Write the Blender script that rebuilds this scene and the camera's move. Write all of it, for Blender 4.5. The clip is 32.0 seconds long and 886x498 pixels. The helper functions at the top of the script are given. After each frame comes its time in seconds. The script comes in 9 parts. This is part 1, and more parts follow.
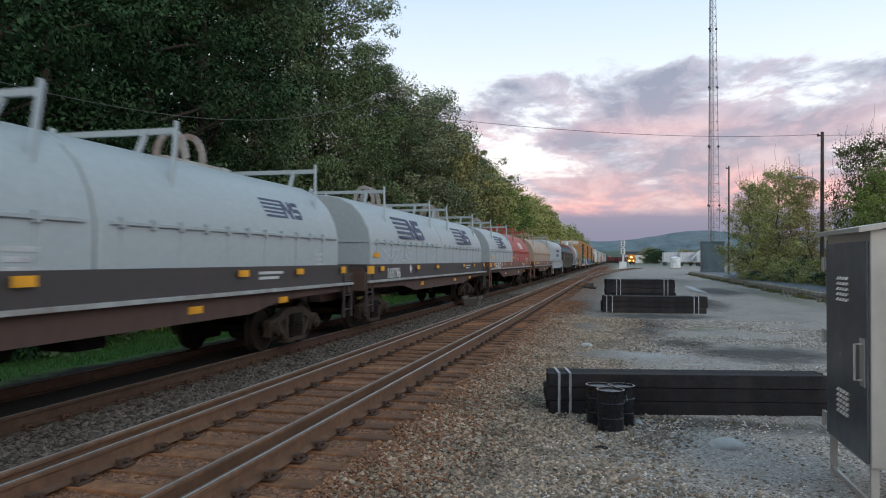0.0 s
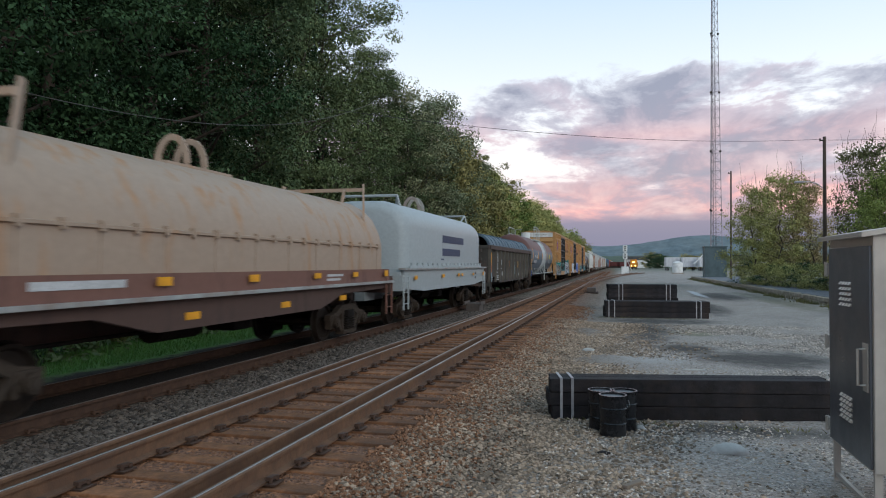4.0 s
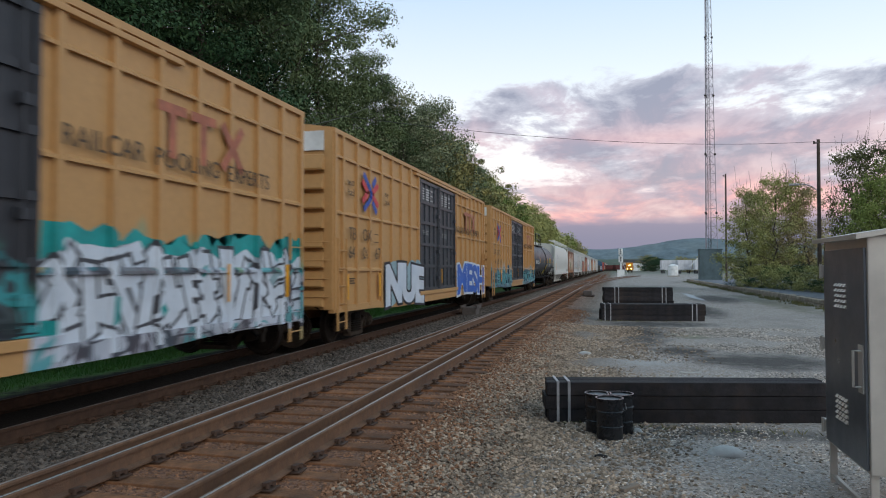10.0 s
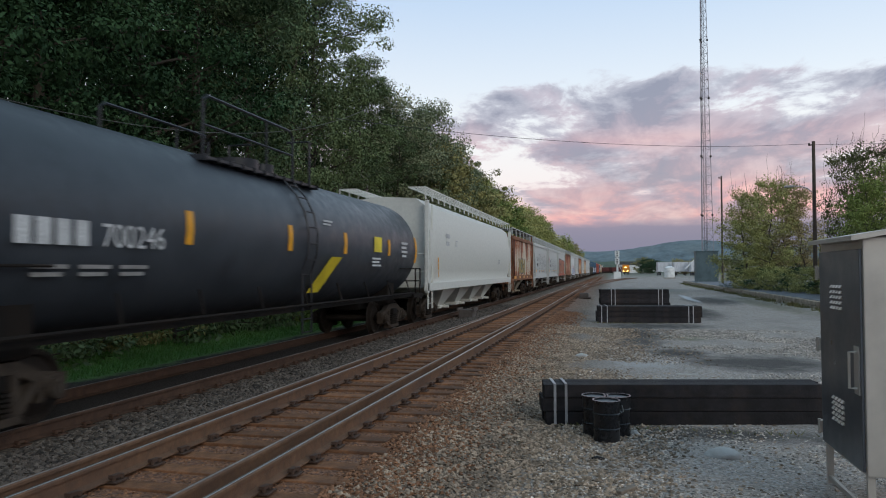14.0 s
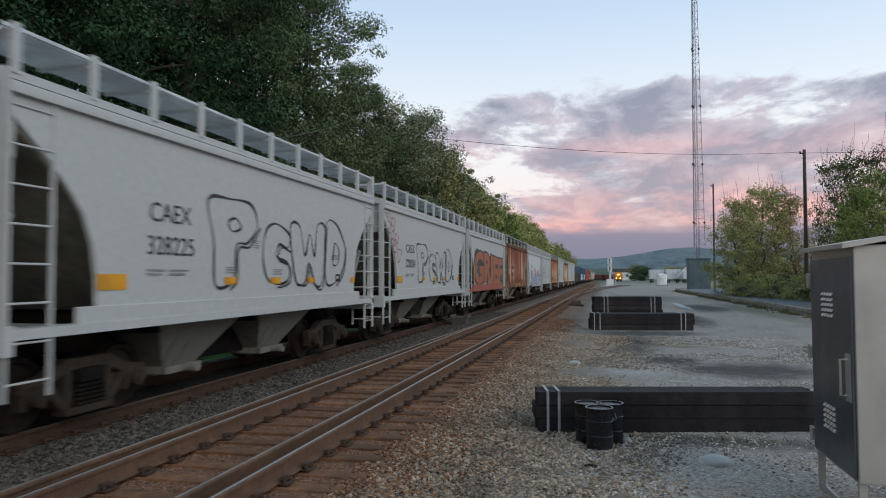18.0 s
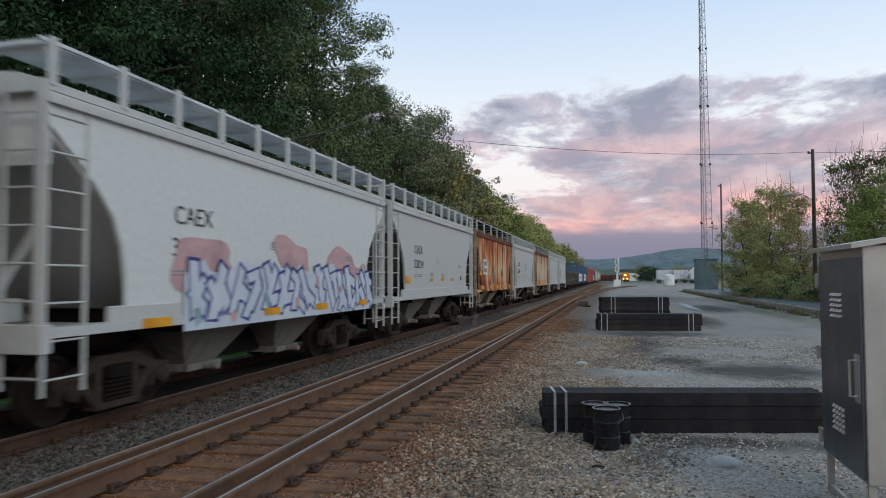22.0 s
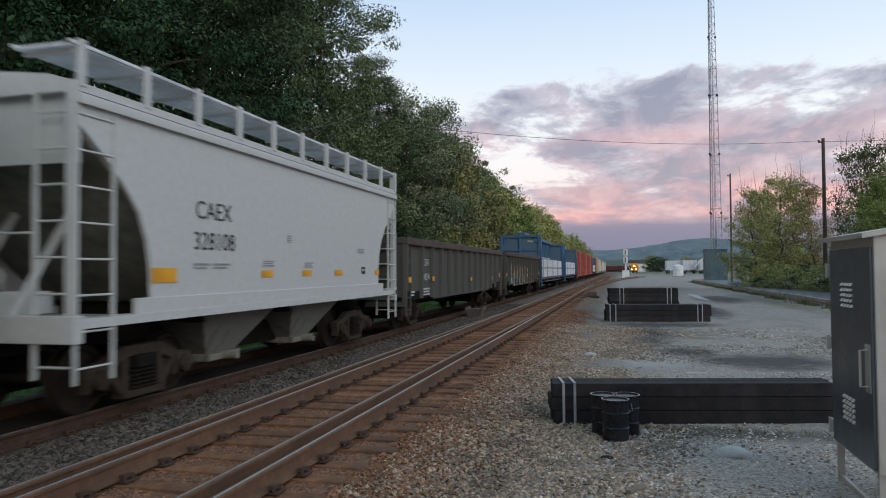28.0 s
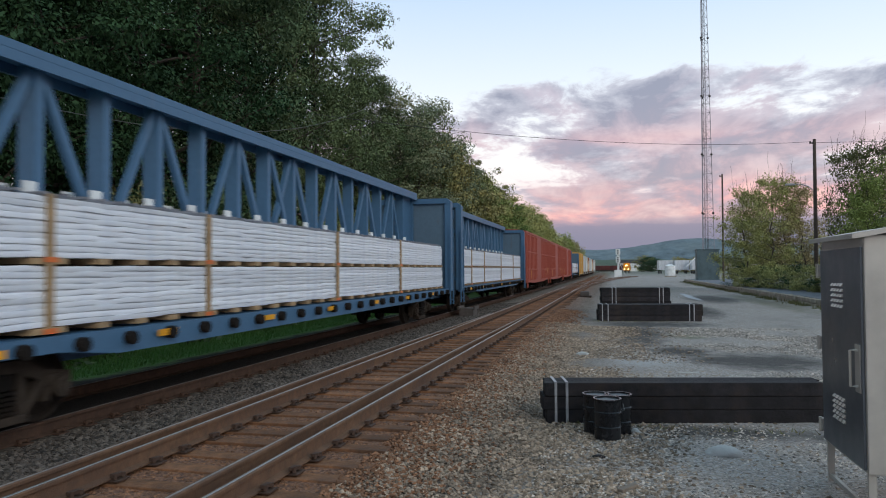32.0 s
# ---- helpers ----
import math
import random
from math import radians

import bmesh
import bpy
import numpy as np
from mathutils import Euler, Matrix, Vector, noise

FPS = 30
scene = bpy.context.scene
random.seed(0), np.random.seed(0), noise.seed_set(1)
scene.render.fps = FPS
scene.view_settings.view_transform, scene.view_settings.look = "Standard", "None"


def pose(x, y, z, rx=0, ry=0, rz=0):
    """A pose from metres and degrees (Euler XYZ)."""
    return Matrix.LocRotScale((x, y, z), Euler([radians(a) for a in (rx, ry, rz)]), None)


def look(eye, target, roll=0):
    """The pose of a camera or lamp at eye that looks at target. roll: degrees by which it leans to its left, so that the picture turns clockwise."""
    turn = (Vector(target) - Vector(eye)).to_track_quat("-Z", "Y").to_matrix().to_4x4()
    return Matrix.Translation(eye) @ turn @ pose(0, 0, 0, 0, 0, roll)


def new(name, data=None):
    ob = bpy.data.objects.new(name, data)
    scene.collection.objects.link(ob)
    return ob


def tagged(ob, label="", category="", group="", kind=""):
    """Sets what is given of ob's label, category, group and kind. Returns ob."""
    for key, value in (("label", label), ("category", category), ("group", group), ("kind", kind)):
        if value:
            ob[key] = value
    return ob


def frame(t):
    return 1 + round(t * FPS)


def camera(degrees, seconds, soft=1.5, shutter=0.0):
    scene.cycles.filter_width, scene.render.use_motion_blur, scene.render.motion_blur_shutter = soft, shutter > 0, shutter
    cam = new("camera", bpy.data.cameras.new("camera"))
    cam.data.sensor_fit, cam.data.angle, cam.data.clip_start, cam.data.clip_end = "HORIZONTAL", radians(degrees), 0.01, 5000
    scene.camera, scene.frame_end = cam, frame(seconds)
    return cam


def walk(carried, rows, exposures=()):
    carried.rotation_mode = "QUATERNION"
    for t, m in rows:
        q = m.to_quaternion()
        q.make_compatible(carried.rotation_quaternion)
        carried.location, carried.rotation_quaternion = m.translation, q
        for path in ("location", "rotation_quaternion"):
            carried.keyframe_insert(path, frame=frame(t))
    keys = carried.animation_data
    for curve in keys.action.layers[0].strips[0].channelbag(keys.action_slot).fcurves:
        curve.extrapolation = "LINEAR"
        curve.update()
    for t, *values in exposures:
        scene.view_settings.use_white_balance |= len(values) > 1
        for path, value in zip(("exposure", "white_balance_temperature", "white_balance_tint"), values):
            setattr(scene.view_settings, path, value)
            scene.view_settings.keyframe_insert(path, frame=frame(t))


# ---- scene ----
from math import pi, sin, cos
EYE = (0.0, 0.0, 1.826)
# seconds, yaw to the left, pitch up, roll (degrees)
TURNS = [
    (0, 14.02, 0.84, 0.20),    (0.5, 14.03, 0.89, 0.22),    (1, 14.05, 0.93, 0.28),    (1.5, 14.17, 0.94, 0.49),    (2, 14.18, 0.97, 0.44),
    (2.5, 14.13, 0.99, 0.27),    (3, 14.15, 1.05, 0.23),    (3.5, 14.16, 1.14, 0.24),    (5.5, 14.25, 1.50, -0.04),    (6, 14.20, 1.55, 0.11),
    (6.5, 14.16, 1.65, -0.07),    (7, 14.16, 1.64, -0.03),    (7.5, 14.13, 1.49, -0.00),    (8, 13.97, 1.49, -0.13),    (8.5, 13.81, 1.42, 0.03),
    (9, 13.75, 1.44, 0.04),    (9.5, 13.73, 1.50, 0.07),    (10, 13.85, 1.57, -0.11),    (10.5, 13.82, 1.63, -0.07),    (11, 13.73, 1.70, -0.09),
    (11.5, 13.69, 1.71, -0.17),    (12, 13.64, 1.72, -0.19),    (12.5, 13.57, 1.79, -0.20),    (13, 13.60, 1.80, -0.05),    (13.5, 13.56, 1.80, -0.05),
    (14, 13.57, 1.78, -0.26),    (14.5, 13.49, 1.77, -0.19),    (16.5, 13.21, 2.06, -0.30),    (17, 12.86, 2.16, -0.26),    (17.5, 12.87, 2.28, -0.24),
    (18, 13.00, 2.36, -0.20),    (18.5, 13.26, 2.36, -0.03),    (19, 13.34, 2.40, -0.01),    (19.5, 13.39, 2.43, -0.02),    (20, 13.37, 2.35, -0.02),
    (20.5, 13.43, 2.31, -0.10),    (21, 13.50, 2.33, -0.10),    (21.5, 13.50, 2.37, -0.21),    (22, 13.55, 2.41, -0.23),    (22.5, 13.56, 2.49, -0.25),
    (23, 13.59, 2.53, -0.06),    (23.5, 13.62, 2.52, -0.03),    (24, 13.77, 2.35, -0.04),    (24.5, 13.87, 2.09, -0.06),    (25, 13.89, 1.90, -0.15),
    (25.5, 13.92, 1.84, -0.27),    (27.5, 14.21, 1.75, -0.57),    (28, 14.21, 1.73, -0.49),    (28.5, 14.23, 1.74, -0.38),
    (29, 14.23, 1.74, -0.38),    (29.5, 14.23, 1.73, -0.38),    (30, 14.15, 1.67, -0.35),    (30.5, 13.76, 1.62, -0.29),    (31, 13.60, 1.62, -0.37),
    (31.5, 13.56, 1.67, -0.39),    (32, 13.63, 1.66, -0.33),
]


def aim(yaw, pitch, roll):
    a, b = radians(yaw), radians(pitch)
    way = Vector((-sin(a) * cos(b), cos(a) * cos(b), sin(b)))
    return look(EYE, Vector(EYE) + way, roll)


cam = camera(64.6, 32.0, 1.05, 0.3)
walk(cam, [(t, aim(y, p, r)) for t, y, p, r in TURNS], ((0, 0.10), (8, 0.08), (10.2, 0.08), (11, -0.04), (14, -0.10), (24, -0.08), (28, -0.04), (30, 0.08), (32, 0.04)))

# ---- sky and light ----
def link(nt, a, b):
    nt.links.new(a, b)


def node(nt, kind, **values):
    n = nt.nodes.new(kind)
    for key, v in values.items():
        n.inputs[key.replace("_", " ")].default_value = v
    return n


def math_node(nt, op, a, b=None):
    n = nt.nodes.new("ShaderNodeMath")
    n.operation = op
    for i, v in enumerate((a, b)):
        if v is None:
            continue
        if isinstance(v, (int, float)):
            n.inputs[i].default_value = v
        else:
            link(nt, v, n.inputs[i])
    return n.outputs[0]


def ramp(nt, fac, stops, mode="LINEAR"):
    n = nt.nodes.new("ShaderNodeValToRGB")
    n.color_ramp.interpolation = mode
    el = n.color_ramp.elements
    while len(el) < len(stops):
        el.new(0.5)
    for e, (p, c) in zip(el, stops):
        e.position = p
        e.color = (*c, 1) if len(c) == 3 else c
    link(nt, fac, n.inputs[0])
    return n.outputs[0]


def mix(nt, fac, a, b, mode="MIX"):
    n = nt.nodes.new("ShaderNodeMix")
    n.data_type, n.blend_type = "RGBA", mode
    for sock, v in ((n.inputs[0], fac), (n.inputs[6], a), (n.inputs[7], b)):
        if isinstance(v, (int, float)):
            sock.default_value = v
        elif isinstance(v, tuple):
            sock.default_value = (*v, 1) if len(v) == 3 else v
        else:
            link(nt, v, sock)
    return n.outputs[2]


def build_world():
    w = bpy.data.worlds.new("dusk_sky")
    scene.world = w
    w.use_nodes = True
    nt = w.node_tree
    nt.nodes.clear()
    out = nt.nodes.new("ShaderNodeOutputWorld")
    bg = nt.nodes.new("ShaderNodeBackground")
    tc = nt.nodes.new("ShaderNodeTexCoord")
    sep = nt.nodes.new("ShaderNodeSeparateXYZ")
    link(nt, tc.outputs["Generated"], sep.inputs[0])
    up = sep.outputs[2]
    az = math_node(nt, "ARCTAN2", sep.outputs[0], sep.outputs[1])
    clear = ramp(nt, up, [(0.0, (0.22, 0.22, 0.38)), (0.052, (0.26, 0.25, 0.42)), (0.068, (0.60, 0.40, 0.50)), (0.09, (0.86, 0.62, 0.66)), (0.125, (0.95, 0.88, 0.90)),
                          (0.19, (0.93, 0.95, 0.98)), (0.25, (0.80, 0.88, 0.98)), (0.36, (0.58, 0.73, 0.94)), (0.6, (0.43, 0.60, 0.77)), (1.0, (0.33, 0.51, 0.66))])
    # the cloud deck is level: a point on it goes as one over the height of the view
    deck = math_node(nt, "DIVIDE", 1.0, math_node(nt, "ADD", up, 0.25))

    def deck_noise(sa, sd, shift, detail, rough, warp=0.2):
        v = nt.nodes.new("ShaderNodeCombineXYZ")
        link(nt, math_node(nt, "MULTIPLY", math_node(nt, "MULTIPLY", az, deck), sa), v.inputs[0])
        link(nt, math_node(nt, "MULTIPLY", deck, sd), v.inputs[1])
        v.inputs[2].default_value = shift
        n = node(nt, "ShaderNodeTexNoise", Scale=1.0, Detail=detail, Roughness=rough, Distortion=warp)
        link(nt, v.outputs[0], n.inputs["Vector"])
        return n.outputs[0]

    def bank(a0, e0, ra, re, gain):
        da = math_node(nt, "DIVIDE", math_node(nt, "SUBTRACT", az, a0), ra)
        de = math_node(nt, "DIVIDE", math_node(nt, "SUBTRACT", up, e0), re)
        r = math_node(nt, "ADD", math_node(nt, "MULTIPLY", da, da), math_node(nt, "MULTIPLY", de, de))
        return math_node(nt, "MULTIPLY", math_node(nt, "EXPONENT", math_node(nt, "MULTIPLY", r, -1.0)), gain)
    broad = deck_noise(1.9, 2.2, 1.7, 4.0, 0.5)
    puffs = deck_noise(4.6, 5.2, 4.2, 10.0, 0.60, 0.25)
    curls = deck_noise(4.4, 3.2, 8.9, 8.0, 0.58, 0.4)
    cover = ramp(nt, up, [(0.0, (0.9,) * 3), (0.055, (0.85,) * 3), (0.09, (0.72,) * 3), (0.13, (0.66,) * 3), (0.20, (0.63,) * 3), (0.24, (0.50,) * 3), (0.275, (0.36,) * 3), (0.31, (0.10,) * 3)])
    amount = math_node(nt, "ADD", math_node(nt, "MULTIPLY", broad, 0.30), math_node(nt, "MULTIPLY", puffs, 0.70))
    amount = math_node(nt, "ADD", amount, math_node(nt, "MULTIPLY", math_node(nt, "SUBTRACT", cover, 0.5), 0.62))
    # the open breaks and the denser bank over the valley
    for spot in ((-0.165, 0.150, 0.080, 0.045, -0.15), (0.06, 0.13, 0.16, 0.05, 0.05), (0.20, 0.212, 0.12, 0.010, -0.05), (-0.12, 0.246, 0.07, 0.010, 0.07), (0.17, 0.246, 0.085, 0.016, 0.10), (0.32, 0.230, 0.07, 0.012, 0.06), (-0.05, 0.215, 0.14, 0.018, 0.07), (0.20, 0.17, 0.25, 0.025, 0.07)):
        amount = math_node(nt, "ADD", amount, bank(*spot))
    mask = ramp(nt, amount, [(0.475, (0, 0, 0)), (0.560, (1, 1, 1))], "EASE")
    thick = ramp(nt, amount, [(0.51, (0, 0, 0)), (0.64, (1, 1, 1))])
    lilac = mix(nt, thick, (0.64, 0.65, 0.75), (0.300, 0.312, 0.42))
    lilac = mix(nt, ramp(nt, curls, [(0.47, (0, 0, 0)), (0.66, (0.75,) * 3)]), lilac, (0.62, 0.53, 0.63))
    pink = ramp(nt, curls, [(0.36, (0.42, 0.33, 0.45)), (0.45, (0.60, 0.38, 0.47)), (0.53, (0.84, 0.44, 0.47)), (0.64, (0.98, 0.60, 0.57))])
    rosy = ramp(nt, up, [(0.048, (0, 0, 0)), (0.064, (1, 1, 1)), (0.100, (1, 1, 1)), (0.125, (0.42,) * 3), (0.165, (0.28,) * 3), (0.20, (0.12,) * 3), (0.235, (0.0,) * 3)])
    rosy = math_node(nt, "MULTIPLY", rosy, ramp(nt, broad, [(0.38, (0.45,) * 3), (0.58, (1.0,) * 3)]))
    # warmer over the open end of the valley
    for spot in ((0.33, 0.145, 0.11, 0.035, 0.22), (0.05, 0.175, 0.20, 0.012, 0.28)):
        rosy = math_node(nt, "ADD", rosy, bank(*spot))
    # the afterglow fades away from the sunset's quarter
    glow_side = ramp(nt, math_node(nt, "ABSOLUTE", math_node(nt, "SUBTRACT", az, 0.15)), [(0.45, (1, 1, 1)), (1.0, (0.25,) * 3)])
    rosy = math_node(nt, "MULTIPLY", rosy, glow_side)
    cloud = mix(nt, rosy, lilac, pink)
    low_bank = ramp(nt, math_node(nt, "ADD", up, math_node(nt, "MULTIPLY", math_node(nt, "SUBTRACT", puffs, 0.5), 0.016)), [(0.058, (1, 1, 1)), (0.072, (0, 0, 0))])
    cloud = mix(nt, low_bank, cloud, ramp(nt, up, [(0.0, (0.19, 0.225, 0.36)), (0.040, (0.19, 0.21, 0.355)), (0.070, (0.25, 0.225, 0.37))]))
    col = mix(nt, mask, clear, cloud)
    # the clear air above all, from the sky model
    sky = nt.nodes.new("ShaderNodeTexSky")
    sky.sky_type, sky.sun_disc = "NISHITA", False
    sky.sun_elevation, sky.sun_rotation = radians(3.0), radians(SUN_TURN)
    low = nt.nodes.new("ShaderNodeMix")
    low.data_type, low.blend_type = "RGBA", "ADD"
    low.inputs[0].default_value = 0.05
    link(nt, col, low.inputs[6])
    link(nt, sky.outputs[0], low.inputs[7])
    link(nt, low.outputs[2], bg.inputs[0])
    bg.inputs[1].default_value = SKY
    link(nt, bg.outputs[0], out.inputs[0])


SUN_TURN = 250.0
SKY = 1.0
build_world()
sun = new("sun", bpy.data.lights.new("sun", "SUN"))
sun.data.energy, sun.data.angle, sun.data.color = 0.82, radians(25), (1.0, 0.96, 0.86)
sun.matrix_world = look((60, -20, 40), (0, 40, 0))


# ---- materials ----
MATS = {}


def surface(name, base, rough=0.7, metal=0.0, vary=0.25, grain=6.0, bump=0.15, bump_scale=60.0, tint=None, patch=1.2, pieces=0.0, spec=0.4):
    """Two scales of colour change, fine relief, and a change from piece to piece."""
    if name in MATS:
        return MATS[name]
    m = bpy.data.materials.new(name)
    m.use_nodes = True
    nt = m.node_tree
    b = nt.nodes["Principled BSDF"]
    tc = nt.nodes.new("ShaderNodeTexCoord")
    n1 = node(nt, "ShaderNodeTexNoise", Scale=grain, Detail=6.0, Roughness=0.65)
    n2 = node(nt, "ShaderNodeTexNoise", Scale=patch, Detail=4.0, Roughness=0.6)
    for n in (n1, n2):
        link(nt, tc.outputs["Object"], n.inputs["Vector"])
    tint = tint or tuple(c * 0.55 for c in base)
    lo = tuple(c * (1 - vary) for c in base)
    hi = tuple(min(1, c * (1 + vary)) for c in base)
    col = ramp(nt, n1.outputs[0], [(0.3, lo), (0.7, hi)])
    col = mix(nt, ramp(nt, n2.outputs[0], [(0.45, (0, 0, 0)), (0.75, (0.8,) * 3)]), col, tint)
    if pieces:
        oi = nt.nodes.new("ShaderNodeObjectInfo")
        gi = nt.nodes.new("ShaderNodeNewGeometry")
        r = math_node(nt, "FRACT", math_node(nt, "ADD", oi.outputs["Random"], gi.outputs["Random Per Island"]))
        col = mix(nt, 1.0, col, ramp(nt, r, [(0.0, (1 - pieces,) * 3), (1.0, (1 + pieces,) * 3)]), "MULTIPLY")
    link(nt, col, b.inputs["Base Color"])
    b.inputs["Metallic"].default_value = metal
    b.inputs["Specular IOR Level"].default_value = spec
    link(nt, ramp(nt, n1.outputs[0], [(0.3, (max(0.04, rough - 0.12),) * 3), (0.7, (min(1, rough + 0.12),) * 3)]), b.inputs["Roughness"])
    if bump:
        nb = node(nt, "ShaderNodeTexNoise", Scale=bump_scale, Detail=4.0)
        link(nt, tc.outputs["Object"], nb.inputs["Vector"])
        bp = node(nt, "ShaderNodeBump", Strength=bump, Distance=0.02)
        link(nt, nb.outputs[0], bp.inputs["Height"])
        link(nt, bp.outputs[0], b.inputs["Normal"])
    MATS[name] = m
    return m


def glow(name, colour, strength):
    m = bpy.data.materials.new(name)
    m.use_nodes = True
    b = m.node_tree.nodes["Principled BSDF"]
    b.inputs["Base Color"].default_value = (*colour, 1)
    b.inputs["Emission Color"].default_value = (*colour, 1)
    b.inputs["Emission Strength"].default_value = strength
    return m


def paint(name, base, streak=(0.10, 0.05, 0.03), rust=0.3, rough=0.5, along=2.2, scrawl=None, top=2.1, bottom=0.9, spans=((-9.4, -2.45), (2.55, 9.4)), halo_tone=None):
    """Car paint with streaks of rust or dirt that run down, and, where scrawl gives three colours, sprayed lettering-like patches up to a height."""
    if name in MATS:
        return MATS[name]
    m = bpy.data.materials.new(name)
    m.use_nodes = True
    nt = m.node_tree
    b = nt.nodes["Principled BSDF"]
    tc = nt.nodes.new("ShaderNodeTexCoord")
    mp = nt.nodes.new("ShaderNodeMapping")
    mp.inputs["Scale"].default_value = (along, along, 0.22)
    link(nt, tc.outputs["Object"], mp.inputs[0])
    n1 = node(nt, "ShaderNodeTexNoise", Scale=1.6, Detail=7.0, Roughness=0.62)
    link(nt, mp.outputs[0], n1.inputs["Vector"])
    n2 = node(nt, "ShaderNodeTexNoise", Scale=0.8, Detail=5.0, Roughness=0.6)
    link(nt, tc.outputs["Object"], n2.inputs["Vector"])
    n3 = node(nt, "ShaderNodeTexNoise", Scale=9.0, Detail=5.0, Roughness=0.7)
    link(nt, tc.outputs["Object"], n3.inputs["Vector"])
    col = ramp(nt, n3.outputs[0], [(0.3, tuple(c * 0.90 for c in base)), (0.7, tuple(min(1, c * 1.06) for c in base))])
    amount = math_node(nt, "ADD", math_node(nt, "MULTIPLY", n1.outputs[0], 0.7), math_node(nt, "MULTIPLY", n2.outputs[0], 0.3))
    edge = 0.66 - 0.32 * rust
    mask = ramp(nt, amount, [(edge, (0, 0, 0)), (edge + 0.12, (min(1.0, 0.35 + rust),) * 3)])
    col = mix(nt, mask, col, mix(nt, n3.outputs[0], streak, tuple(min(1, c * 1.9) for c in streak)))
    if scrawl:
        sep = nt.nodes.new("ShaderNodeSeparateXYZ")
        link(nt, tc.outputs["Object"], sep.inputs[0])
        warp = node(nt, "ShaderNodeTexNoise", Scale=1.3, Detail=4.0)
        link(nt, tc.outputs["Object"], warp.inputs["Vector"])

        def slant(turn, sy, sz, scale, shift, detail=2.0):
            m2 = nt.nodes.new("ShaderNodeMapping")
            m2.inputs["Rotation"].default_value = (turn, 0, 0)
            m2.inputs["Scale"].default_value = (0.0, sy, sz)
            m2.inputs["Location"].default_value = (shift, 0, 0)
            link(nt, tc.outputs["Object"], m2.inputs[0])
            n = node(nt, "ShaderNodeTexNoise", Scale=scale, Detail=detail, Roughness=0.35, Distortion=0.6)
            link(nt, m2.outputs[0], n.inputs["Vector"])
            return n.outputs[0]

        def contour(value, level, wide):
            return ramp(nt, math_node(nt, "ABSOLUTE", math_node(nt, "SUBTRACT", value, level)), [(wide, (1, 1, 1)), (wide * 1.5, (0, 0, 0))])
        a1, a2, a3 = slant(0.75, 0.45, 1.5, 1.35, 3.1), slant(-0.55, 1.5, 0.5, 1.25, 8.4), slant(0.3, 0.8, 0.9, 1.9, 5.5)
        fill = ramp(nt, a1, [(0.36, tuple(c * 0.35 for c in scrawl[0])), (0.44, tuple(c * 0.7 for c in scrawl[0])), (0.52, scrawl[0]), (0.66, tuple(min(1, c * 1.2) for c in scrawl[0]))])
        fill = mix(nt, math_node(nt, "MULTIPLY", contour(a3, 0.60, 0.030), 0.8), fill, scrawl[2])
        if len(scrawl) > 3:
            fill = mix(nt, ramp(nt, a2, [(0.50, (0, 0, 0)), (0.56, (1, 1, 1))]), fill, scrawl[3])
        fill = mix(nt, contour(a2, 0.47, 0.022), fill, scrawl[1])
        fill = mix(nt, contour(a1, 0.42, 0.016), fill, scrawl[1])
        fill = mix(nt, contour(a3, 0.42, 0.014), fill, scrawl[1])
        spikes = node(nt, "ShaderNodeTexNoise", Scale=2.4, Detail=2.0)
        m3 = nt.nodes.new("ShaderNodeMapping")
        m3.inputs["Scale"].default_value = (0, 1, 0.25)
        link(nt, tc.outputs["Object"], m3.inputs[0])
        link(nt, m3.outputs[0], spikes.inputs["Vector"])
        z = math_node(nt, "ADD", sep.outputs[2], math_node(nt, "MULTIPLY", math_node(nt, "SUBTRACT", spikes.outputs[0], 0.5), 1.5))
        inside = math_node(nt, "MULTIPLY", math_node(nt, "LESS_THAN", z, top), math_node(nt, "GREATER_THAN", sep.outputs[2], bottom - 0.2))
        halo = ramp(nt, math_node(nt, "SUBTRACT", z, top), [(0.0, (0.85,) * 3), (0.34, (0, 0, 0))])
        halo = math_node(nt, "MULTIPLY", halo, ramp(nt, warp.outputs[0], [(0.42, (0, 0, 0)), (0.62, (1, 1, 1))]))
        rim = contour(z, top - 0.03, 0.030)
        side = math_node(nt, "GREATER_THAN", sep.outputs[0], 1.2)
        along_car = None
        for y0, y1 in spans:
            k = math_node(nt, "MULTIPLY", math_node(nt, "GREATER_THAN", sep.outputs[1], y0), math_node(nt, "LESS_THAN", sep.outputs[1], y1))
            along_car = k if along_car is None else math_node(nt, "ADD", along_car, k)
        side = math_node(nt, "MULTIPLY", side, along_car)
        col = mix(nt, math_node(nt, "MULTIPLY", halo, side), col, halo_tone or tuple(0.5 * c + 0.5 * d for c, d in zip(scrawl[2], (0.10, 0.45, 0.22))))
        col = mix(nt, math_node(nt, "MULTIPLY", inside, math_node(nt, "MULTIPLY", side, 0.94)), col, fill)
        col = mix(nt, math_node(nt, "MULTIPLY", rim, math_node(nt, "MULTIPLY", side, 0.8)), col, mix(nt, warp.outputs[0], scrawl[1], scrawl[2]))
    link(nt, col, b.inputs["Base Color"])
    link(nt, ramp(nt, mask, [(0.0, (rough,) * 3), (1.0, (min(1, rough + 0.3),) * 3)]), b.inputs["Roughness"])
    b.inputs["Specular IOR Level"].default_value = 0.35
    bp = node(nt, "ShaderNodeBump", Strength=0.12, Distance=0.01)
    link(nt, n3.outputs[0], bp.inputs["Height"])
    link(nt, bp.outputs[0], b.inputs["Normal"])
    MATS[name] = m
    return m


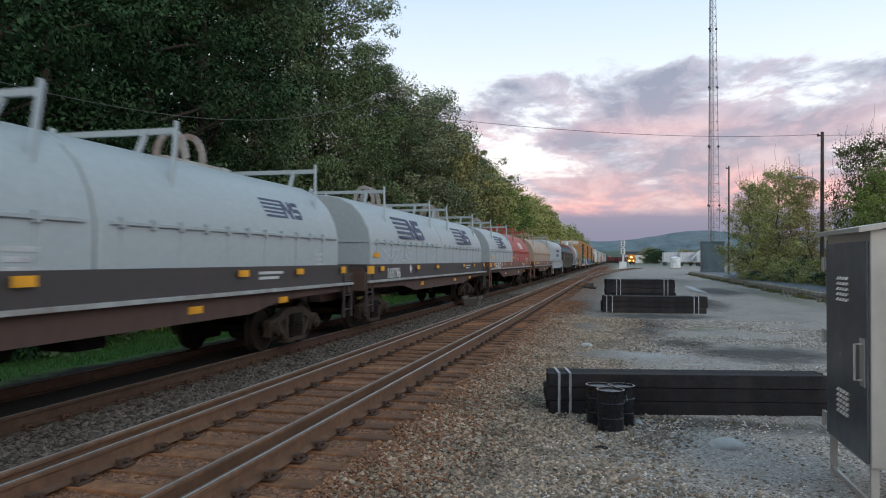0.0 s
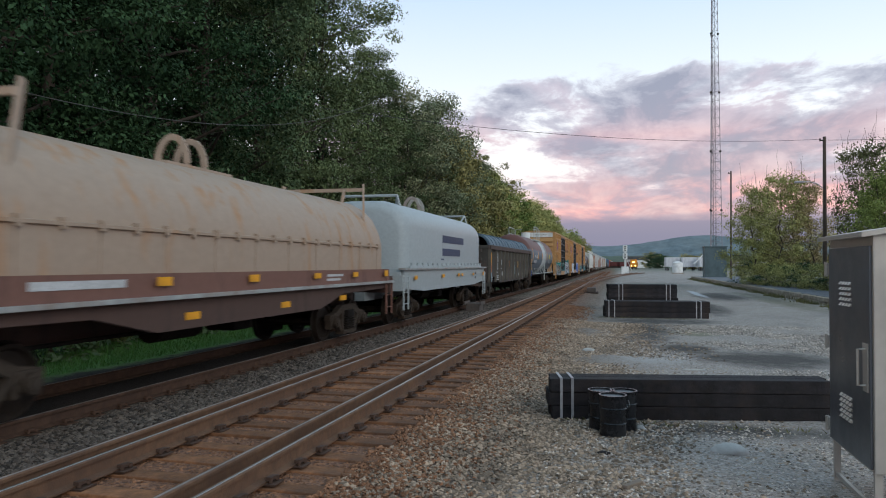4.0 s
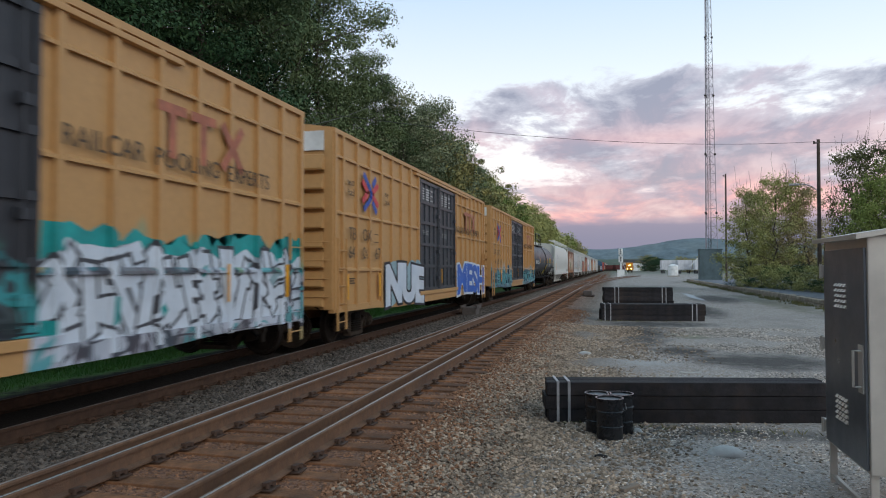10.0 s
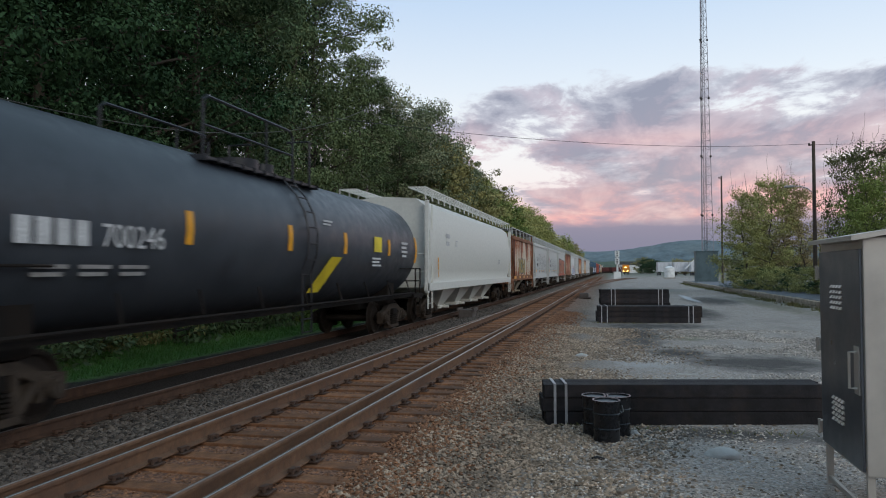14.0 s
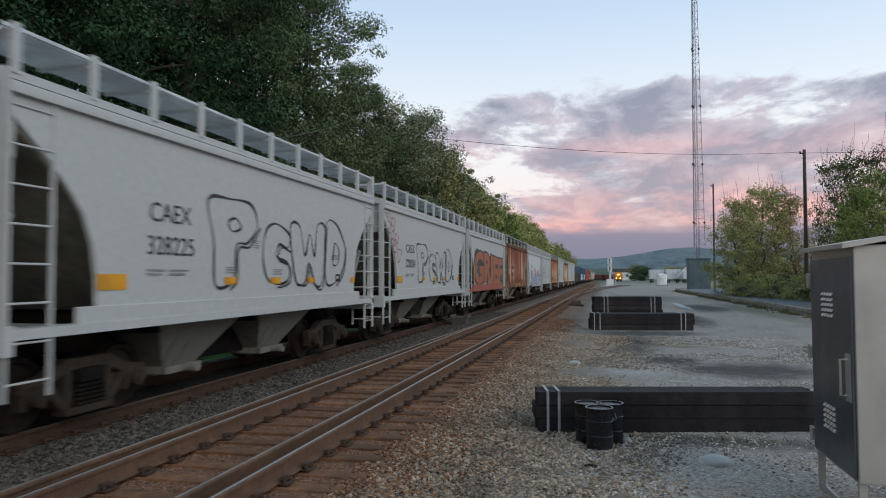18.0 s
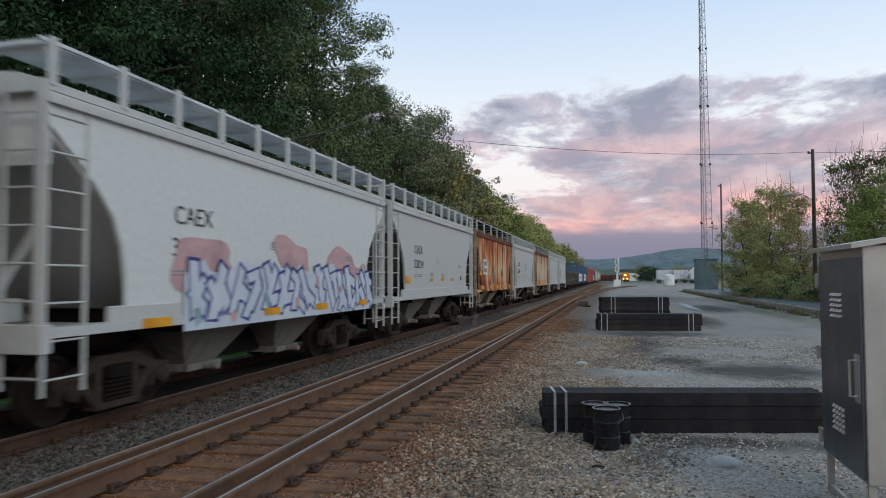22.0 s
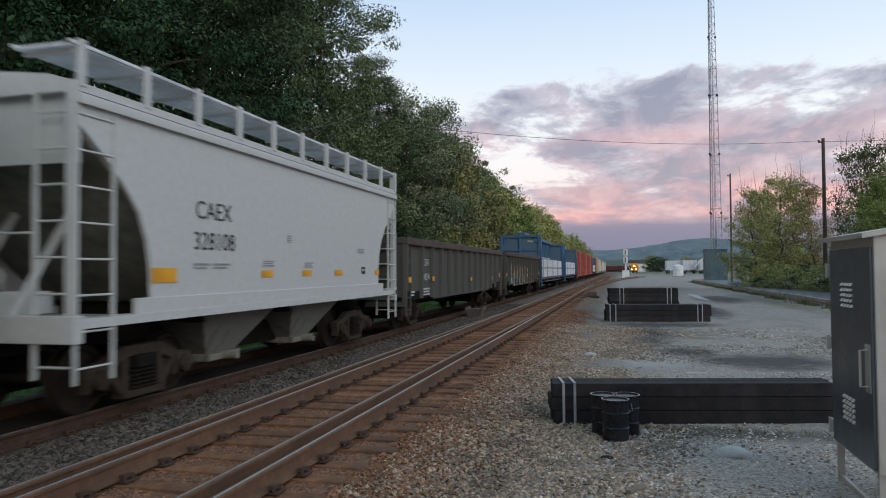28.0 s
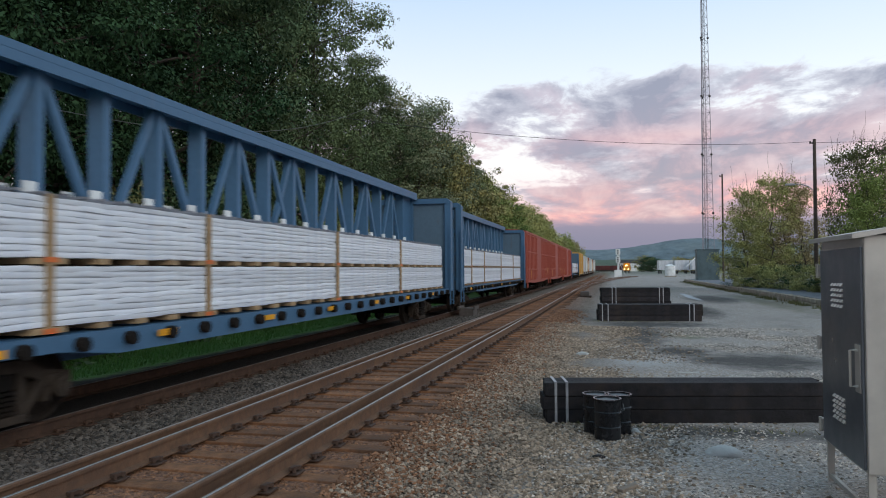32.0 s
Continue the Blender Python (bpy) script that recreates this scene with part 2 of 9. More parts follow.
def rusted(name, base, rust, deep, amount=0.5, high=3.9, low=1.6, heavy=0.0, heavy_from=-2.4):
    """Pale sheet metal with rust that runs down from the roof seam in streaks, creeps up from the sill, and is thickest at one end."""
    m = bpy.data.materials.new(name)
    m.use_nodes = True
    nt = m.node_tree
    b = nt.nodes["Principled BSDF"]
    tc = nt.nodes.new("ShaderNodeTexCoord")
    sep = nt.nodes.new("ShaderNodeSeparateXYZ")
    link(nt, tc.outputs["Object"], sep.inputs[0])

    def field(sy, sz, scale, detail, rough=0.6, shift=0.0):
        mp = nt.nodes.new("ShaderNodeMapping")
        mp.inputs["Scale"].default_value = (0.3, sy, sz)
        mp.inputs["Location"].default_value = (shift, 0, 0)
        link(nt, tc.outputs["Object"], mp.inputs[0])
        n = node(nt, "ShaderNodeTexNoise", Scale=scale, Detail=detail, Roughness=rough)
        link(nt, mp.outputs[0], n.inputs["Vector"])
        return n.outputs[0]

    def off(v, gain):
        return math_node(nt, "MULTIPLY", math_node(nt, "SUBTRACT", v, 0.5), gain)
    runs, fan = field(2.3, 0.13, 1.3, 4.0, 0.55, amount * 20), field(0.9, 0.26, 0.9, 4.0, 0.55, 4.0 + amount * 9)
    spots, fine = field(1, 0.7, 2.6, 6.0, 0.64, 9.0), field(1, 0.5, 14.0, 4.0, 0.6, 2.0)
    edge = ramp(nt, math_node(nt, "DIVIDE", math_node(nt, "SUBTRACT", sep.outputs[2], low), high - low), [(0.0, (0.62,) * 3), (0.07, (0.40,) * 3), (0.30, (0.26,) * 3), (0.55, (0.44,) * 3), (0.80, (0.62,) * 3), (0.93, (0.74,) * 3), (0.99, (1.0,) * 3)])
    k = math_node(nt, "ADD", math_node(nt, "ADD", off(runs, 1.55), off(fan, 1.1)), math_node(nt, "ADD", off(spots, 0.55), off(edge, 0.52)))
    k = math_node(nt, "ADD", k, 0.5 + 0.45 * (amount - 0.5))
    if heavy:
        end = ramp(nt, math_node(nt, "MULTIPLY", math_node(nt, "SUBTRACT", sep.outputs[1], heavy_from - 1.6), 0.5), [(0.0, (1, 1, 1)), (1.0, (0, 0, 0))])
        k = math_node(nt, "ADD", k, math_node(nt, "MULTIPLY", end, heavy))
    pale = mix(nt, fine, tuple(c * 0.84 for c in base), tuple(min(1, c * 1.10) for c in base))
    amber = tuple(0.55 * c + 0.45 * min(1, d * 1.9) for c, d in zip(base, rust))
    col = mix(nt, ramp(nt, k, [(0.44, (0, 0, 0)), (0.54, (0.85,) * 3)]), pale, amber)
    col = mix(nt, ramp(nt, k, [(0.54, (0, 0, 0)), (0.62, (1, 1, 1))]), col, mix(nt, fine, rust, tuple(c * 1.4 for c in rust)))
    col = mix(nt, ramp(nt, k, [(0.70, (0, 0, 0)), (0.84, (1, 1, 1))]), col, deep)
    link(nt, col, b.inputs["Base Color"])
    b.inputs["Roughness"].default_value = 0.72
    b.inputs["Specular IOR Level"].default_value = 0.25
    bp = node(nt, "ShaderNodeBump", Strength=0.15, Distance=0.01)
    link(nt, spots, bp.inputs["Height"])
    link(nt, bp.outputs[0], b.inputs["Normal"])
    return m


def two_tone(name, low, high, level):
    """Paint that changes to primer above a ragged level."""
    m = bpy.data.materials.new(name)
    m.use_nodes = True
    nt = m.node_tree
    b = nt.nodes["Principled BSDF"]
    tc = nt.nodes.new("ShaderNodeTexCoord")
    sep = nt.nodes.new("ShaderNodeSeparateXYZ")
    link(nt, tc.outputs["Object"], sep.inputs[0])
    n = node(nt, "ShaderNodeTexNoise", Scale=2.2, Detail=6.0, Roughness=0.65)
    n2 = node(nt, "ShaderNodeTexNoise", Scale=0.6, Detail=4.0)
    for q in (n, n2):
        link(nt, tc.outputs["Object"], q.inputs["Vector"])
    z = math_node(nt, "ADD", sep.outputs[2], math_node(nt, "MULTIPLY", math_node(nt, "SUBTRACT", n.outputs[0], 0.5), 0.5))
    k = ramp(nt, math_node(nt, "MULTIPLY", math_node(nt, "SUBTRACT", z, level - 0.5), 1.0), [(0.45, (0, 0, 0)), (0.62, (1, 1, 1))])
    lo = mix(nt, n2.outputs[0], tuple(c * 0.8 for c in low), tuple(c * 1.35 for c in low))
    hi = mix(nt, n2.outputs[0], tuple(c * 0.75 for c in high), tuple(c * 1.3 for c in high))
    link(nt, mix(nt, k, lo, hi), b.inputs["Base Color"])
    b.inputs["Roughness"].default_value = 0.48
    b.inputs["Specular IOR Level"].default_value = 0.35
    return m


STEEL_DARK = surface("dark_steel", (0.055, 0.045, 0.040), 0.7, 0.2, 0.4, 8, 0.2)
RUST = surface("rusty_rail_steel", (0.150, 0.080, 0.046), 0.85, 0.0, 0.35, 9, 0.3, tint=(0.09, 0.05, 0.035))
RAIL_TOP = bpy.data.materials.new("worn_rail_head")
RAIL_TOP.use_nodes = True
for key, v in (("Base Color", (0.44, 0.42, 0.41, 1)), ("Metallic", 1.0), ("Roughness", 0.34)):
    RAIL_TOP.node_tree.nodes["Principled BSDF"].inputs[key].default_value = v
RAIL_DULL = surface("dull_rail_head", (0.30, 0.26, 0.24), 0.55, 0.5, 0.2, 14, 0.1)
TIE = surface("rust_stained_tie", (0.200, 0.088, 0.040), 0.92, 0.0, 0.5, 7, 0.6, 30, tint=(0.055, 0.036, 0.026), pieces=0.4)
# train track: RUST_DARK and TIE_DARK carry the train's shade in their colour
RUST_DARK = surface("shaded_rail_steel", (0.080, 0.046, 0.032), 0.85, 0.0, 0.35, 9, 0.3, tint=(0.05, 0.03, 0.022), spec=0.15)
TIE_DARK = surface("weathered_shaded_tie", (0.036, 0.024, 0.019), 0.92, 0.0, 0.45, 7, 0.6, 30, pieces=0.3, spec=0.15)
CREOSOTE = surface("creosoted_timber", (0.021, 0.019, 0.021), 0.75, 0.0, 0.6, 5, 0.5, 25, tint=(0.050, 0.036, 0.029), pieces=0.4, patch=2.2, spec=0.2)
STRAP = surface("steel_strap", (0.42, 0.42, 0.43), 0.4, 0.6, 0.2)
# ballast next to the train: its shade is put into this darker stone colour
STONE_DARK = surface("shaded_ballast_stone", (0.090, 0.073, 0.060), 0.9, 0.0, 0.3, 20, 0.3, 120, tint=(0.08, 0.06, 0.05), pieces=0.8)
PLATE = surface("dark_spike_steel", (0.075, 0.043, 0.030), 0.7, 0.2, 0.3, 9, 0.2)
STONE = surface("ballast_stone", (0.315, 0.236, 0.172), 0.9, 0.0, 0.3, 20, 0.3, 120, tint=(0.115, 0.095, 0.078), pieces=0.55, spec=0.25)
STONE_LOT = surface("lot_gravel_stone", (0.44, 0.382, 0.332), 0.9, 0.0, 0.3, 20, 0.3, 120, tint=(0.17, 0.15, 0.135), pieces=0.75)
STONE_RUST = surface("rusty_ballast_stone", (0.225, 0.108, 0.057), 0.9, 0.0, 0.3, 20, 0.3, 120, pieces=0.45)
GALV = surface("galvanised_sheet", (0.50, 0.46, 0.41), 0.45, 0.5, 0.10, 4, 0.05, tint=(0.40, 0.37, 0.33))
BRICKISH = surface("old_concrete", (0.34, 0.285, 0.225), 0.9, 0.0, 0.35, 4, 0.5, 25, tint=(0.20, 0.15, 0.10))
ASPHALT = surface("platform_asphalt", (0.16, 0.17, 0.19), 0.9, 0.0, 0.25, 9, 0.4, 90)
BARK = surface("bark", (0.075, 0.058, 0.045), 0.95, 0.0, 0.4, 5, 0.8, 14)
POLE = surface("pole_timber", (0.10, 0.075, 0.06), 0.9, 0.0, 0.3, 5, 0.5, 20)
WHITE_PAINT = surface("white_paint", (0.78, 0.78, 0.76), 0.55, 0.0, 0.06, 6, 0.05)
BLACK_PAINT = surface("black_paint", (0.018, 0.018, 0.022), 0.42, 0.0, 0.4, 5, 0.1)
YELLOW_TAPE = surface("yellow_reflector", (0.80, 0.36, 0.02), 0.4, 0.0, 0.1, 8, 0.0)
HOPPER_GREY = paint("pale_grey_hopper_paint", (0.535, 0.535, 0.515), (0.20, 0.17, 0.14), 0.10)


# ---- building helpers ----
def box(bm, x0, x1, y0, y1, z0, z1, bevel=0.0):
    m = Matrix.Translation(((x0 + x1) / 2, (y0 + y1) / 2, (z0 + z1) / 2)) @ Matrix.Diagonal((abs(x1 - x0), abs(y1 - y0), abs(z1 - z0), 1))
    made = bmesh.ops.create_cube(bm, size=1, matrix=m)["verts"]
    if bevel:
        edges = list({e for v in made for e in v.link_edges})
        bmesh.ops.bevel(bm, geom=edges, offset=bevel, segments=2, profile=0.6, affect="EDGES")
    return bm


def rod(bm, a, b, r, sides=8, r2=None):
    a, b = Vector(a), Vector(b)
    d = b - a
    m = Matrix.Translation((a + b) / 2) @ d.to_track_quat("Z", "Y").to_matrix().to_4x4()
    bmesh.ops.create_cone(bm, cap_ends=True, segments=sides, radius1=r, radius2=r if r2 is None else r2, depth=d.length, matrix=m)
    return bm


def bars(bm, points, r, sides=6):
    """One tube along a line of points."""
    pts = [Vector(p) for p in points]
    rings = []
    for i, p in enumerate(pts):
        d = (pts[min(i + 1, len(pts) - 1)] - pts[max(i - 1, 0)]).normalized()
        q = d.to_track_quat("Z", "Y").to_matrix()
        rings.append([bm.verts.new(p + q @ Vector((r * cos(2 * pi * k / sides), r * sin(2 * pi * k / sides), 0))) for k in range(sides)])
    for a, b in zip(rings, rings[1:]):
        s = min(range(sides), key=lambda m: sum((a[k].co - b[(k + m) % sides].co).length for k in range(sides)))
        for k in range(sides):
            bm.faces.new((a[k], a[(k + 1) % sides], b[(k + 1 + s) % sides], b[(k + s) % sides]))
    bm.faces.new(rings[0][::-1])
    bm.faces.new(rings[-1])
    return bm


def beam(bm, a, b, w, h):
    """A square bar from a to b."""
    a, b = Vector(a), Vector(b)
    d = b - a
    m = Matrix.Translation((a + b) / 2) @ d.to_track_quat("Y", "Z").to_matrix().to_4x4() @ Matrix.Diagonal((w, d.length, h, 1))
    bmesh.ops.create_cube(bm, size=1, matrix=m)
    return bm


def prism_x(bm, outline, x0, x1, cap=True):
    """An outline of (y, z) drawn out along x."""
    a = [bm.verts.new((x0, y, z)) for y, z in outline]
    b = [bm.verts.new((x1, y, z)) for y, z in outline]
    n = len(a)
    for i in range(n):
        bm.faces.new((a[i], a[(i + 1) % n], b[(i + 1) % n], b[i]))
    if cap:
        bm.faces.new(a[::-1])
        bm.faces.new(b)
    bmesh.ops.recalc_face_normals(bm, faces=bm.faces)
    return bm


def prism_y(bm, outline, y0, y1, cap=True):
    """An outline of (x, z) drawn out along y."""
    a = [bm.verts.new((x, y0, z)) for x, z in outline]
    b = [bm.verts.new((x, y1, z)) for x, z in outline]
    n = len(a)
    for i in range(n):
        bm.faces.new((a[i], a[(i + 1) % n], b[(i + 1) % n], b[i]))
    if cap:
        bm.faces.new(a[::-1])
        bm.faces.new(b)
    bmesh.ops.recalc_face_normals(bm, faces=bm.faces)
    return bm


def rows_y(bm, outlines):
    """Outlines (y, [(x, z), ...]) of equal count, joined one to the next and closed at both ends."""
    rings = [[bm.verts.new((x, y, z)) for x, z in o] for y, o in outlines]
    n = len(rings[0])
    for a, b in zip(rings, rings[1:]):
        for i in range(n):
            bm.faces.new((a[i], a[(i + 1) % n], b[(i + 1) % n], b[i]))
    bm.faces.new(rings[0][::-1])
    bm.faces.new(rings[-1])
    bmesh.ops.recalc_face_normals(bm, faces=bm.faces)
    return bm


def bake(name, bm, smooth=False):
    me = bpy.data.meshes.new(name)
    bm.to_mesh(me)
    bm.free()
    me.materials.append(None)
    if smooth:
        me.polygons.foreach_set("use_smooth", [len(p.vertices) < 9 for p in me.polygons])
        me.set_sharp_from_angle(angle=radians(35))
    return me


STORE = {}


def shared(key, maker, smooth=False):
    """A mesh that alike parts share, built at its first use."""
    if key not in STORE:
        bm = bmesh.new()
        maker(bm)
        STORE[key] = bake(key, bm, smooth)
    return STORE[key]


def part(name, me, material, parent=None, label="", at=None):
    """One mesh object, under a thing or a part."""
    if isinstance(me, bmesh.types.BMesh):
        me = bake(name, me)
    ob = new(name, me)
    ob.material_slots[0].link = "OBJECT"
    ob.material_slots[0].material = material
    if parent is not None:
        ob.parent = parent
    if at is not None:
        ob.matrix_basis = at
    if label:
        ob["label"] = label
    return ob


def thing(name, label, category, at=None, group="", kind=""):
    ob = new(name)
    ob.empty_display_size = 0.2
    if at is not None:
        ob.matrix_basis = at
    return tagged(ob, label, category, group, kind)


def sheet(name, verts, faces, material, smooth=False):
    me = bpy.data.meshes.new(name)
    me.from_pydata([tuple(v) for v in verts], [], [tuple(f) for f in faces])
    me.materials.append(material)
    if smooth:
        me.polygons.foreach_set("use_smooth", [True] * len(me.polygons))
    me.update()
    return new(name, me)


def words(text, size):
    """Lettering as a thin mesh in the y, z plane, facing +x."""
    key = "letters_%s_%s" % (text, size)
    if key not in STORE:
        cu = bpy.data.curves.new(key, "FONT")
        cu.body, cu.size, cu.extrude = text, size, 0.002
        ob = bpy.data.objects.new(key, cu)
        me = bpy.data.meshes.new_from_object(ob)
        me.transform(Matrix(((0, 0, 1, 0), (1, 0, 0, 0), (0, 1, 0, 0), (0, 0, 0, 1))))
        me.materials.clear()
        me.materials.append(None)
        STORE[key] = me
    return STORE[key]


# ---- the plan ----
TRAIN_X = -7.575      # middle of the train's track
MAIN_X = -3.80        # middle of the near track
MAIN_Z = 0.10         # its rail heads
LOT_Z = -0.27         # the gravel lot


def ground_height(x, y):
    pts = [(-6000, -1.2), (-60, -1.2), (-14, -0.75), (-11.0, -0.62), (-9.6, -0.30), (-8.9, -0.19), (-6.2, -0.19), (-5.7, -0.17), (-5.2, -0.125), (-2.45, -0.125), (-1.7, -0.18), (-0.9, LOT_Z), (6000, LOT_Z)]
    for (a, za), (b, zb) in zip(pts, pts[1:]):
        if x <= b:
            k = (x - a) / (b - a)
            return za + (zb - za) * k
    return LOT_Z


def ground_material():
    m = bpy.data.materials.new("ground_mix")
    m.use_nodes = True
    nt = m.node_tree
    b = nt.nodes["Principled BSDF"]
    tc = nt.nodes.new("ShaderNodeTexCoord")
    sep = nt.nodes.new("ShaderNodeSeparateXYZ")
    link(nt, tc.outputs["Object"], sep.inputs[0])
    P = tc.outputs["Object"]

    def noise_of(scale, detail=6.0, rough=0.6):
        n = node(nt, "ShaderNodeTexNoise", Scale=scale, Detail=detail, Roughness=rough)
        link(nt, P, n.inputs["Vector"])
        return n.outputs[0]
    cells = node(nt, "ShaderNodeTexVoronoi", Scale=34.0)
    link(nt, P, cells.inputs["Vector"])
    hue = nt.nodes.new("ShaderNodeSeparateColor")
    link(nt, cells.outputs["Color"], hue.inputs[0])
    fine, mid, big = noise_of(40), noise_of(2.2), noise_of(0.35, 4.0)
    ballast = ramp(nt, hue.outputs[0], [(0.0, (0.05, 0.038, 0.028)), (0.5, (0.135, 0.103, 0.078)), (1.0, (0.30, 0.235, 0.18))])
    lot = ramp(nt, fine, [(0.3, (0.228, 0.192, 0.166)), (0.7, (0.490, 0.418, 0.365))])
    lot = mix(nt, ramp(nt, hue.outputs[1], [(0.45, (0, 0, 0)), (1.0, (0.75,) * 3)]), lot, (0.48, 0.46, 0.445))
    lot = mix(nt, ramp(nt, hue.outputs[2], [(0.55, (0, 0, 0)), (1.0, (0.7,) * 3)]), lot, (0.10, 0.088, 0.078))
    mp = nt.nodes.new("ShaderNodeMapping")
    mp.inputs["Scale"].default_value = (1.0, 0.55, 1)
    link(nt, P, mp.inputs[0])
    damp = node(nt, "ShaderNodeTexNoise", Scale=0.42, Detail=4.0, Roughness=0.55)
    link(nt, mp.outputs[0], damp.inputs["Vector"])
    lot = mix(nt, ramp(nt, damp.outputs[0], [(0.50, (0, 0, 0)), (0.72, (0.55,) * 3)]), lot, (0.13, 0.112, 0.098))
    # oil-dark stains where vehicles and timber have stood
    for cx, cy, rx, ry in ((3.1, 17.0, 1.9, 1.9), (0.7, 23.0, 1.0, 4.6), (1.6, 18.8, 0.9, 1.0), (1.4, 27.3, 2.6, 1.6), (0.9, 9.5, 2.4, 0.5), (6.4, 50.0, 2.0, 7.0), (0.9, 13.4, 1.2, 0.6), (4.0, 36.0, 1.2, 6.0)):
        dx = math_node(nt, "DIVIDE", math_node(nt, "SUBTRACT", sep.outputs[0], cx), rx)
        dy = math_node(nt, "DIVIDE", math_node(nt, "SUBTRACT", sep.outputs[1], cy), ry)
        rr = math_node(nt, "ADD", math_node(nt, "MULTIPLY", dx, dx), math_node(nt, "MULTIPLY", dy, dy))
        rr = math_node(nt, "ADD", rr, math_node(nt, "MULTIPLY", math_node(nt, "SUBTRACT", mid, 0.5), 1.6))
        lot = mix(nt, ramp(nt, rr, [(0.15, (0.90,) * 3), (1.35, (0, 0, 0))]), lot, (0.052, 0.046, 0.042))
    # toned patches; the pale strip at (5.4, 54) paints in a puddle's reflection
    for cx, cy, rx, ry, tone in ((2.2, 22.7, 0.8, 1.2, (0.14, 0.145, 0.07)), (0.7, 16.6, 1.0, 1.5, (0.42, 0.40, 0.39)), (5.4, 54.0, 0.35, 8.0, (0.62, 0.63, 0.66)), (8.9, 46.0, 1.2, 14.0, (0.14, 0.13, 0.08)), (3.0, 75.0, 5.0, 14.0, (0.15, 0.15, 0.12))):
        dx = math_node(nt, "DIVIDE", math_node(nt, "SUBTRACT", sep.outputs[0], cx), rx)
        dy = math_node(nt, "DIVIDE", math_node(nt, "SUBTRACT", sep.outputs[1], cy), ry)
        rr = math_node(nt, "ADD", math_node(nt, "MULTIPLY", dx, dx), math_node(nt, "MULTIPLY", dy, dy))
        rr = math_node(nt, "ADD", rr, math_node(nt, "MULTIPLY", math_node(nt, "SUBTRACT", mid, 0.5), 2.2))
        lot = mix(nt, ramp(nt, rr, [(0.1, (0.75,) * 3), (1.2, (0, 0, 0))]), lot, tone)
    lot = mix(nt, ramp(nt, mid, [(0.60, (0, 0, 0)), (0.75, (0.6,) * 3)]), lot, (0.20, 0.17, 0.13))
    grass = ramp(nt, noise_of(7.0), [(0.3, (0.045, 0.11, 0.02)), (0.7, (0.09, 0.21, 0.035))])
    x = math_node(nt, "ADD", sep.outputs[0], math_node(nt, "MULTIPLY", math_node(nt, "SUBTRACT", mid, 0.5), 1.6))
    rusty = ramp(nt, hue.outputs[0], [(0.0, (0.085, 0.040, 0.024)), (1.0, (0.27, 0.13, 0.075))])
    u = math_node(nt, "DIVIDE", math_node(nt, "ADD", x, 16.0), 32.0)
    col = mix(nt, ramp(nt, u, [(0.455, (0, 0, 0)), (0.50, (1, 1, 1))]), ballast, lot)
    col = mix(nt, ramp(nt, u, [(0.33, (0, 0, 0)), (0.342, (1,) * 3), (0.415, (1,) * 3), (0.46, (0, 0, 0))]), col, rusty)
    # near-black band: the train's shade is put into the ground colour here
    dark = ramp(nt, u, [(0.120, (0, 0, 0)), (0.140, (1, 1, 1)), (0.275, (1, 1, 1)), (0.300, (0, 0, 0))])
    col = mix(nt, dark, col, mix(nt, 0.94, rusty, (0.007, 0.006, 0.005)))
    col = mix(nt, ramp(nt, u, [(0.124, (1, 1, 1)), (0.140, (0, 0, 0))]), col, grass)
    far = math_node(nt, "MULTIPLY", math_node(nt, "SUBTRACT", sep.outputs[1], 160.0), 0.006)
    col = mix(nt, ramp(nt, far, [(0.0, (0, 0, 0)), (1.0, (0.9,) * 3)]), col, ramp(nt, big, [(0.4, (0.06, 0.09, 0.04)), (0.6, (0.16, 0.16, 0.13))]))
    link(nt, col, b.inputs["Base Color"])
    b.inputs["Roughness"].default_value = 0.93
    wet = ramp(nt, damp.outputs[0], [(0.55, (0.95,) * 3), (0.75, (0.75,) * 3)])
    link(nt, wet, b.inputs["Roughness"])
    bp = node(nt, "ShaderNodeBump", Strength=0.7, Distance=0.03)
    link(nt, cells.outputs["Distance"], bp.inputs["Height"])
    link(nt, bp.outputs[0], b.inputs["Normal"])
    return m


def build_ground():
    xs = sorted(set([-6000, -1500, -400, -120, -60, -30, -20] + [round(-16 + 0.4 * i, 2) for i in range(41)] + [0.5 * i for i in range(1, 30)] + [16, 20, 30, 60, 150, 400, 1500, 6000]))
    ys = sorted(set([-2000, -300, -60, -20] + [-10 + 0.8 * i for i in range(90)] + [64 + 4 * i for i in range(30)] + [200, 260, 340, 460, 700, 1200, 2500, 5000]))
    vs, fs = [], []
    for y in ys:
        for x in xs:
            near = -16 < x < 14 and -10 < y < 180
            dz = 0.05 * noise.noise(Vector((x * 0.35, y * 0.35, 0))) + 0.02 * noise.noise(Vector((x * 1.3, y * 1.3, 5))) if near and (x > -1.6 or x < -9.3) else 0
            vs.append((x, y, ground_height(x, y) + dz))
    n = len(xs)
    for j in range(len(ys) - 1):
        for i in range(n - 1):
            a = j * n + i
            fs.append((a, a + 1, a + n + 1, a + n))
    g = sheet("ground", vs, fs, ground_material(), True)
    tagged(g, "ballast, grey gravel lot and grass beside the railway", "ground", kind="structure")


build_ground()


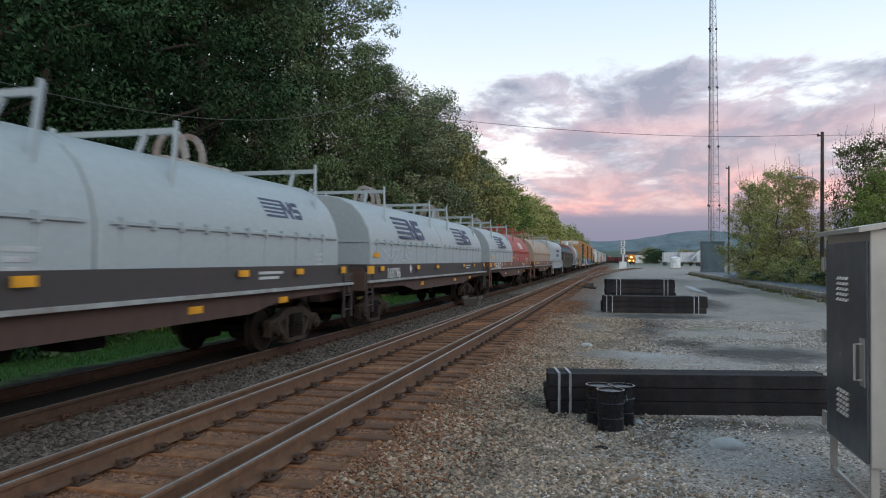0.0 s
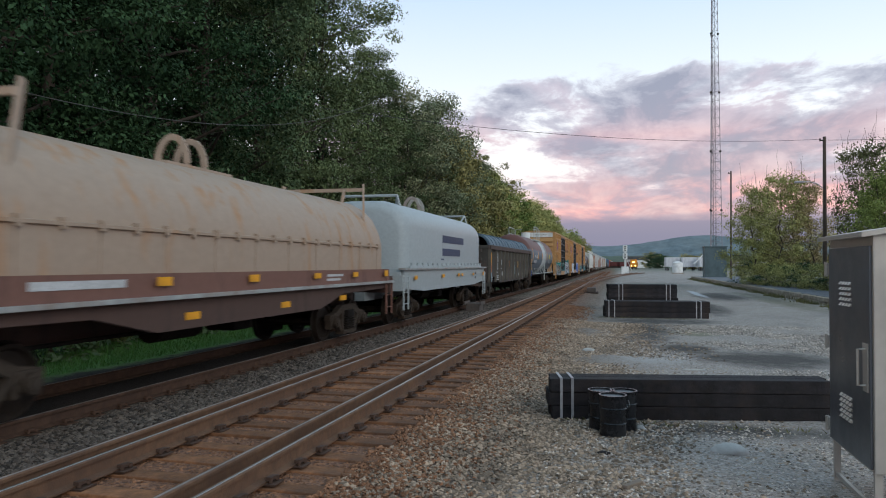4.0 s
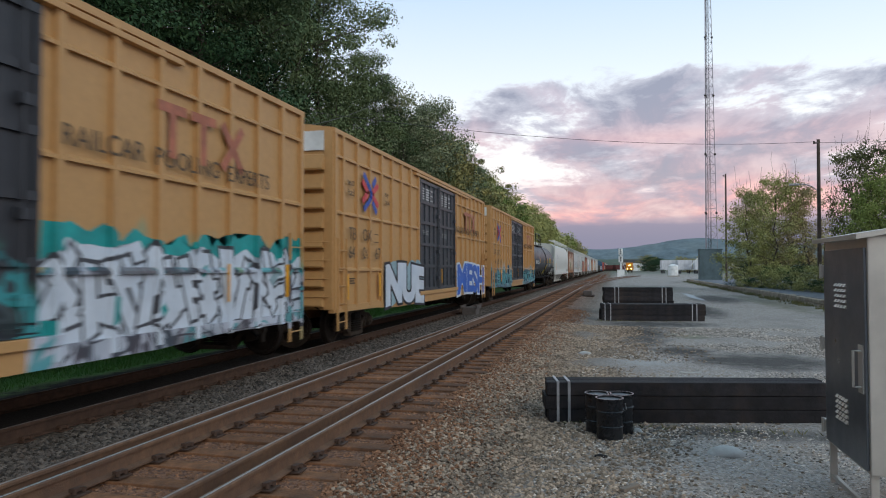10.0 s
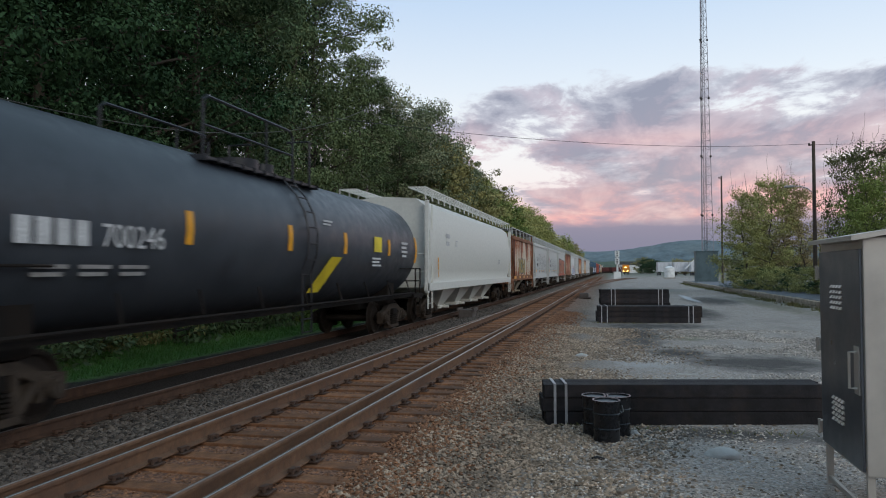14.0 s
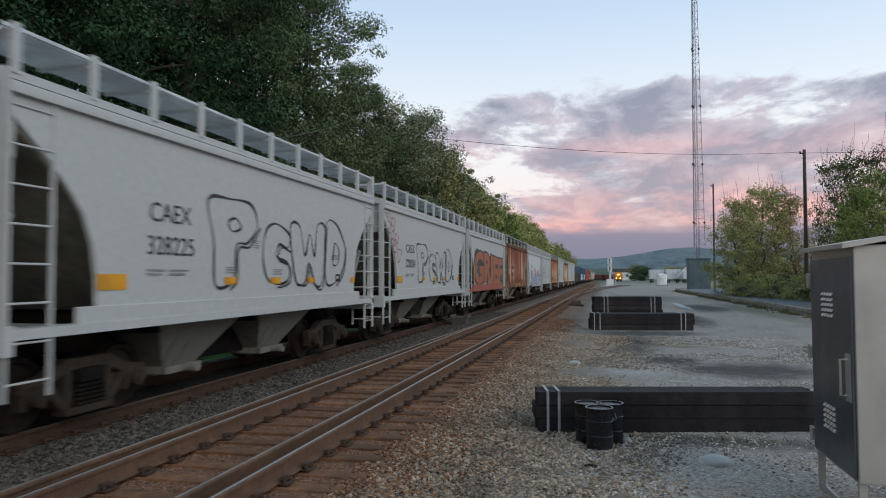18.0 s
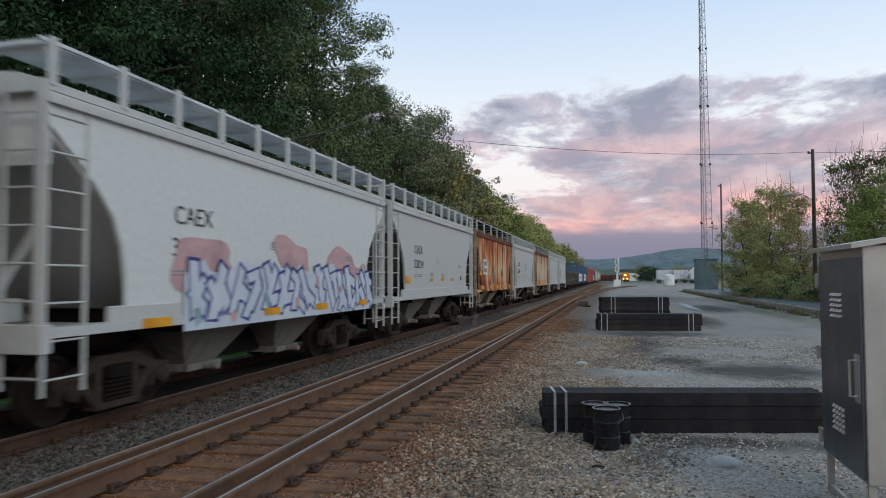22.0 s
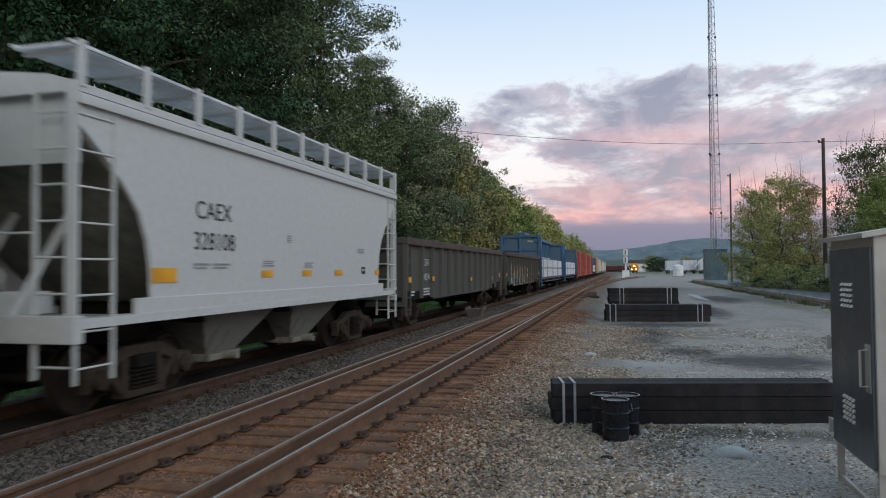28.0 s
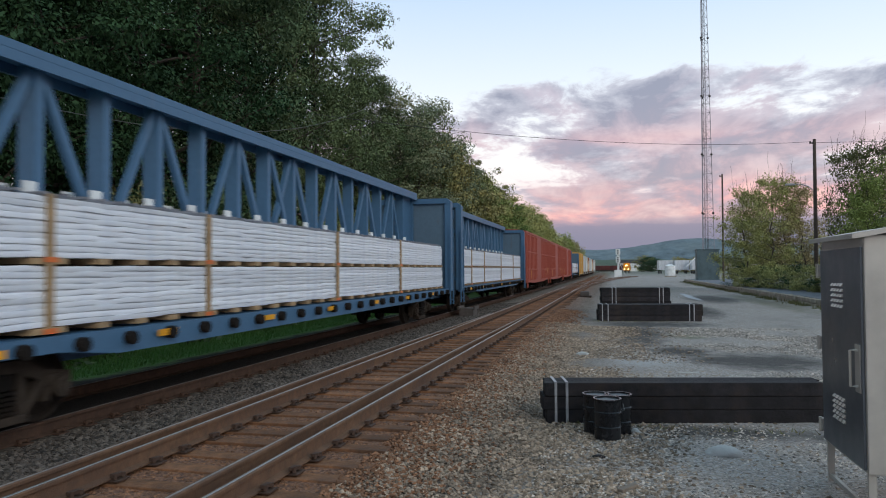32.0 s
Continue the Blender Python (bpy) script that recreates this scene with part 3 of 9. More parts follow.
# ---- rails ----
def rail_outline(x, z, head=0.036, foot=0.076, tall=0.18):
    return [(x - foot, z - tall), (x + foot, z - tall), (x + foot, z - tall + 0.014), (x + 0.011, z - tall + 0.032), (x + 0.010, z - 0.046), (x + head, z - 0.036), (x + head, z - 0.010), (x + head - 0.008, z - 0.0015), (x - head + 0.008, z - 0.0015), (x - head, z - 0.010), (x - head, z - 0.036), (x - 0.010, z - 0.046), (x - 0.011, z - tall + 0.032), (x - foot, z - tall + 0.014)]


def bend(y, start):
    """How far the turnout's rails have left the straight."""
    return 0.00062 * max(0.0, y - start) ** 2


def rail_line(name, x, z, ys, shift, steel, bright, parent, width=0.030):
    bm = bmesh.new()
    rows_y(bm, [(y, rail_outline(x + shift(y), z)) for y in ys])
    r = part(name, bm, steel, parent)
    if bright:
        bm = bmesh.new()
        rows_y(bm, [(y, [(x + shift(y) - width / 2, z - 0.004), (x + shift(y) + width / 2, z - 0.004), (x + shift(y) + width / 2 - 0.006, z + 0.002), (x + shift(y) - width / 2 + 0.006, z + 0.002)]) for y in ys])
        part("running_surface", bm, bright, r)


def build_tracks():
    ys = [-12, 40, 60, 80, 100, 130, 180, 260, 400]
    straight = lambda y: 0.0
    t = thing("railway_track_train", "rusty railway track on dark ties under the freight train", "railway track", kind="structure")
    for dx in (0.755, -0.755):
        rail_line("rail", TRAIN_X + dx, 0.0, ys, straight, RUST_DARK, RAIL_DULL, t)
    t2 = thing("railway_track_main", "railway track with shiny rails on rust-stained ties", "railway track", kind="structure")
    for dx in (0.75, -0.75):
        rail_line("rail", MAIN_X + dx, MAIN_Z, ys, straight, RUST, RAIL_TOP, t2)
    # spare rails laid close beside the running rails
    for dx in (0.75, -0.75):
        rail_line("spare_rail", MAIN_X + dx - 0.31, MAIN_Z - 0.01, [-12, 14, 20, 27], lambda y: 0.012 * max(0, y - 12), RUST, RAIL_DULL, t2)
    ys3 = [50 + 5 * i for i in range(24)]
    t3 = thing("railway_track_siding", "siding that curves off to the lot from a turnout", "railway track", kind="structure")
    for dx in (0.75, -0.75):
        rail_line("rail", MAIN_X + dx, MAIN_Z - 0.005, ys3, lambda y: bend(y, 48), RUST, RAIL_TOP, t3)
    return t, t2, t3


TRACKS = build_tracks()


# ---- the freight train ----
CARS = []          # thing and its place along the train
AXLES = {-1: [], 1: []}
SIDE = 1.60        # half a car's width


def arc(cx, cz, r, a0, a1, n, rz=None):
    rz = rz or r
    return [(cx + r * cos(radians(a0 + (a1 - a0) * i / n)), cz + rz * sin(radians(a0 + (a1 - a0) * i / n))) for i in range(n + 1)]


def make_wheelset(bm):
    for sx in (-1, 1):
        x = sx * 0.755
        ring = [(0.0, 0.10), (0.03, 0.10), (0.05, 0.17), (0.02, 0.36), (0.062, 0.39), (0.062, 0.44), (-0.045, 0.455), (-0.062, 0.48), (-0.078, 0.47), (-0.078, 0.39), (-0.03, 0.36), (-0.05, 0.17), (-0.06, 0.10)]
        n = 28
        loops = [[bm.verts.new((x + sx * u, v * cos(2 * pi * k / n), v * sin(2 * pi * k / n))) for u, v in ring] for k in range(n)]
        m = len(ring)
        for k in range(n):
            for i in range(m - 1):
                bm.faces.new((loops[k][i], loops[k][i + 1], loops[(k + 1) % n][i + 1], loops[(k + 1) % n][i]))
    rod(bm, (-0.86, 0, 0), (0.86, 0, 0), 0.085, 12)
    for sx in (-1, 1):
        rod(bm, (sx * 0.80, 0, 0), (sx * 1.05, 0, 0), 0.10, 12)
        for k in range(3):
            a = k * 2 * pi / 3
            rod(bm, (sx * 1.04, 0.055 * cos(a), 0.055 * sin(a)), (sx * 1.07, 0.055 * cos(a), 0.055 * sin(a)), 0.018, 6)
    bmesh.ops.recalc_face_normals(bm, faces=bm.faces)


def make_side_frame(bm):
    prism_x(bm, [(-1.12, 0.50), (-1.12, 0.62), (-0.75, 0.67), (-0.40, 0.83), (0.40, 0.83), (0.75, 0.67), (1.12, 0.62), (1.12, 0.50), (0.70, 0.53), (0.34, 0.69), (-0.34, 0.69), (-0.70, 0.53)], 0.93, 1.07)
    box(bm, 0.90, 1.12, -0.42, 0.42, 0.13, 0.23, 0.02)
    for sy in (-1, 1):
        beam(bm, (1.0, sy * 0.70, 0.56), (1.0, sy * 0.36, 0.19), 0.13, 0.11)
        box(bm, 0.92, 1.08, sy * 0.36 - 0.05, sy * 0.36 + 0.05, 0.20, 0.72, 0.01)
        box(bm, 0.90, 1.10, sy * 0.89 - 0.17, sy * 0.89 + 0.17, 0.46, 0.62, 0.03)
        for dy in (-0.15, 0.15):
            box(bm, 0.92, 1.08, sy * 0.89 + dy - 0.04, sy * 0.89 + dy + 0.04, 0.30, 0.50, 0.01)
        rod(bm, (0.98, sy * 0.89, 0.46), (1.17, sy * 0.89, 0.46), 0.125, 14)
        rod(bm, (1.17, sy * 0.89, 0.46), (1.20, sy * 0.89, 0.46), 0.085, 12)


def make_springs(bm):
    for sx in (-1, 1):
        for y in (-0.20, -0.02, 0.16):
            for k in range(5):
                rod(bm, (sx * 1.085, y + 0.02, 0.25 + 0.055 * k), (sx * 1.085, y + 0.02, 0.285 + 0.055 * k), 0.075, 10)
    box(bm, -1.15, 1.15, -0.20, 0.20, 0.52, 0.70, 0.03)
    box(bm, -0.45, 0.45, -0.35, 0.35, 0.70, 0.82)
    for sy in (-1, 1):
        beam(bm, (-0.8, sy * 0.42, 0.38), (0.8, sy * 0.42, 0.38), 0.10, 0.12)


def truck(car, y):
    t = part("truck", shared("truck_bolster", make_springs, True), GRIME_SHADE, car, at=Matrix.Translation((0, y, 0)))
    for turn in (0, pi):
        part("side_frame", shared("side_frame", make_side_frame), TRUCK, t, at=Matrix.Rotation(turn, 4, "Z"))
    for sy in (-1, 1):
        w = part("wheelset", shared("wheelset", make_wheelset, True), WHEEL, t, "worn steel wheels on an axle")
        w.matrix_basis = Matrix.Translation((0, sy * 0.89, 0.46))
        AXLES[sy].append(w)


def make_coupler(bm):
    box(bm, -0.10, 0.10, -0.2, 0.62, 0.78, 0.98, 0.02)
    box(bm, -0.17, 0.15, 0.55, 0.82, 0.74, 1.02, 0.04)
    bars(bm, [(0.35, 0.0, 0.72), (0.40, 0.45, 0.45), (0.30, 0.80, 0.40)], 0.03)
    bars(bm, [(-0.25, 0.02, 1.10), (-0.9, 0.10, 1.10), (-1.25, 0.10, 0.92)], 0.018)


def car_base(name, label, u0, u1, trucks, category="freight car", group="freight train"):
    mid = (u0 + u1) / 2
    car = thing(name, label, category, Matrix.Translation((TRAIN_X, mid, 0)), group)
    CARS.append((car, mid))
    half = (u1 - u0) / 2
    for sy in (-1, 1):
        truck(car, sy * trucks)
        part("coupler", shared("coupler", make_coupler), GRIME_SHADE, car, at=Matrix.Translation((0, sy * (half - 0.1), 0)) @ Matrix.Rotation(0 if sy > 0 else pi, 4, "Z"))
    return car, half


def ladder(bm, x, y0, y1, z0, z1, step=0.40, r=0.014, post=0.03, inset=0.0):
    for y in (y0, y1):
        beam(bm, (x, y, z0), (x, y, z1), post * 1.6, post)
    z = z0 + 0.18
    while z < z1 - 0.05:
        rod(bm, (x, y0, z), (x, y1, z), r, 6)
        z += step


def tag_marks(car, spots, material=None):
    """Small reflector strips on the side sill: y, z, width, height."""
    for y, z, w, h in spots:
        bm = bmesh.new()
        box(bm, 0, 0.006, -w / 2, w / 2, -h / 2, h / 2)
        part("reflector", bm, material or YELLOW_TAPE, car, "yellow reflective strip", Matrix.Translation((SIDE + 0.004, y, z)))


def letter(car, text, size, y, z, material, x=SIDE + 0.006):
    part("lettering", words(text, size), material, car, at=Matrix.Translation((x, y, z)))


def tag_marks_at(car, y, z, w, h, x=1.572):
    bm = bmesh.new()
    box(bm, 0, 0.006, -w / 2, w / 2, -h / 2, h / 2)
    part("reflector", bm, YELLOW_TAPE, car, "yellow reflective strip", Matrix.Translation((x, y, z)))


def print_bars(car, y, z, w, h, n, material, x=SIDE + 0.006):
    """Small print as plain bars."""
    bm = bmesh.new()
    for i in range(n):
        zz = z - i * h * 1.8
        box(bm, 0, 0.004, y, y + w * (1 - 0.18 * (i % 2)), zz - h, zz)
    part("small_print", bm, material, car, at=Matrix.Translation((x, 0, 0)))


def fat_words(text, size, fat, gap=0.86):
    key = "fat_%s_%s_%s_%s" % (text, size, fat, gap)
    if key not in STORE:
        cu = bpy.data.curves.new(key, "FONT")
        cu.body, cu.size, cu.extrude, cu.offset, cu.space_character = text, size, 0.0015, fat, gap
        ob = bpy.data.objects.new(key, cu)
        me = bpy.data.meshes.new_from_object(ob)
        me.transform(Matrix(((0, 0, 1, 0), (1, 0, 0, 0), (0, 1, 0, 0), (0, 0, 0, 1))))
        for v in me.vertices:
            v.co.z += 0.05 * sin(v.co.y * 2.1) * size
        me.materials.clear()
        me.materials.append(None)
        STORE[key] = me
    return STORE[key]


def piece(car, text, y, z, wide, tall, fills, x, fat=0.03, gap=0.86, rim=0.04):
    """Sprayed lettering: an outline layer and a fill layer."""
    me = fat_words(text, 1.0, 0.02, gap)
    ys = [v.co.y for v in me.vertices]
    zs = [v.co.z for v in me.vertices]
    sy, sz = wide / (max(ys) - min(ys)), tall / (max(zs) - min(zs))
    for k, (mat_k, f) in enumerate(zip(fills, (fat + rim, fat))):
        part("graffiti", fat_words(text, 1.0, f, gap), mat_k, car, at=Matrix.Translation((x + 0.004 * k, y - min(ys) * sy, z)) @ Matrix.Diagonal((1, sy, sz, 1)))


def loop_points(rnd, y, z, w, h, n=26, rough=0.16):
    k1, k2 = rnd.uniform(0, 6), rnd.uniform(0, 6)
    out = []
    for i in range(n):
        a = 2 * pi * i / n
        r = 1 + rough * sin(2 * a + k1) + rough * 0.8 * sin(3 * a + k2) + rough * 0.35 * sin(5 * a + k1)
        c, d = cos(a), sin(a)
        q = max(abs(c), abs(d)) ** 0.55
        out.append((y + w / 2 * r * c / q, z + h / 2 * r * d / q))
    return out


def blob(car, rnd, y, z, w, h, material, x, rough=0.16):
    bm = bmesh.new()
    prism_x(bm, loop_points(rnd, y, z, w, h, 26, rough), x, x + 0.002)
    part("graffiti", bm, material, car)


def scribble(car, rnd, y, z, w, h, material, x, line=0.045, rough=0.16):
    """One closed sprayed line."""
    pts = loop_points(rnd, y, z, w, h, 30, rough)
    bm = bmesh.new()
    n = len(pts)
    ring = []
    for i in range(n):
        a, b = Vector(pts[i - 1]), Vector(pts[(i + 1) % n])
        d = (b - a).normalized()
        nrm = Vector((-d.y, d.x)) * line * (0.6 + 0.4 * sin(i * 0.9))
        p = Vector(pts[i])
        ring.append((bm.verts.new((x, *(p - nrm))), bm.verts.new((x, *(p + nrm)))))
    for i in range(n):
        a, b = ring[i], ring[(i + 1) % n]
        bm.faces.new((a[0], b[0], b[1], a[1]))
    part("graffiti", bm, material, car)


def wrapped(me, posts, lo, hi, x0=0.0):
    """Sprayed shapes laid over a side with posts: lo on the sheet, hi on the posts."""
    bm = bmesh.new()
    bm.from_mesh(me)
    ys = [v.co.y for v in bm.verts]
    near = [p for p in posts if min(ys) - 0.1 < p < max(ys) + 0.1]
    for p in near:
        for d in (-0.062, -0.056, 0.056, 0.062):
            bmesh.ops.bisect_plane(bm, geom=bm.verts[:] + bm.edges[:] + bm.faces[:], plane_co=(0, p + d, 0), plane_no=(0, 1, 0))
    for v in bm.verts:
        gap = min([abs(v.co.y - p) for p in near], default=1.0)
        v.co.x += lo + (hi - lo) * min(1.0, max(0.0, (0.062 - gap) / 0.006)) + x0
    return bm


def stroke(bm, x, y, z, turn, length, wide, z0, z1):
    """One slanted bar of sprayed paint with a cut end."""
    u, w = Vector((sin(turn), cos(turn))) * length / 2, Vector((cos(turn), -sin(turn))) * wide / 2
    c = Vector((y, z))
    pts = [c - u - w, c - u * 0.8 + w, c + u + w * 1.1, c + u * 1.12 - w * 0.7]
    bm.faces.new([bm.verts.new((x, p.x, min(z1, max(z0, p.y)))) for p in pts])


def wild(car, seed, y0, y1, z0, z1, fill, ink, accents, x, step=0.62, fat=0.20, posts=None, ground=None, rim=0.10, halo=None):
    """Interlocked angular lettering: a dark ground with a ragged top, outlined slanted strokes, and shards of other colours."""
    rnd = random.Random(seed)
    layers = []

    def add(material, draw):
        bm = bmesh.new()
        draw(bm)
        me = bpy.data.meshes.new("graffiti")
        bm.to_mesh(me)
        bm.free()
        me.materials.append(None)
        layers.append((material, me))

    def base(bm, up=0.0):
        top = []
        y = y1
        while y > y0:
            top.append((y, z1 + up + rnd.uniform(-0.22, 0.10)))
            y -= rnd.uniform(0.10, 0.30)
        pts = [(y0, z0), (y1, z0)] + top + [(y0, z1 - 0.2)]
        bm.faces.new([bm.verts.new((0, *p)) for p in pts])
        bmesh.ops.triangulate(bm, faces=bm.faces[:])
    if halo:
        add(halo, lambda bm: base(bm, 0.22))
    if ground:
        add(ground, base)
    y = y0 + 0.25
    n = 0
    while y < y1 - 0.15:
        h = z1 - z0
        strokes = [(y + rnd.uniform(-0.08, 0.10), z0 + h * rnd.uniform(0.42, 0.60), rnd.uniform(-0.65, 0.65), h * rnd.uniform(0.65, 1.0), fat * rnd.uniform(0.75, 1.2))]
        strokes += [(y + rnd.uniform(0.0, step * 0.6), z0 + h * rnd.uniform(0.2, 0.85), rnd.choice((1.2, -1.1, 0.5, -0.6, 1.45)) + rnd.uniform(-0.2, 0.2), h * rnd.uniform(0.30, 0.60), fat * rnd.uniform(0.6, 1.0)) for _ in range(2)]

        for a, b, t, L, w in strokes:
            add(ink, lambda bm: stroke(bm, 0, a, b, t, L + rim, w + rim, z0, z1 + 0.12))
        for a, b, t, L, w in strokes:
            add(fill, lambda bm: stroke(bm, 0, a, b, t, L, w, z0 + 0.03, z1 + 0.08))
        if accents and n % 2 == 0:
            add(rnd.choice(accents), lambda bm: stroke(bm, 0, y + rnd.uniform(-0.2, 0.3), z0 + h * rnd.uniform(0.15, 0.9), rnd.uniform(-1.2, 1.2), h * rnd.uniform(0.15, 0.35), fat * rnd.uniform(0.5, 0.9), z0, z1))
        y += step * rnd.uniform(0.85, 1.15)
        n += 1
    for k, (material, me) in enumerate(layers):
        shift = 0.00009 * k
        if posts is not None:
            part("graffiti", wrapped(me, posts, 1.533, 1.6065, shift), material, car)
            bpy.data.meshes.remove(me)
        else:
            me.transform(Matrix.Translation((x + shift, 0, 0)))
            part("graffiti", me, material, car)


def post_places(half, ribs=0.895):
    """Where a box car's side posts stand."""
    dy0, dy1 = -half + 6.9, -half + 11.9
    ys = [-half + 0.06, half - 0.06]
    y = -half + 0.53
    while y < half:
        if y < dy0 - 0.1 or y > dy1 + 0.1:
            ys.append(y)
        y += ribs
    return ys


GLYPHS = (
    ([(0.08, 0), (0.02, 0.5), (0, 0.95), (0.35, 1.0), (0.75, 0.98), (0.85, 0.72), (0.62, 0.5), (0.42, 0.46), (0.45, 0.1), (0.3, -0.02)], [(0.3, 0.72), (0.45, 0.78), (0.52, 0.68), (0.35, 0.62)]),
    ([(0.15, 0.05), (0, 0.35), (0.1, 0.7), (0.5, 0.8), (0.9, 0.66), (0.8, 0.48), (0.5, 0.52), (0.45, 0.35), (0.9, 0.25), (0.85, 0.02), (0.45, -0.03)], []),
    ([(0, 0.8), (0.25, 0.85), (0.35, 0.4), (0.5, 0.75), (0.62, 0.4), (0.75, 0.9), (1, 0.85), (0.85, 0), (0.6, -0.02), (0.5, 0.3), (0.35, 0), (0.12, 0.02)], []),
    ([(0, 0), (0.05, 0.95), (0.55, 1.0), (0.95, 0.6), (0.9, 0.2), (0.5, -0.02)], [(0.38, 0.3), (0.42, 0.66), (0.62, 0.52), (0.60, 0.3)]),
)


def ribbon(car, pts, line, material, x):
    """A closed sprayed line through points, rounded between them."""
    n, m = len(pts), 5
    path = []
    for i in range(n):
        p0, p1, p2, p3 = (Vector(pts[(i + k - 1) % n]) for k in range(4))
        for j in range(m):
            t = j / m
            path.append(0.5 * (2 * p1 + (p2 - p0) * t + (2 * p0 - 5 * p1 + 4 * p2 - p3) * t * t + (3 * p1 - p0 - 3 * p2 + p3) * t ** 3))
    bm = bmesh.new()
    ring = []
    for i, p in enumerate(path):
        d = (path[(i + 1) % len(path)] - path[i - 1]).normalized()
        w = Vector((-d.y, d.x)) * line * (0.8 + 0.35 * sin(i * 0.7))
        ring.append((bm.verts.new((x, *(p - w))), bm.verts.new((x, *(p + w)))))
    for a, b in zip(ring, ring[1:] + ring[:1]):
        bm.faces.new((a[0], b[0], b[1], a[1]))
    part("graffiti", bm, material, car)


def outline_piece(car, seed, y0, y1, z0, z1, material, x):
    """Hollow bubble lettering in a thin line, each letter with a second line as its shade."""
    rnd = random.Random(seed)
    wide = (0.30, 0.20, 0.30, 0.20)
    y = y0
    for (outer, inner), w in zip(GLYPHS, wide):
        W, H = (y1 - y0) * w, (z1 - z0)
        lift = rnd.uniform(0, 0.06) * H
        place = lambda p, g=1.0: (y + (p[0] + 0.04 * sin(9 * p[1] + seed)) * W * g, z0 + lift + p[1] * H * g * (1 - 0.10 * (y - y0) / (y1 - y0)))
        ribbon(car, [place(p) for p in outer], 0.026, material, x)
        if inner:
            ribbon(car, [place(p) for p in inner], 0.022, material, x + 0.001)
        shade = [place(p) for p in outer]
        half_way = len(shade) // 2
        ribbon(car, [(a + 0.07, b - 0.05) for a, b in shade[half_way:]] + [(a + 0.09, b - 0.07) for a, b in reversed(shade[half_way:])], 0.012, material, x + 0.002)
        y += W * 0.97


# two-bay covered hopper
def hopper_curve():
    return [(5.78, 4.0), (5.78, 3.56), (5.52, 3.36), (5.25, 3.14), (4.97, 2.88), (4.72, 2.60), (4.56, 2.25), (4.48, 1.85), (4.46, 1.44)]


def make_hopper_body(bm):
    right = hopper_curve()
    side = right + [(-y, z) for y, z in reversed(right)]
    for sx in (-1, 1):
        prism_x(bm, side, sx * 1.50, sx * 1.56)
    for sy in (-1, 1):
        box(bm, -1.50, 1.50, sy * 5.68, sy * 5.72, 3.12, 4.0)


def make_slope_sheet(bm):
    prism_x(bm, [(5.66, 3.98), (5.66, 3.42), (3.1, 1.40), (-3.1, 1.40), (-5.66, 3.42), (-5.66, 3.98)], -1.495, 1.495)


def make_hopper_roof(bm):
    prism_y(bm, [(-1.60, 3.92), (-1.60, 4.02), (-1.2, 4.14), (-0.5, 4.22), (0.5, 4.22), (1.2, 4.14), (1.60, 4.02), (1.60, 3.92)], -5.84, 5.84)
    for x in (-1.60, 1.60):
        box(bm, x - 0.03, x + 0.03, -5.84, 5.84, 3.78, 3.90, 0.01)
    for y in (-3.6, -1.2, 1.2, 3.6):
        rod(bm, (0, y, 4.2), (0, y, 4.34), 0.34, 18)


def make_running_board(bm):
    for x in (0.76, 1.55):
        box(bm, x - 0.02, x + 0.02, -5.92, 5.92, 4.455, 4.495)
    for i in range(164):
        y = -5.88 + 0.0717 * i
        box(bm, 0.76, 1.55, y - 0.009, y + 0.009, 4.43, 4.47)
    for i in range(1, 15):
        x = 0.76 + 0.0527 * i
        box(bm, x - 0.005, x + 0.005, -5.92, 5.92, 4.43, 4.47)


def make_board_bracket(bm):
    box(bm, 1.555, 1.62, -0.045, 0.045, 3.98, 4.52)
    beam(bm, (1.56, 0, 4.40), (0.80, 0, 4.40), 0.04, 0.05)


def make_bay(bm):
    top = [(-1.35, -1.45), (1.35, -1.45), (1.35, 1.45), (-1.35, 1.45)]
    a = [bm.verts.new((x, y, 1.42)) for x, y in top]
    b = [bm.verts.new((x * 0.55, y * 0.30, 0.42)) for x, y in top]
    for i in range(4):
        bm.faces.new((a[i], a[(i + 1) % 4], b[(i + 1) % 4], b[i]))
    bm.faces.new(b)
    bm.faces.new(a[::-1])
    bmesh.ops.recalc_face_normals(bm, faces=bm.faces)
    box(bm, -0.85, 0.85, -0.5, 0.5, 0.32, 0.44, 0.02)
    rod(bm, (0.85, 0, 0.38), (1.1, 0, 0.38), 0.06, 10)


def make_hopper_sill(bm):
    box(bm, 1.50, 1.585, -4.78, 4.78, 1.24, 1.50, 0.010)
    box(bm, 1.35, 1.60, -5.88, 5.88, 1.185, 1.30)


def make_end_sill(bm):
    box(bm, -1.6, 1.6, 5.73, 5.885, 1.02, 1.34, 0.01)
    box(bm, -1.4, 1.4, 4.1, 5.62, 1.20, 1.25)


def make_sill_and_shade_box(bm):
    box(bm, -0.30, 0.30, -5.7, 5.7, 0.82, 1.16)
    # added dark box: stands in for shade and hides the grass beyond
    box(bm, -0.45, 0.45, -4.9, 4.9, 0.40, 0.84)
    for y in (-2.9, 0.0, 2.9):
        box(bm, -1.3, 1.3, y - 0.05, y + 0.05, 1.05, 1.40)


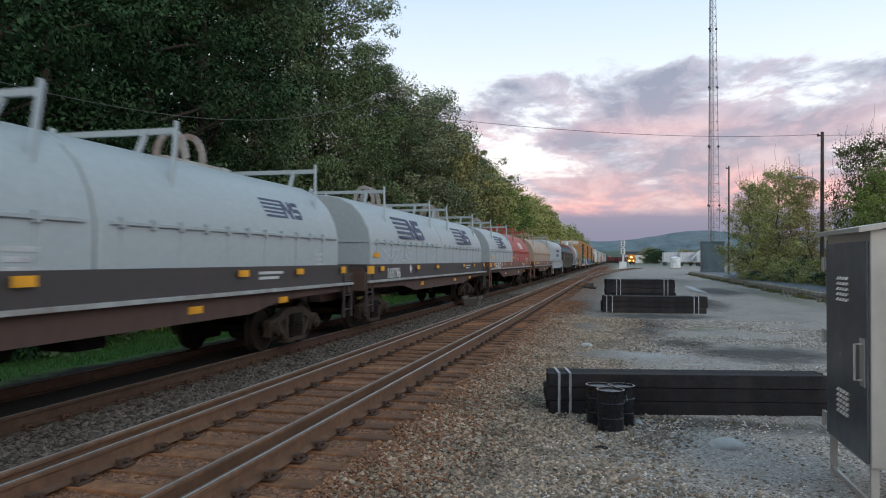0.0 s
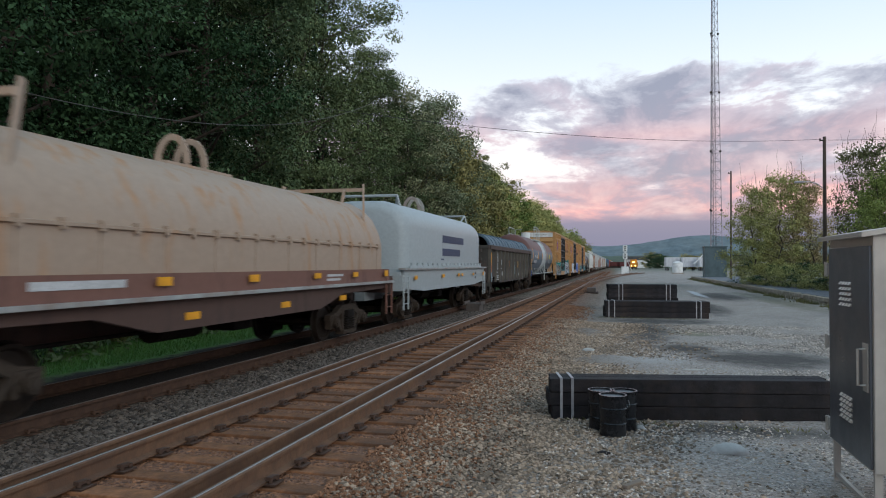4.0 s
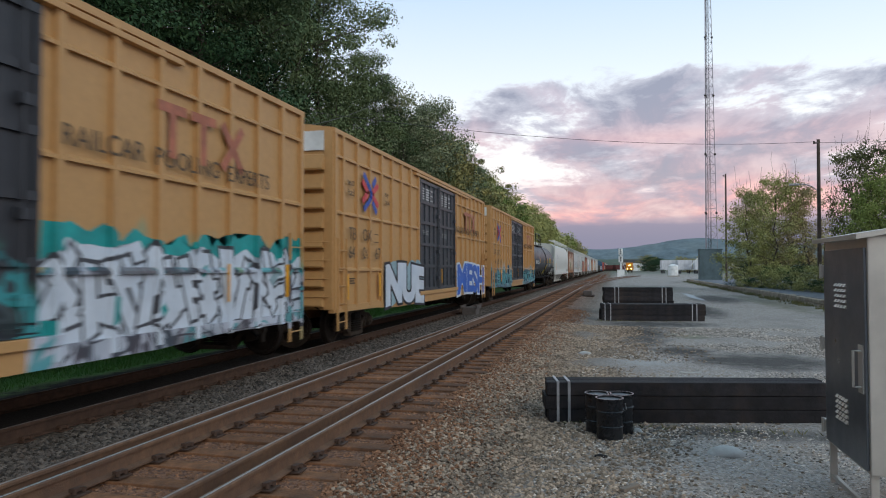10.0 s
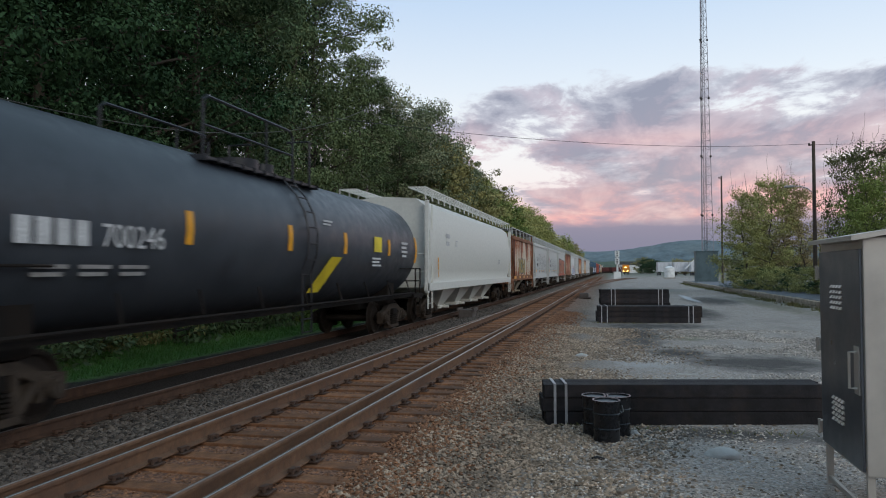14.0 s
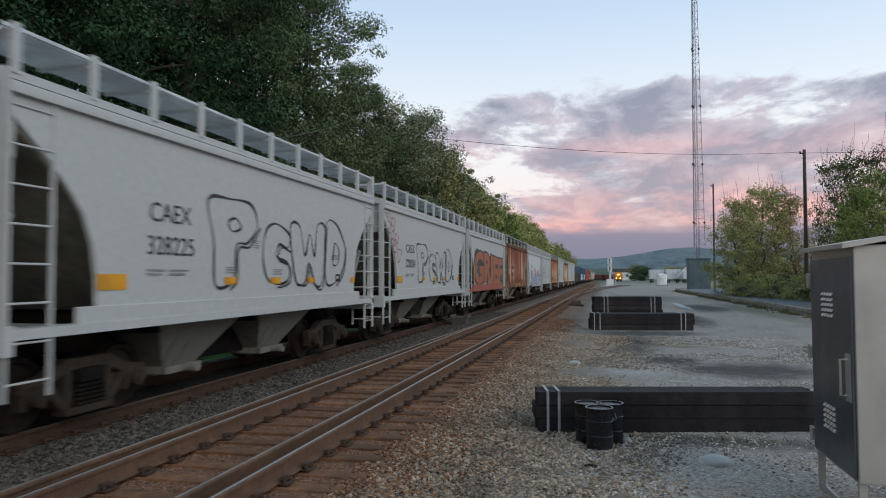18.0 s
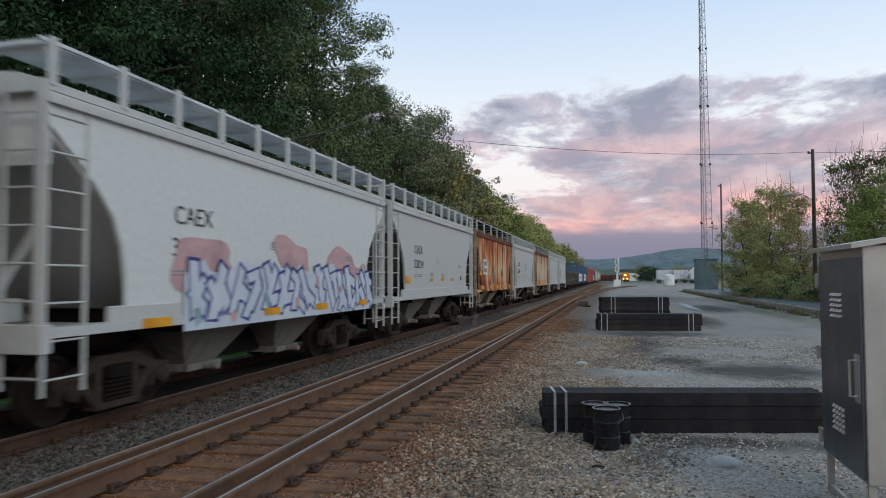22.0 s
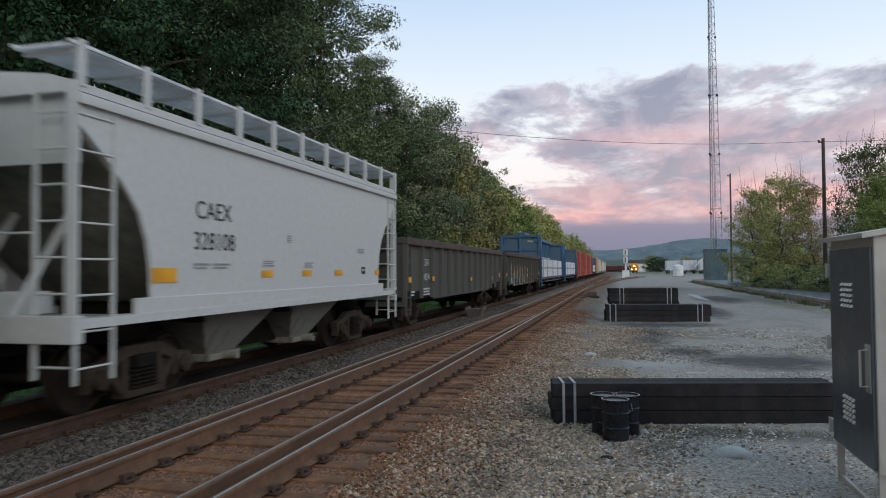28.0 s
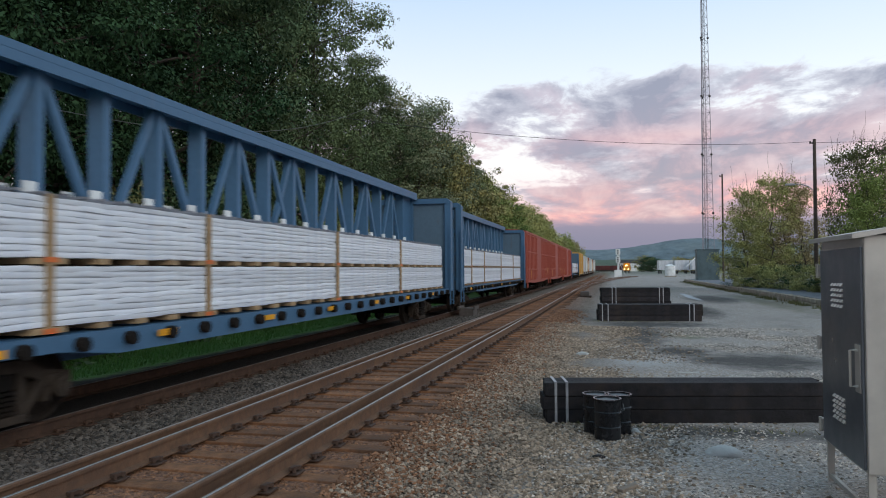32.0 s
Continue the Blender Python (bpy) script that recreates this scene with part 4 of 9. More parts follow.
def make_hopper_end(bm):
    ladder(bm, 1.57, 5.22, 5.83, 0.55, 3.95, 0.42)
    beam(bm, (1.50, 5.81, 1.2), (1.50, 5.81, 4.45), 0.10, 0.10)
    beam(bm, (-1.50, 5.81, 1.2), (-1.50, 5.81, 4.05), 0.10, 0.10)
    ladder(bm, -1.57, 5.22, 5.83, 0.55, 3.95, 0.42)
    for sx in (-1, 1):
        beam(bm, (sx * 1.02, 5.84, 0.60), (sx * 1.02, 5.84, 3.95), 0.04, 0.05)
        for k in range(8):
            rod(bm, (sx * 1.02, 5.84, 0.75 + 0.42 * k), (sx * 1.50, 5.84, 0.75 + 0.42 * k), 0.015, 6)
    rod(bm, (-1.0, 5.84, 2.3), (1.0, 5.84, 2.3), 0.016, 6)
    beam(bm, (0.45, 5.60, 1.3), (0.45, 4.5, 2.9), 0.08, 0.08)
    beam(bm, (-0.45, 5.60, 1.3), (-0.45, 4.5, 2.9), 0.08, 0.08)
    rod(bm, (0.9, 5.2, 1.75), (0.9, 4.6, 1.75), 0.22, 14)
    box(bm, -0.3, 0.2, 4.8, 5.3, 1.3, 1.6, 0.03)


def hopper(u0, body, trim, label, lines=(), marks=True, ink=None, under=None, board=None, sill=None, slope=None, posts=None, roof=None):
    u0, u1 = u0 - 0.40, u0 + 11.20
    car, half = car_base("covered_hopper_car", label, u0, u1, 4.0)
    part("body", shared("hopper_body", make_hopper_body, True), body, car)
    part("slope_sheet", shared("slope_sheet", make_slope_sheet), slope or SLOPE, car, "grimy sloping end sheets")
    part("roof", shared("hopper_roof", make_hopper_roof, True), roof or trim, car)
    for turn in (0, pi):
        part("running_board", shared("running_board", make_running_board), board or GRATE, car, "steel grating walkway", Matrix.Rotation(turn, 4, "Z"))
    count = 7 if board is BOARD_DARK else 11
    for i in range(count):
        for turn in (0, pi):
            part("bracket", shared("board_bracket", make_board_bracket), posts or trim, car, at=Matrix.Translation((0, -5.78 + 11.56 / (count - 1) * i, 0)) @ Matrix.Rotation(turn, 4, "Z"))
    if board is BOARD_DARK:
        for turn in (0, pi):
            part("board_edge", shared("board_edge", lambda bm: box(bm, 1.572, 1.600, -5.92, 5.92, 4.465, 4.505)), PALE_RAIL, car, at=Matrix.Rotation(turn, 4, "Z"))
    for y in (-1.55, 1.55):
        part("hopper_bay", shared("hopper_bay", make_bay), under or BAY, car, at=Matrix.Translation((0, y, 0)))
    part("centre_sill", shared("centre_sill", make_sill_and_shade_box), GRIME_SHADE, car)
    for turn in (0, pi):
        part("side_sill", shared("hopper_sill", make_hopper_sill), sill or trim, car, at=Matrix.Rotation(turn, 4, "Z"))
        part("end_sill", shared("end_sill", make_end_sill), trim, car, at=Matrix.Rotation(turn, 4, "Z"))
        part("end_ladder", shared("hopper_end", make_hopper_end), trim, car, at=Matrix.Rotation(turn, 4, "Z"))
    ink = ink or BLACK_PAINT
    for text, size, y, z in lines:
        letter(car, text, size, y, z, ink, 1.566)
    if lines:
        print_bars(car, -3.55, 1.96, 0.42, 0.030, 2, INK_PALE, 1.566)
        print_bars(car, -3.05, 1.96, 0.48, 0.030, 2, INK_PALE, 1.566)
        print_bars(car, -0.6, 2.5, 0.20, 0.022, 4, INK_PALE, 1.566)
        print_bars(car, -1.5, 2.02, 0.40, 0.022, 3, INK_PALE, 1.566)
        print_bars(car, 0.15, 2.0, 0.38, 0.022, 3, INK_PALE, 1.566)
        print_bars(car, 3.0, 2.35, 0.45, 0.022, 3, INK_PALE, 1.566)
        print_bars(car, 3.25, 1.92, 0.24, 0.17, 1, ink, 1.566)
        print_bars(car, 3.30, 1.87, 0.10, 0.05, 1, WHITE_PAINT, 1.571)
    if marks:
        sills = marks == "sill"
        for y, w in ((-4.4, 0.95), (-2.05, 0.55), (0.05, 0.55), (2.05, 0.5), (4.4, 0.4)) if sills else ((-4.22, 0.55), (-1.35, 0.42), (0.25, 0.42), (1.85, 0.42), (4.35, 0.30)):
            bm = bmesh.new()
            box(bm, 0, 0.005, -w / 2, w / 2, -0.10 if w > 0.5 else -0.06, 0.10 if w > 0.5 else 0.06)
            part("reflector", bm, YELLOW_TAPE, car, "yellow reflective strip", Matrix.Translation((1.590, y, 1.37) if sills else (1.566, y, 1.79)))
    return car


# long covered hopper with bowed sides
def long_hopper(u0, u1, body, label):
    car, half = car_base("covered_hopper_car", label, u0, u1, 7.9)
    hl = half - 0.4
    ring = [(-1.50, 1.25), (1.50, 1.25)] + arc(-2.9, 2.75, 4.5, -16, 17, 8) + [(1.1, 4.32), (0, 4.40), (-1.1, 4.32)] + [(-x, z) for x, z in reversed(arc(-2.9, 2.75, 4.5, -16, 17, 8))]
    bm = bmesh.new()
    rows_y(bm, [(-hl, [(x, 2.6 + (z - 2.6) * 0.99) for x, z in ring]), (hl, ring)])
    part("body", bake("body", bm, True), body, car)
    bm = bmesh.new()
    for sx in (-1, 1):
        box(bm, sx * 1.48, sx * 1.60, -half, half, 1.15, 1.42, 0.01)
        for i in range(2):
            y = (2 * i - 1) * (half - 0.15)
            box(bm, sx * 1.5, sx * 1.6, y - 0.1, y + 0.1, 1.1, 4.2)
    part("side_sill", bm, body, car)
    for i in range(4):
        part("hopper_bay", shared("hopper_bay", make_bay), body, car, at=Matrix.Translation((0, -4.7 + 3.13 * i, 0)))
    for turn in (0, pi):
        bm = bmesh.new()
        for x in (0.95, 1.5):
            box(bm, x - 0.015, x + 0.015, -half, half, 4.62, 4.66)
        n = 22
        for i in range(n + 1):
            y = -half + 2 * half * i / n
            beam(bm, (1.5, y, 4.64), (1.55, y, 4.22), 0.04, 0.04)
            beam(bm, (0.95, y, 4.64), (1.5, y, 4.64), 0.03, 0.03)
        for k in range(1, 5):
            x = 0.95 + 0.11 * k
            box(bm, x - 0.01, x + 0.01, -half, half, 4.62, 4.65)
        part("running_board", bm, body, car, "steel grating walkway", Matrix.Rotation(turn, 4, "Z"))
        bm = bmesh.new()
        ladder(bm, 1.56, half - 0.75, half - 0.2, 0.55, 4.1, 0.42)
        ladder(bm, -1.56, half - 0.75, half - 0.2, 0.55, 4.1, 0.42)
        for z in (1.8, 2.4):
            rod(bm, (-1.5, half - 0.1, z), (1.5, half - 0.1, z), 0.02, 6)
        part("end_ladder", bm, body, car, at=Matrix.Rotation(turn, 4, "Z"))
    print_bars(car, -7.2, 3.2, 0.6, 0.16, 2, INK_GREY, 1.606)
    print_bars(car, -5.6, 3.0, 0.35, 0.05, 3, INK_GREY, 1.606)
    print_bars(car, 5.0, 2.4, 0.6, 0.05, 3, INK_GREY, 1.606)
    tag_marks(car, [(-8.4, 1.95, 0.10, 0.7)])
    return car


# box car with outside posts
def box_car(u0, u1, body, label, doors=True, top=4.99, ends=None, lettering=(), ribs=0.895, logo=False, roof=None, name="box_car", door_mat=None):
    car, half = car_base(name, label, u0, u1, (u1 - u0) / 2 - 2.6)
    bot = 0.92
    bm = bmesh.new()
    box(bm, -1.53, 1.53, -half, half, bot, top - 0.05)
    part("body", bm, body, car)
    bm = bmesh.new()
    prism_y(bm, [(-1.60, top - 0.16), (1.60, top - 0.16), (1.60, top - 0.06), (0.8, top + 0.06), (-0.8, top + 0.06), (-1.60, top - 0.06)], -half - 0.03, half + 0.03)
    part("roof", bm, roof or body, car)
    dy0, dy1 = -half + 6.9, -half + 11.9
    if not doors:
        dy0, dy1 = -1.6, 1.6
    y = -half + 0.53
    ys = [-half + 0.06]
    while y < half:
        if y < dy0 - 0.1 or y > dy1 + 0.1:
            ys.append(y)
        y += ribs
    for y in ys + [half - 0.06]:
        for sx in (-1, 1):
            bm = bmesh.new()
            prism_y(bm, [(sx * 1.528, bot), (sx * 1.603, bot), (sx * 1.603, top - 0.16), (sx * 1.528, top - 0.16)], y - 0.055, y + 0.055)
            part("side_post", bm, body, car)
    for z in (1.79, 3.08, 4.34):
        for a, b in ((-half, dy0), (dy1, half)):
            bm = bmesh.new()
            prism_y(bm, [(1.528, z - 0.03), (1.592, z - 0.03), (1.592, z + 0.01), (1.528, z + 0.06)], a + 0.02, b - 0.02)
            part("belt_rail", bm, body, car)
    bm = bmesh.new()
    for sx in (-1, 1):
        prism_x(bm, [(-half, 0.98), (half, 0.98), (half, 0.84), (half - 2.5, 0.83), (half - 4.5, 0.74), (-half + 4.5, 0.74), (-half + 2.5, 0.83), (-half, 0.84)], sx * 1.45, sx * 1.585)
    box(bm, -0.3, 0.3, -half, half, 0.6, 0.92)
    part("side_sill", bm, body, car)
    # corrugated ends
    for sy in (-1, 1):
        bm = bmesh.new()
        box(bm, -1.5, 1.5, -0.03, 0.008, bot, top - 0.1)
        for x in (-1.46, 1.46):
            box(bm, x - 0.10, x + 0.10, -0.02, 0.06, bot, top - 0.1)
        part("end_wall", bm, ends or body, car, "corrugated end wall", Matrix.Translation((0, sy * half, 0)) @ Matrix.Rotation(0 if sy > 0 else pi, 4, "Z"))
        for k in range(8):
            part("corrugation", shared("corrugation", lambda bm: prism_x(bm, [(0, -0.155), (0.15, -0.165), (0.165, -0.13), (0.05, 0.18), (0, 0.20)], -1.36, 1.36)), ends or body, car, at=Matrix.Translation((0, sy * (half + 0.006), 1.15 + 0.43 * k)) @ Matrix.Rotation(0 if sy > 0 else pi, 4, "Z"))
        bm = bmesh.new()
        box(bm, -1.5, 1.5, half + 0.005, half + 0.05, top - 0.55, top - 0.12)
        part("end_plate", bm, WHITE_PAINT if logo else body, car, "white painted top band" if logo else "", Matrix.Rotation(0 if sy > 0 else pi, 4, "Z"))
        if logo and sy < 0:
            part("lettering", words(" ".join(t for t, *_ in lettering).replace("TB OX", "TBOX"), 0.17), INK_BROWN, car, at=Matrix.Translation((-0.30, -half - 0.056, top - 0.38)) @ Matrix.Rotation(radians(-90), 4, "Z"))
            print_bars(car, -0.62, top - 0.28, 0.48, 0.05, 1, INK_PALE, 0.0)
            car.children[-1].matrix_basis = Matrix.Translation((-0.62, -half - 0.056, 0)) @ Matrix.Rotation(radians(-90), 4, "Z")
        for sx in (-1, 1):
            bm = bmesh.new()
            ladder(bm, sx * 1.62, half - 0.62, half - 0.12, 0.45, 2.5 if logo else top - 0.4, 0.40)
            part("ladder", bm, body, car, at=Matrix.Rotation(0 if sy > 0 else pi, 4, "Z"))
        bm = bmesh.new()
        for z in (1.2, 1.6, 2.0, 2.4):
            rod(bm, (-1.5, half + 0.13, z), (-0.95, half + 0.13, z), 0.015, 6)
        part("grab_iron", bm, body, car, at=Matrix.Rotation(0 if sy > 0 else pi, 4, "Z"))
        bm = bmesh.new()
        box(bm, 0.3, 0.85, half + 0.05, half + 0.35, 0.95, 1.02)
        part("brake_step", bm, body, car, at=Matrix.Rotation(0 if sy > 0 else pi, 4, "Z"))
    if doors:
        door_mat = door_mat or DOOR_BLACK
        for k in range(2):
            a, b = (dy0, (dy0 + dy1) / 2 - 0.02) if k == 0 else ((dy0 + dy1) / 2 + 0.02, dy1)
            bm = bmesh.new()
            box(bm, 1.50, 1.56, a, b, 1.10, top - 0.30)
            d = part("door", bm, door_mat, car, "black sliding door with ribs")
            bm = bmesh.new()
            n = 4
            for i in range(n + 1):
                y = a + 0.06 + (b - a - 0.12) * i / n
                box(bm, 1.56, 1.60, y - 0.035, y + 0.035, 1.12, top - 0.34)
            for z in (1.16, 1.9, 2.6, 3.3, 3.95, top - 0.38):
                box(bm, 1.56, 1.605, a + 0.02, b - 0.02, z - 0.05, z + 0.05)
            part("door_frame", bm, door_mat, d)
            bm = bmesh.new()
            rod(bm, (1.63, b - 0.25, 1.15), (1.63, b - 0.25, top - 0.35), 0.022, 6)
            for z in (1.5, 2.4, 3.6):
                box(bm, 1.58, 1.66, b - 0.32, b - 0.18, z - 0.06, z + 0.06)
            part("lock_rod", bm, door_mat, d)
            print_bars(car, a + 0.40, 4.42, 1.25, 0.045, 6, INK_GREY, 1.566)
            print_bars(car, a + 0.45, 3.05, 0.7, 0.03, 3, INK_PALE, 1.566)
            print_bars(car, a + 1.2, 2.2, 0.20, 0.13, 2, INK_GREY, 1.566)
            tag_marks_at(car, a + 0.45, 1.55, 0.10, 0.5, 1.566)
        bm = bmesh.new()
        box(bm, 1.50, 1.64, dy0 - 0.05, dy1 + 0.3, 0.98, 1.10, 0.01)
        box(bm, 1.50, 1.63, dy0 - 0.5, dy1 + 2.5, top - 0.28, top - 0.20, 0.01)
        part("door_track", bm, body, car)
    elif name == "box_car":
        bm = bmesh.new()
        box(bm, 1.53, 1.60, dy0, dy1, 1.05, top - 0.2)
        d = part("door", bm, body, car, "sliding side door")
        for i in range(8):
            part("door_rib", shared("door_rib", lambda bm: box(bm, 1.60, 1.63, -1.5, 1.5, -0.04, 0.04)), body, d, at=Matrix.Translation((0, 0, 1.3 + 0.42 * i)))
    for text, size, y, z in lettering:
        letter(car, text, size, -half + y, z, INK_BROWN, 1.606)
    if logo:
        y0, z0 = -half + 2.33, 3.70
        strokes = {"blue": [((-0.56, 0.44), (-0.18, 0.17)), ((-0.20, 0.20), (-0.02, 0.04)), ((-0.02, 0.07), (-0.02, -0.12)), ((-0.02, -0.10), (-0.22, -0.24)), ((-0.20, -0.22), (-0.54, -0.44)), ((0.34, 0.42), (0.08, 0.20)), ((0.08, -0.20), (0.40, -0.46))],
                   "red": [((-0.62, 0.26), (-0.22, 0.0)), ((-0.22, 0.0), (-0.62, -0.24)), ((0.52, 0.26), (0.06, 0.0)), ((0.06, 0.0), (0.54, -0.28))]}
        for colour, lines in strokes.items():
            bm = bmesh.new()
            for (ya, za), (yb, zb) in lines:
                beam(bm, (0, y0 + ya, z0 + za), (0, y0 + yb, z0 + zb), 0.006, 0.15)
            part("emblem", bm, LOGO_RED if colour == "red" else LOGO_BLUE, car, "%s half of a painted cross-shaped emblem" % colour, Matrix.Translation((1.604 if colour == "red" else 1.609, 0, 0)))
        letter(car, "next", 0.24, -half + 0.72, 3.76, INK_BROWN, 1.606)
        letter(car, "load", 0.24, -half + 0.74, 3.52, INK_BROWN, 1.606)
        letter(car, "any", 0.20, -half + 3.40, 3.74, INK_BROWN, 1.606)
        letter(car, "road", 0.20, -half + 3.42, 3.54, INK_BROWN, 1.606)
        print_bars(car, -half + 2.55, 2.70, 0.32, 0.02, 1, INK_BROWN, 1.606)
        print_bars(car, -half + 2.50, 2.50, 0.38, 0.02, 1, INK_BROWN, 1.606)
        print_bars(car, -half + 0.95, 1.60, 0.42, 0.03, 3, INK_BROWN, 1.540)
        letter(car, "RAILCAR  POOLING  EXPERTS", 0.36, half - 6.25, 3.22, INK_BROWN, 1.606)
        bm = bmesh.new()
        for dy in (0.0, 0.75):
            box(bm, 0, 0.004, half - 4.55 + dy, half - 3.90 + dy, 3.98, 4.12)
            box(bm, 0, 0.004, half - 4.30 + dy, half - 4.15 + dy, 3.36, 3.98)
        beam(bm, (0, half - 2.95, 4.10), (0, half - 2.35, 3.40), 0.004, 0.15)
        beam(bm, (0.001, half - 2.35, 4.10), (0.001, half - 2.95, 3.40), 0.004, 0.15)
        part("emblem", bm, FADED_RED, car, "faded red emblem", Matrix.Translation((1.606, 0, 0)))
    tag_marks(car, [(-half + 0.75, 1.4, 0.14, 0.6), (-half + 3.0, 1.4, 0.14, 0.6), (half - 0.7, 1.6, 0.14, 0.6), (half - 2.7, 1.6, 0.14, 0.6)])
    return car


# open gondola
def gondola(u0, u1, body, label, top=2.78, load=False, ribs=1.22, lines=(), stakes=None):
    car, half = car_base("gondola_car", label, u0, u1, (u1 - u0) / 2 - 2.3)
    bot = 0.98
    for sx in (-1, 1):
        bm = bmesh.new()
        prism_x(bm, [(-half, bot + 0.25), (-half + 2.2, bot + 0.2), (-half + 3.4, bot - 0.1), (half - 3.4, bot - 0.1), (half - 2.2, bot + 0.2), (half, bot + 0.25), (half, top), (-half, top)], sx * 1.45, sx * 1.50)
        part("side_wall", bm, body, car)
        bm = bmesh.new()
        box(bm, sx * 1.43, sx * 1.645, -half, half, top - 0.16, top + 0.05, 0.02)
        part("top_chord", bm, CHORD, car)
        n = int(round((2 * half - 3.6) / ribs))
        for y in [-half + 0.08] + [-half + 1.80 + (2 * half - 3.60) * i / n for i in range(n + 1)] + [half - 0.08]:

            def stake(bm):
                a = [(0, -0.095), (0.135, -0.060), (0.135, 0.060), (0, 0.095)]
                lo = [bm.verts.new((x * 0.6, yy, bot - 0.02)) for x, yy in a]
                hi = [bm.verts.new((x, yy, top - 0.10)) for x, yy in a]
                for k in range(4):
                    bm.faces.new((lo[k], lo[(k + 1) % 4], hi[(k + 1) % 4], hi[k]))
                bm.faces.new(lo[::-1])
                bm.faces.new(hi)
                bmesh.ops.recalc_face_normals(bm, faces=bm.faces)
            part("side_stake", shared("stake_%.2f" % top, stake), stakes or body, car, at=Matrix.Translation((sx * 1.50, y, 0)) @ Matrix.Rotation(0 if sx > 0 else pi, 4, "Z"))
    for sy in (-1, 1):
        bm = bmesh.new()
        box(bm, -1.5, 1.5, -0.04, 0.04, bot, top)
        box(bm, -1.58, 1.58, -0.09, 0.09, top - 0.14, top + 0.04, 0.02)
        for k in range(4):
            part("end_rib", shared("gondola_end_rib", lambda b2: box(b2, -1.2, 1.0, 0.03, 0.16, -0.07, 0.07, 0.02)), body, car, at=Matrix.Translation((0, sy * (half - 0.05), bot + 0.25 + 0.42 * k)) @ Matrix.Rotation(0 if sy > 0 else pi, 4, "Z"))
        part("end_wall", bm, body, car, at=Matrix.Translation((0, sy * (half - 0.05), 0)) @ Matrix.Rotation(0 if sy > 0 else pi, 4, "Z"))
        bm = bmesh.new()
        ladder(bm, 1.57, half - 0.5, half - 0.05, 0.5, top - 0.1, 0.36)
        ladder(bm, -1.57, half - 0.5, half - 0.05, 0.5, top - 0.1, 0.36)
        box(bm, -1.55, 1.55, half - 0.25, half, bot - 0.2, bot + 0.12)
        part("ladder", bm, body, car, at=Matrix.Rotation(0 if sy > 0 else pi, 4, "Z"))
    bm = bmesh.new()
    box(bm, -1.45, 1.45, -half, half, bot - 0.05, bot + 0.08)
    box(bm, -0.35, 0.35, -half, half, 0.62, bot)
    part("floor", bm, GRIME_SHADE, car)
    for text, size, y, z in lines:
        letter(car, text, size, y, z, INK_GREY, 1.506)
    if not lines:
        print_bars(car, -half + 2.1, 2.15, 0.75, 0.20, 2, INK_DIM, 1.506)
    print_bars(car, -half + 2.1, 1.26, 0.85, 0.05, 3, INK_GREY, 1.506)
    print_bars(car, half - 2.6, 1.5, 0.4, 0.05, 2, INK_GREY, 1.506)
    print_bars(car, -half + 0.72, 1.20, 0.42, 0.05, 2, INK_GREY, 1.506)
    if not load:
        tag_marks(car, [(-half + 0.35, 1.55, 0.28, 0.16), (-half + 3.0, 1.55, 0.28, 0.14), (0.6, 1.45, 0.28, 0.14), (half - 0.9, 1.55, 0.28, 0.20)])
    if load:
        for y, z, h, tone in ((-half + 0.08, 2.10, 0.60, YELLOW_TAPE), (-half + 0.08, 1.62, 0.36, SPRAY_ORANGE), (-half + 0.08, 1.22, 0.44, SPRAY_ICE), (-4.70, 1.85, 0.48, YELLOW_TAPE), (-1.45, 1.85, 0.40, SPRAY_ORANGE), (0.75, 1.75, 0.95, SPRAY_ICE), (2.05, 1.85, 0.42, YELLOW_TAPE), (5.45, 1.85, 0.50, SPRAY_ORANGE), (half - 0.08, 1.85, 0.75, YELLOW_TAPE), (half - 0.08, 1.25, 0.35, SPRAY_BLUE2)):
            bm = bmesh.new()
            box(bm, 0, 0.006, -0.055, 0.055, -h / 2, h / 2)
            part("reflector", bm, tone, car, "upright reflective strip", Matrix.Translation((1.637 if abs(y) > half - 1 else 1.506, y, z)))
        letter(car, "323", 0.36, -5.78, 1.78, INK_GREY, 1.506)
        for y, z, w, h in ((-5.80, 2.42, 0.70, 0.26), (-4.50, 2.05, 0.55, 0.26), (-5.80, 1.62, 0.75, 0.05), (-5.70, 1.45, 0.45, 0.05), (-4.50, 1.62, 0.5, 0.05), (-7.2, 1.28, 0.20, 0.16), (-half + 3.9, 1.45, 0.35, 0.22), (half - 1.75, 1.62, 0.34, 0.10), (half - 1.75, 1.38, 0.34, 0.16), (half - 3.8, 1.30, 0.25, 0.12), (2.2, 1.30, 0.25, 0.12)):
            bm = bmesh.new()
            if h > 0.2:
                for q in range(4):
                    box(bm, 0, 0.004, y + q * w / 4, y + (q + 0.72) * w / 4, z - h, z)
            else:
                box(bm, 0, 0.004, y, y + w, z - h, z)
            part("small_print", bm, INK_GREY, car, at=Matrix.Translation((1.506, 0, 0)))
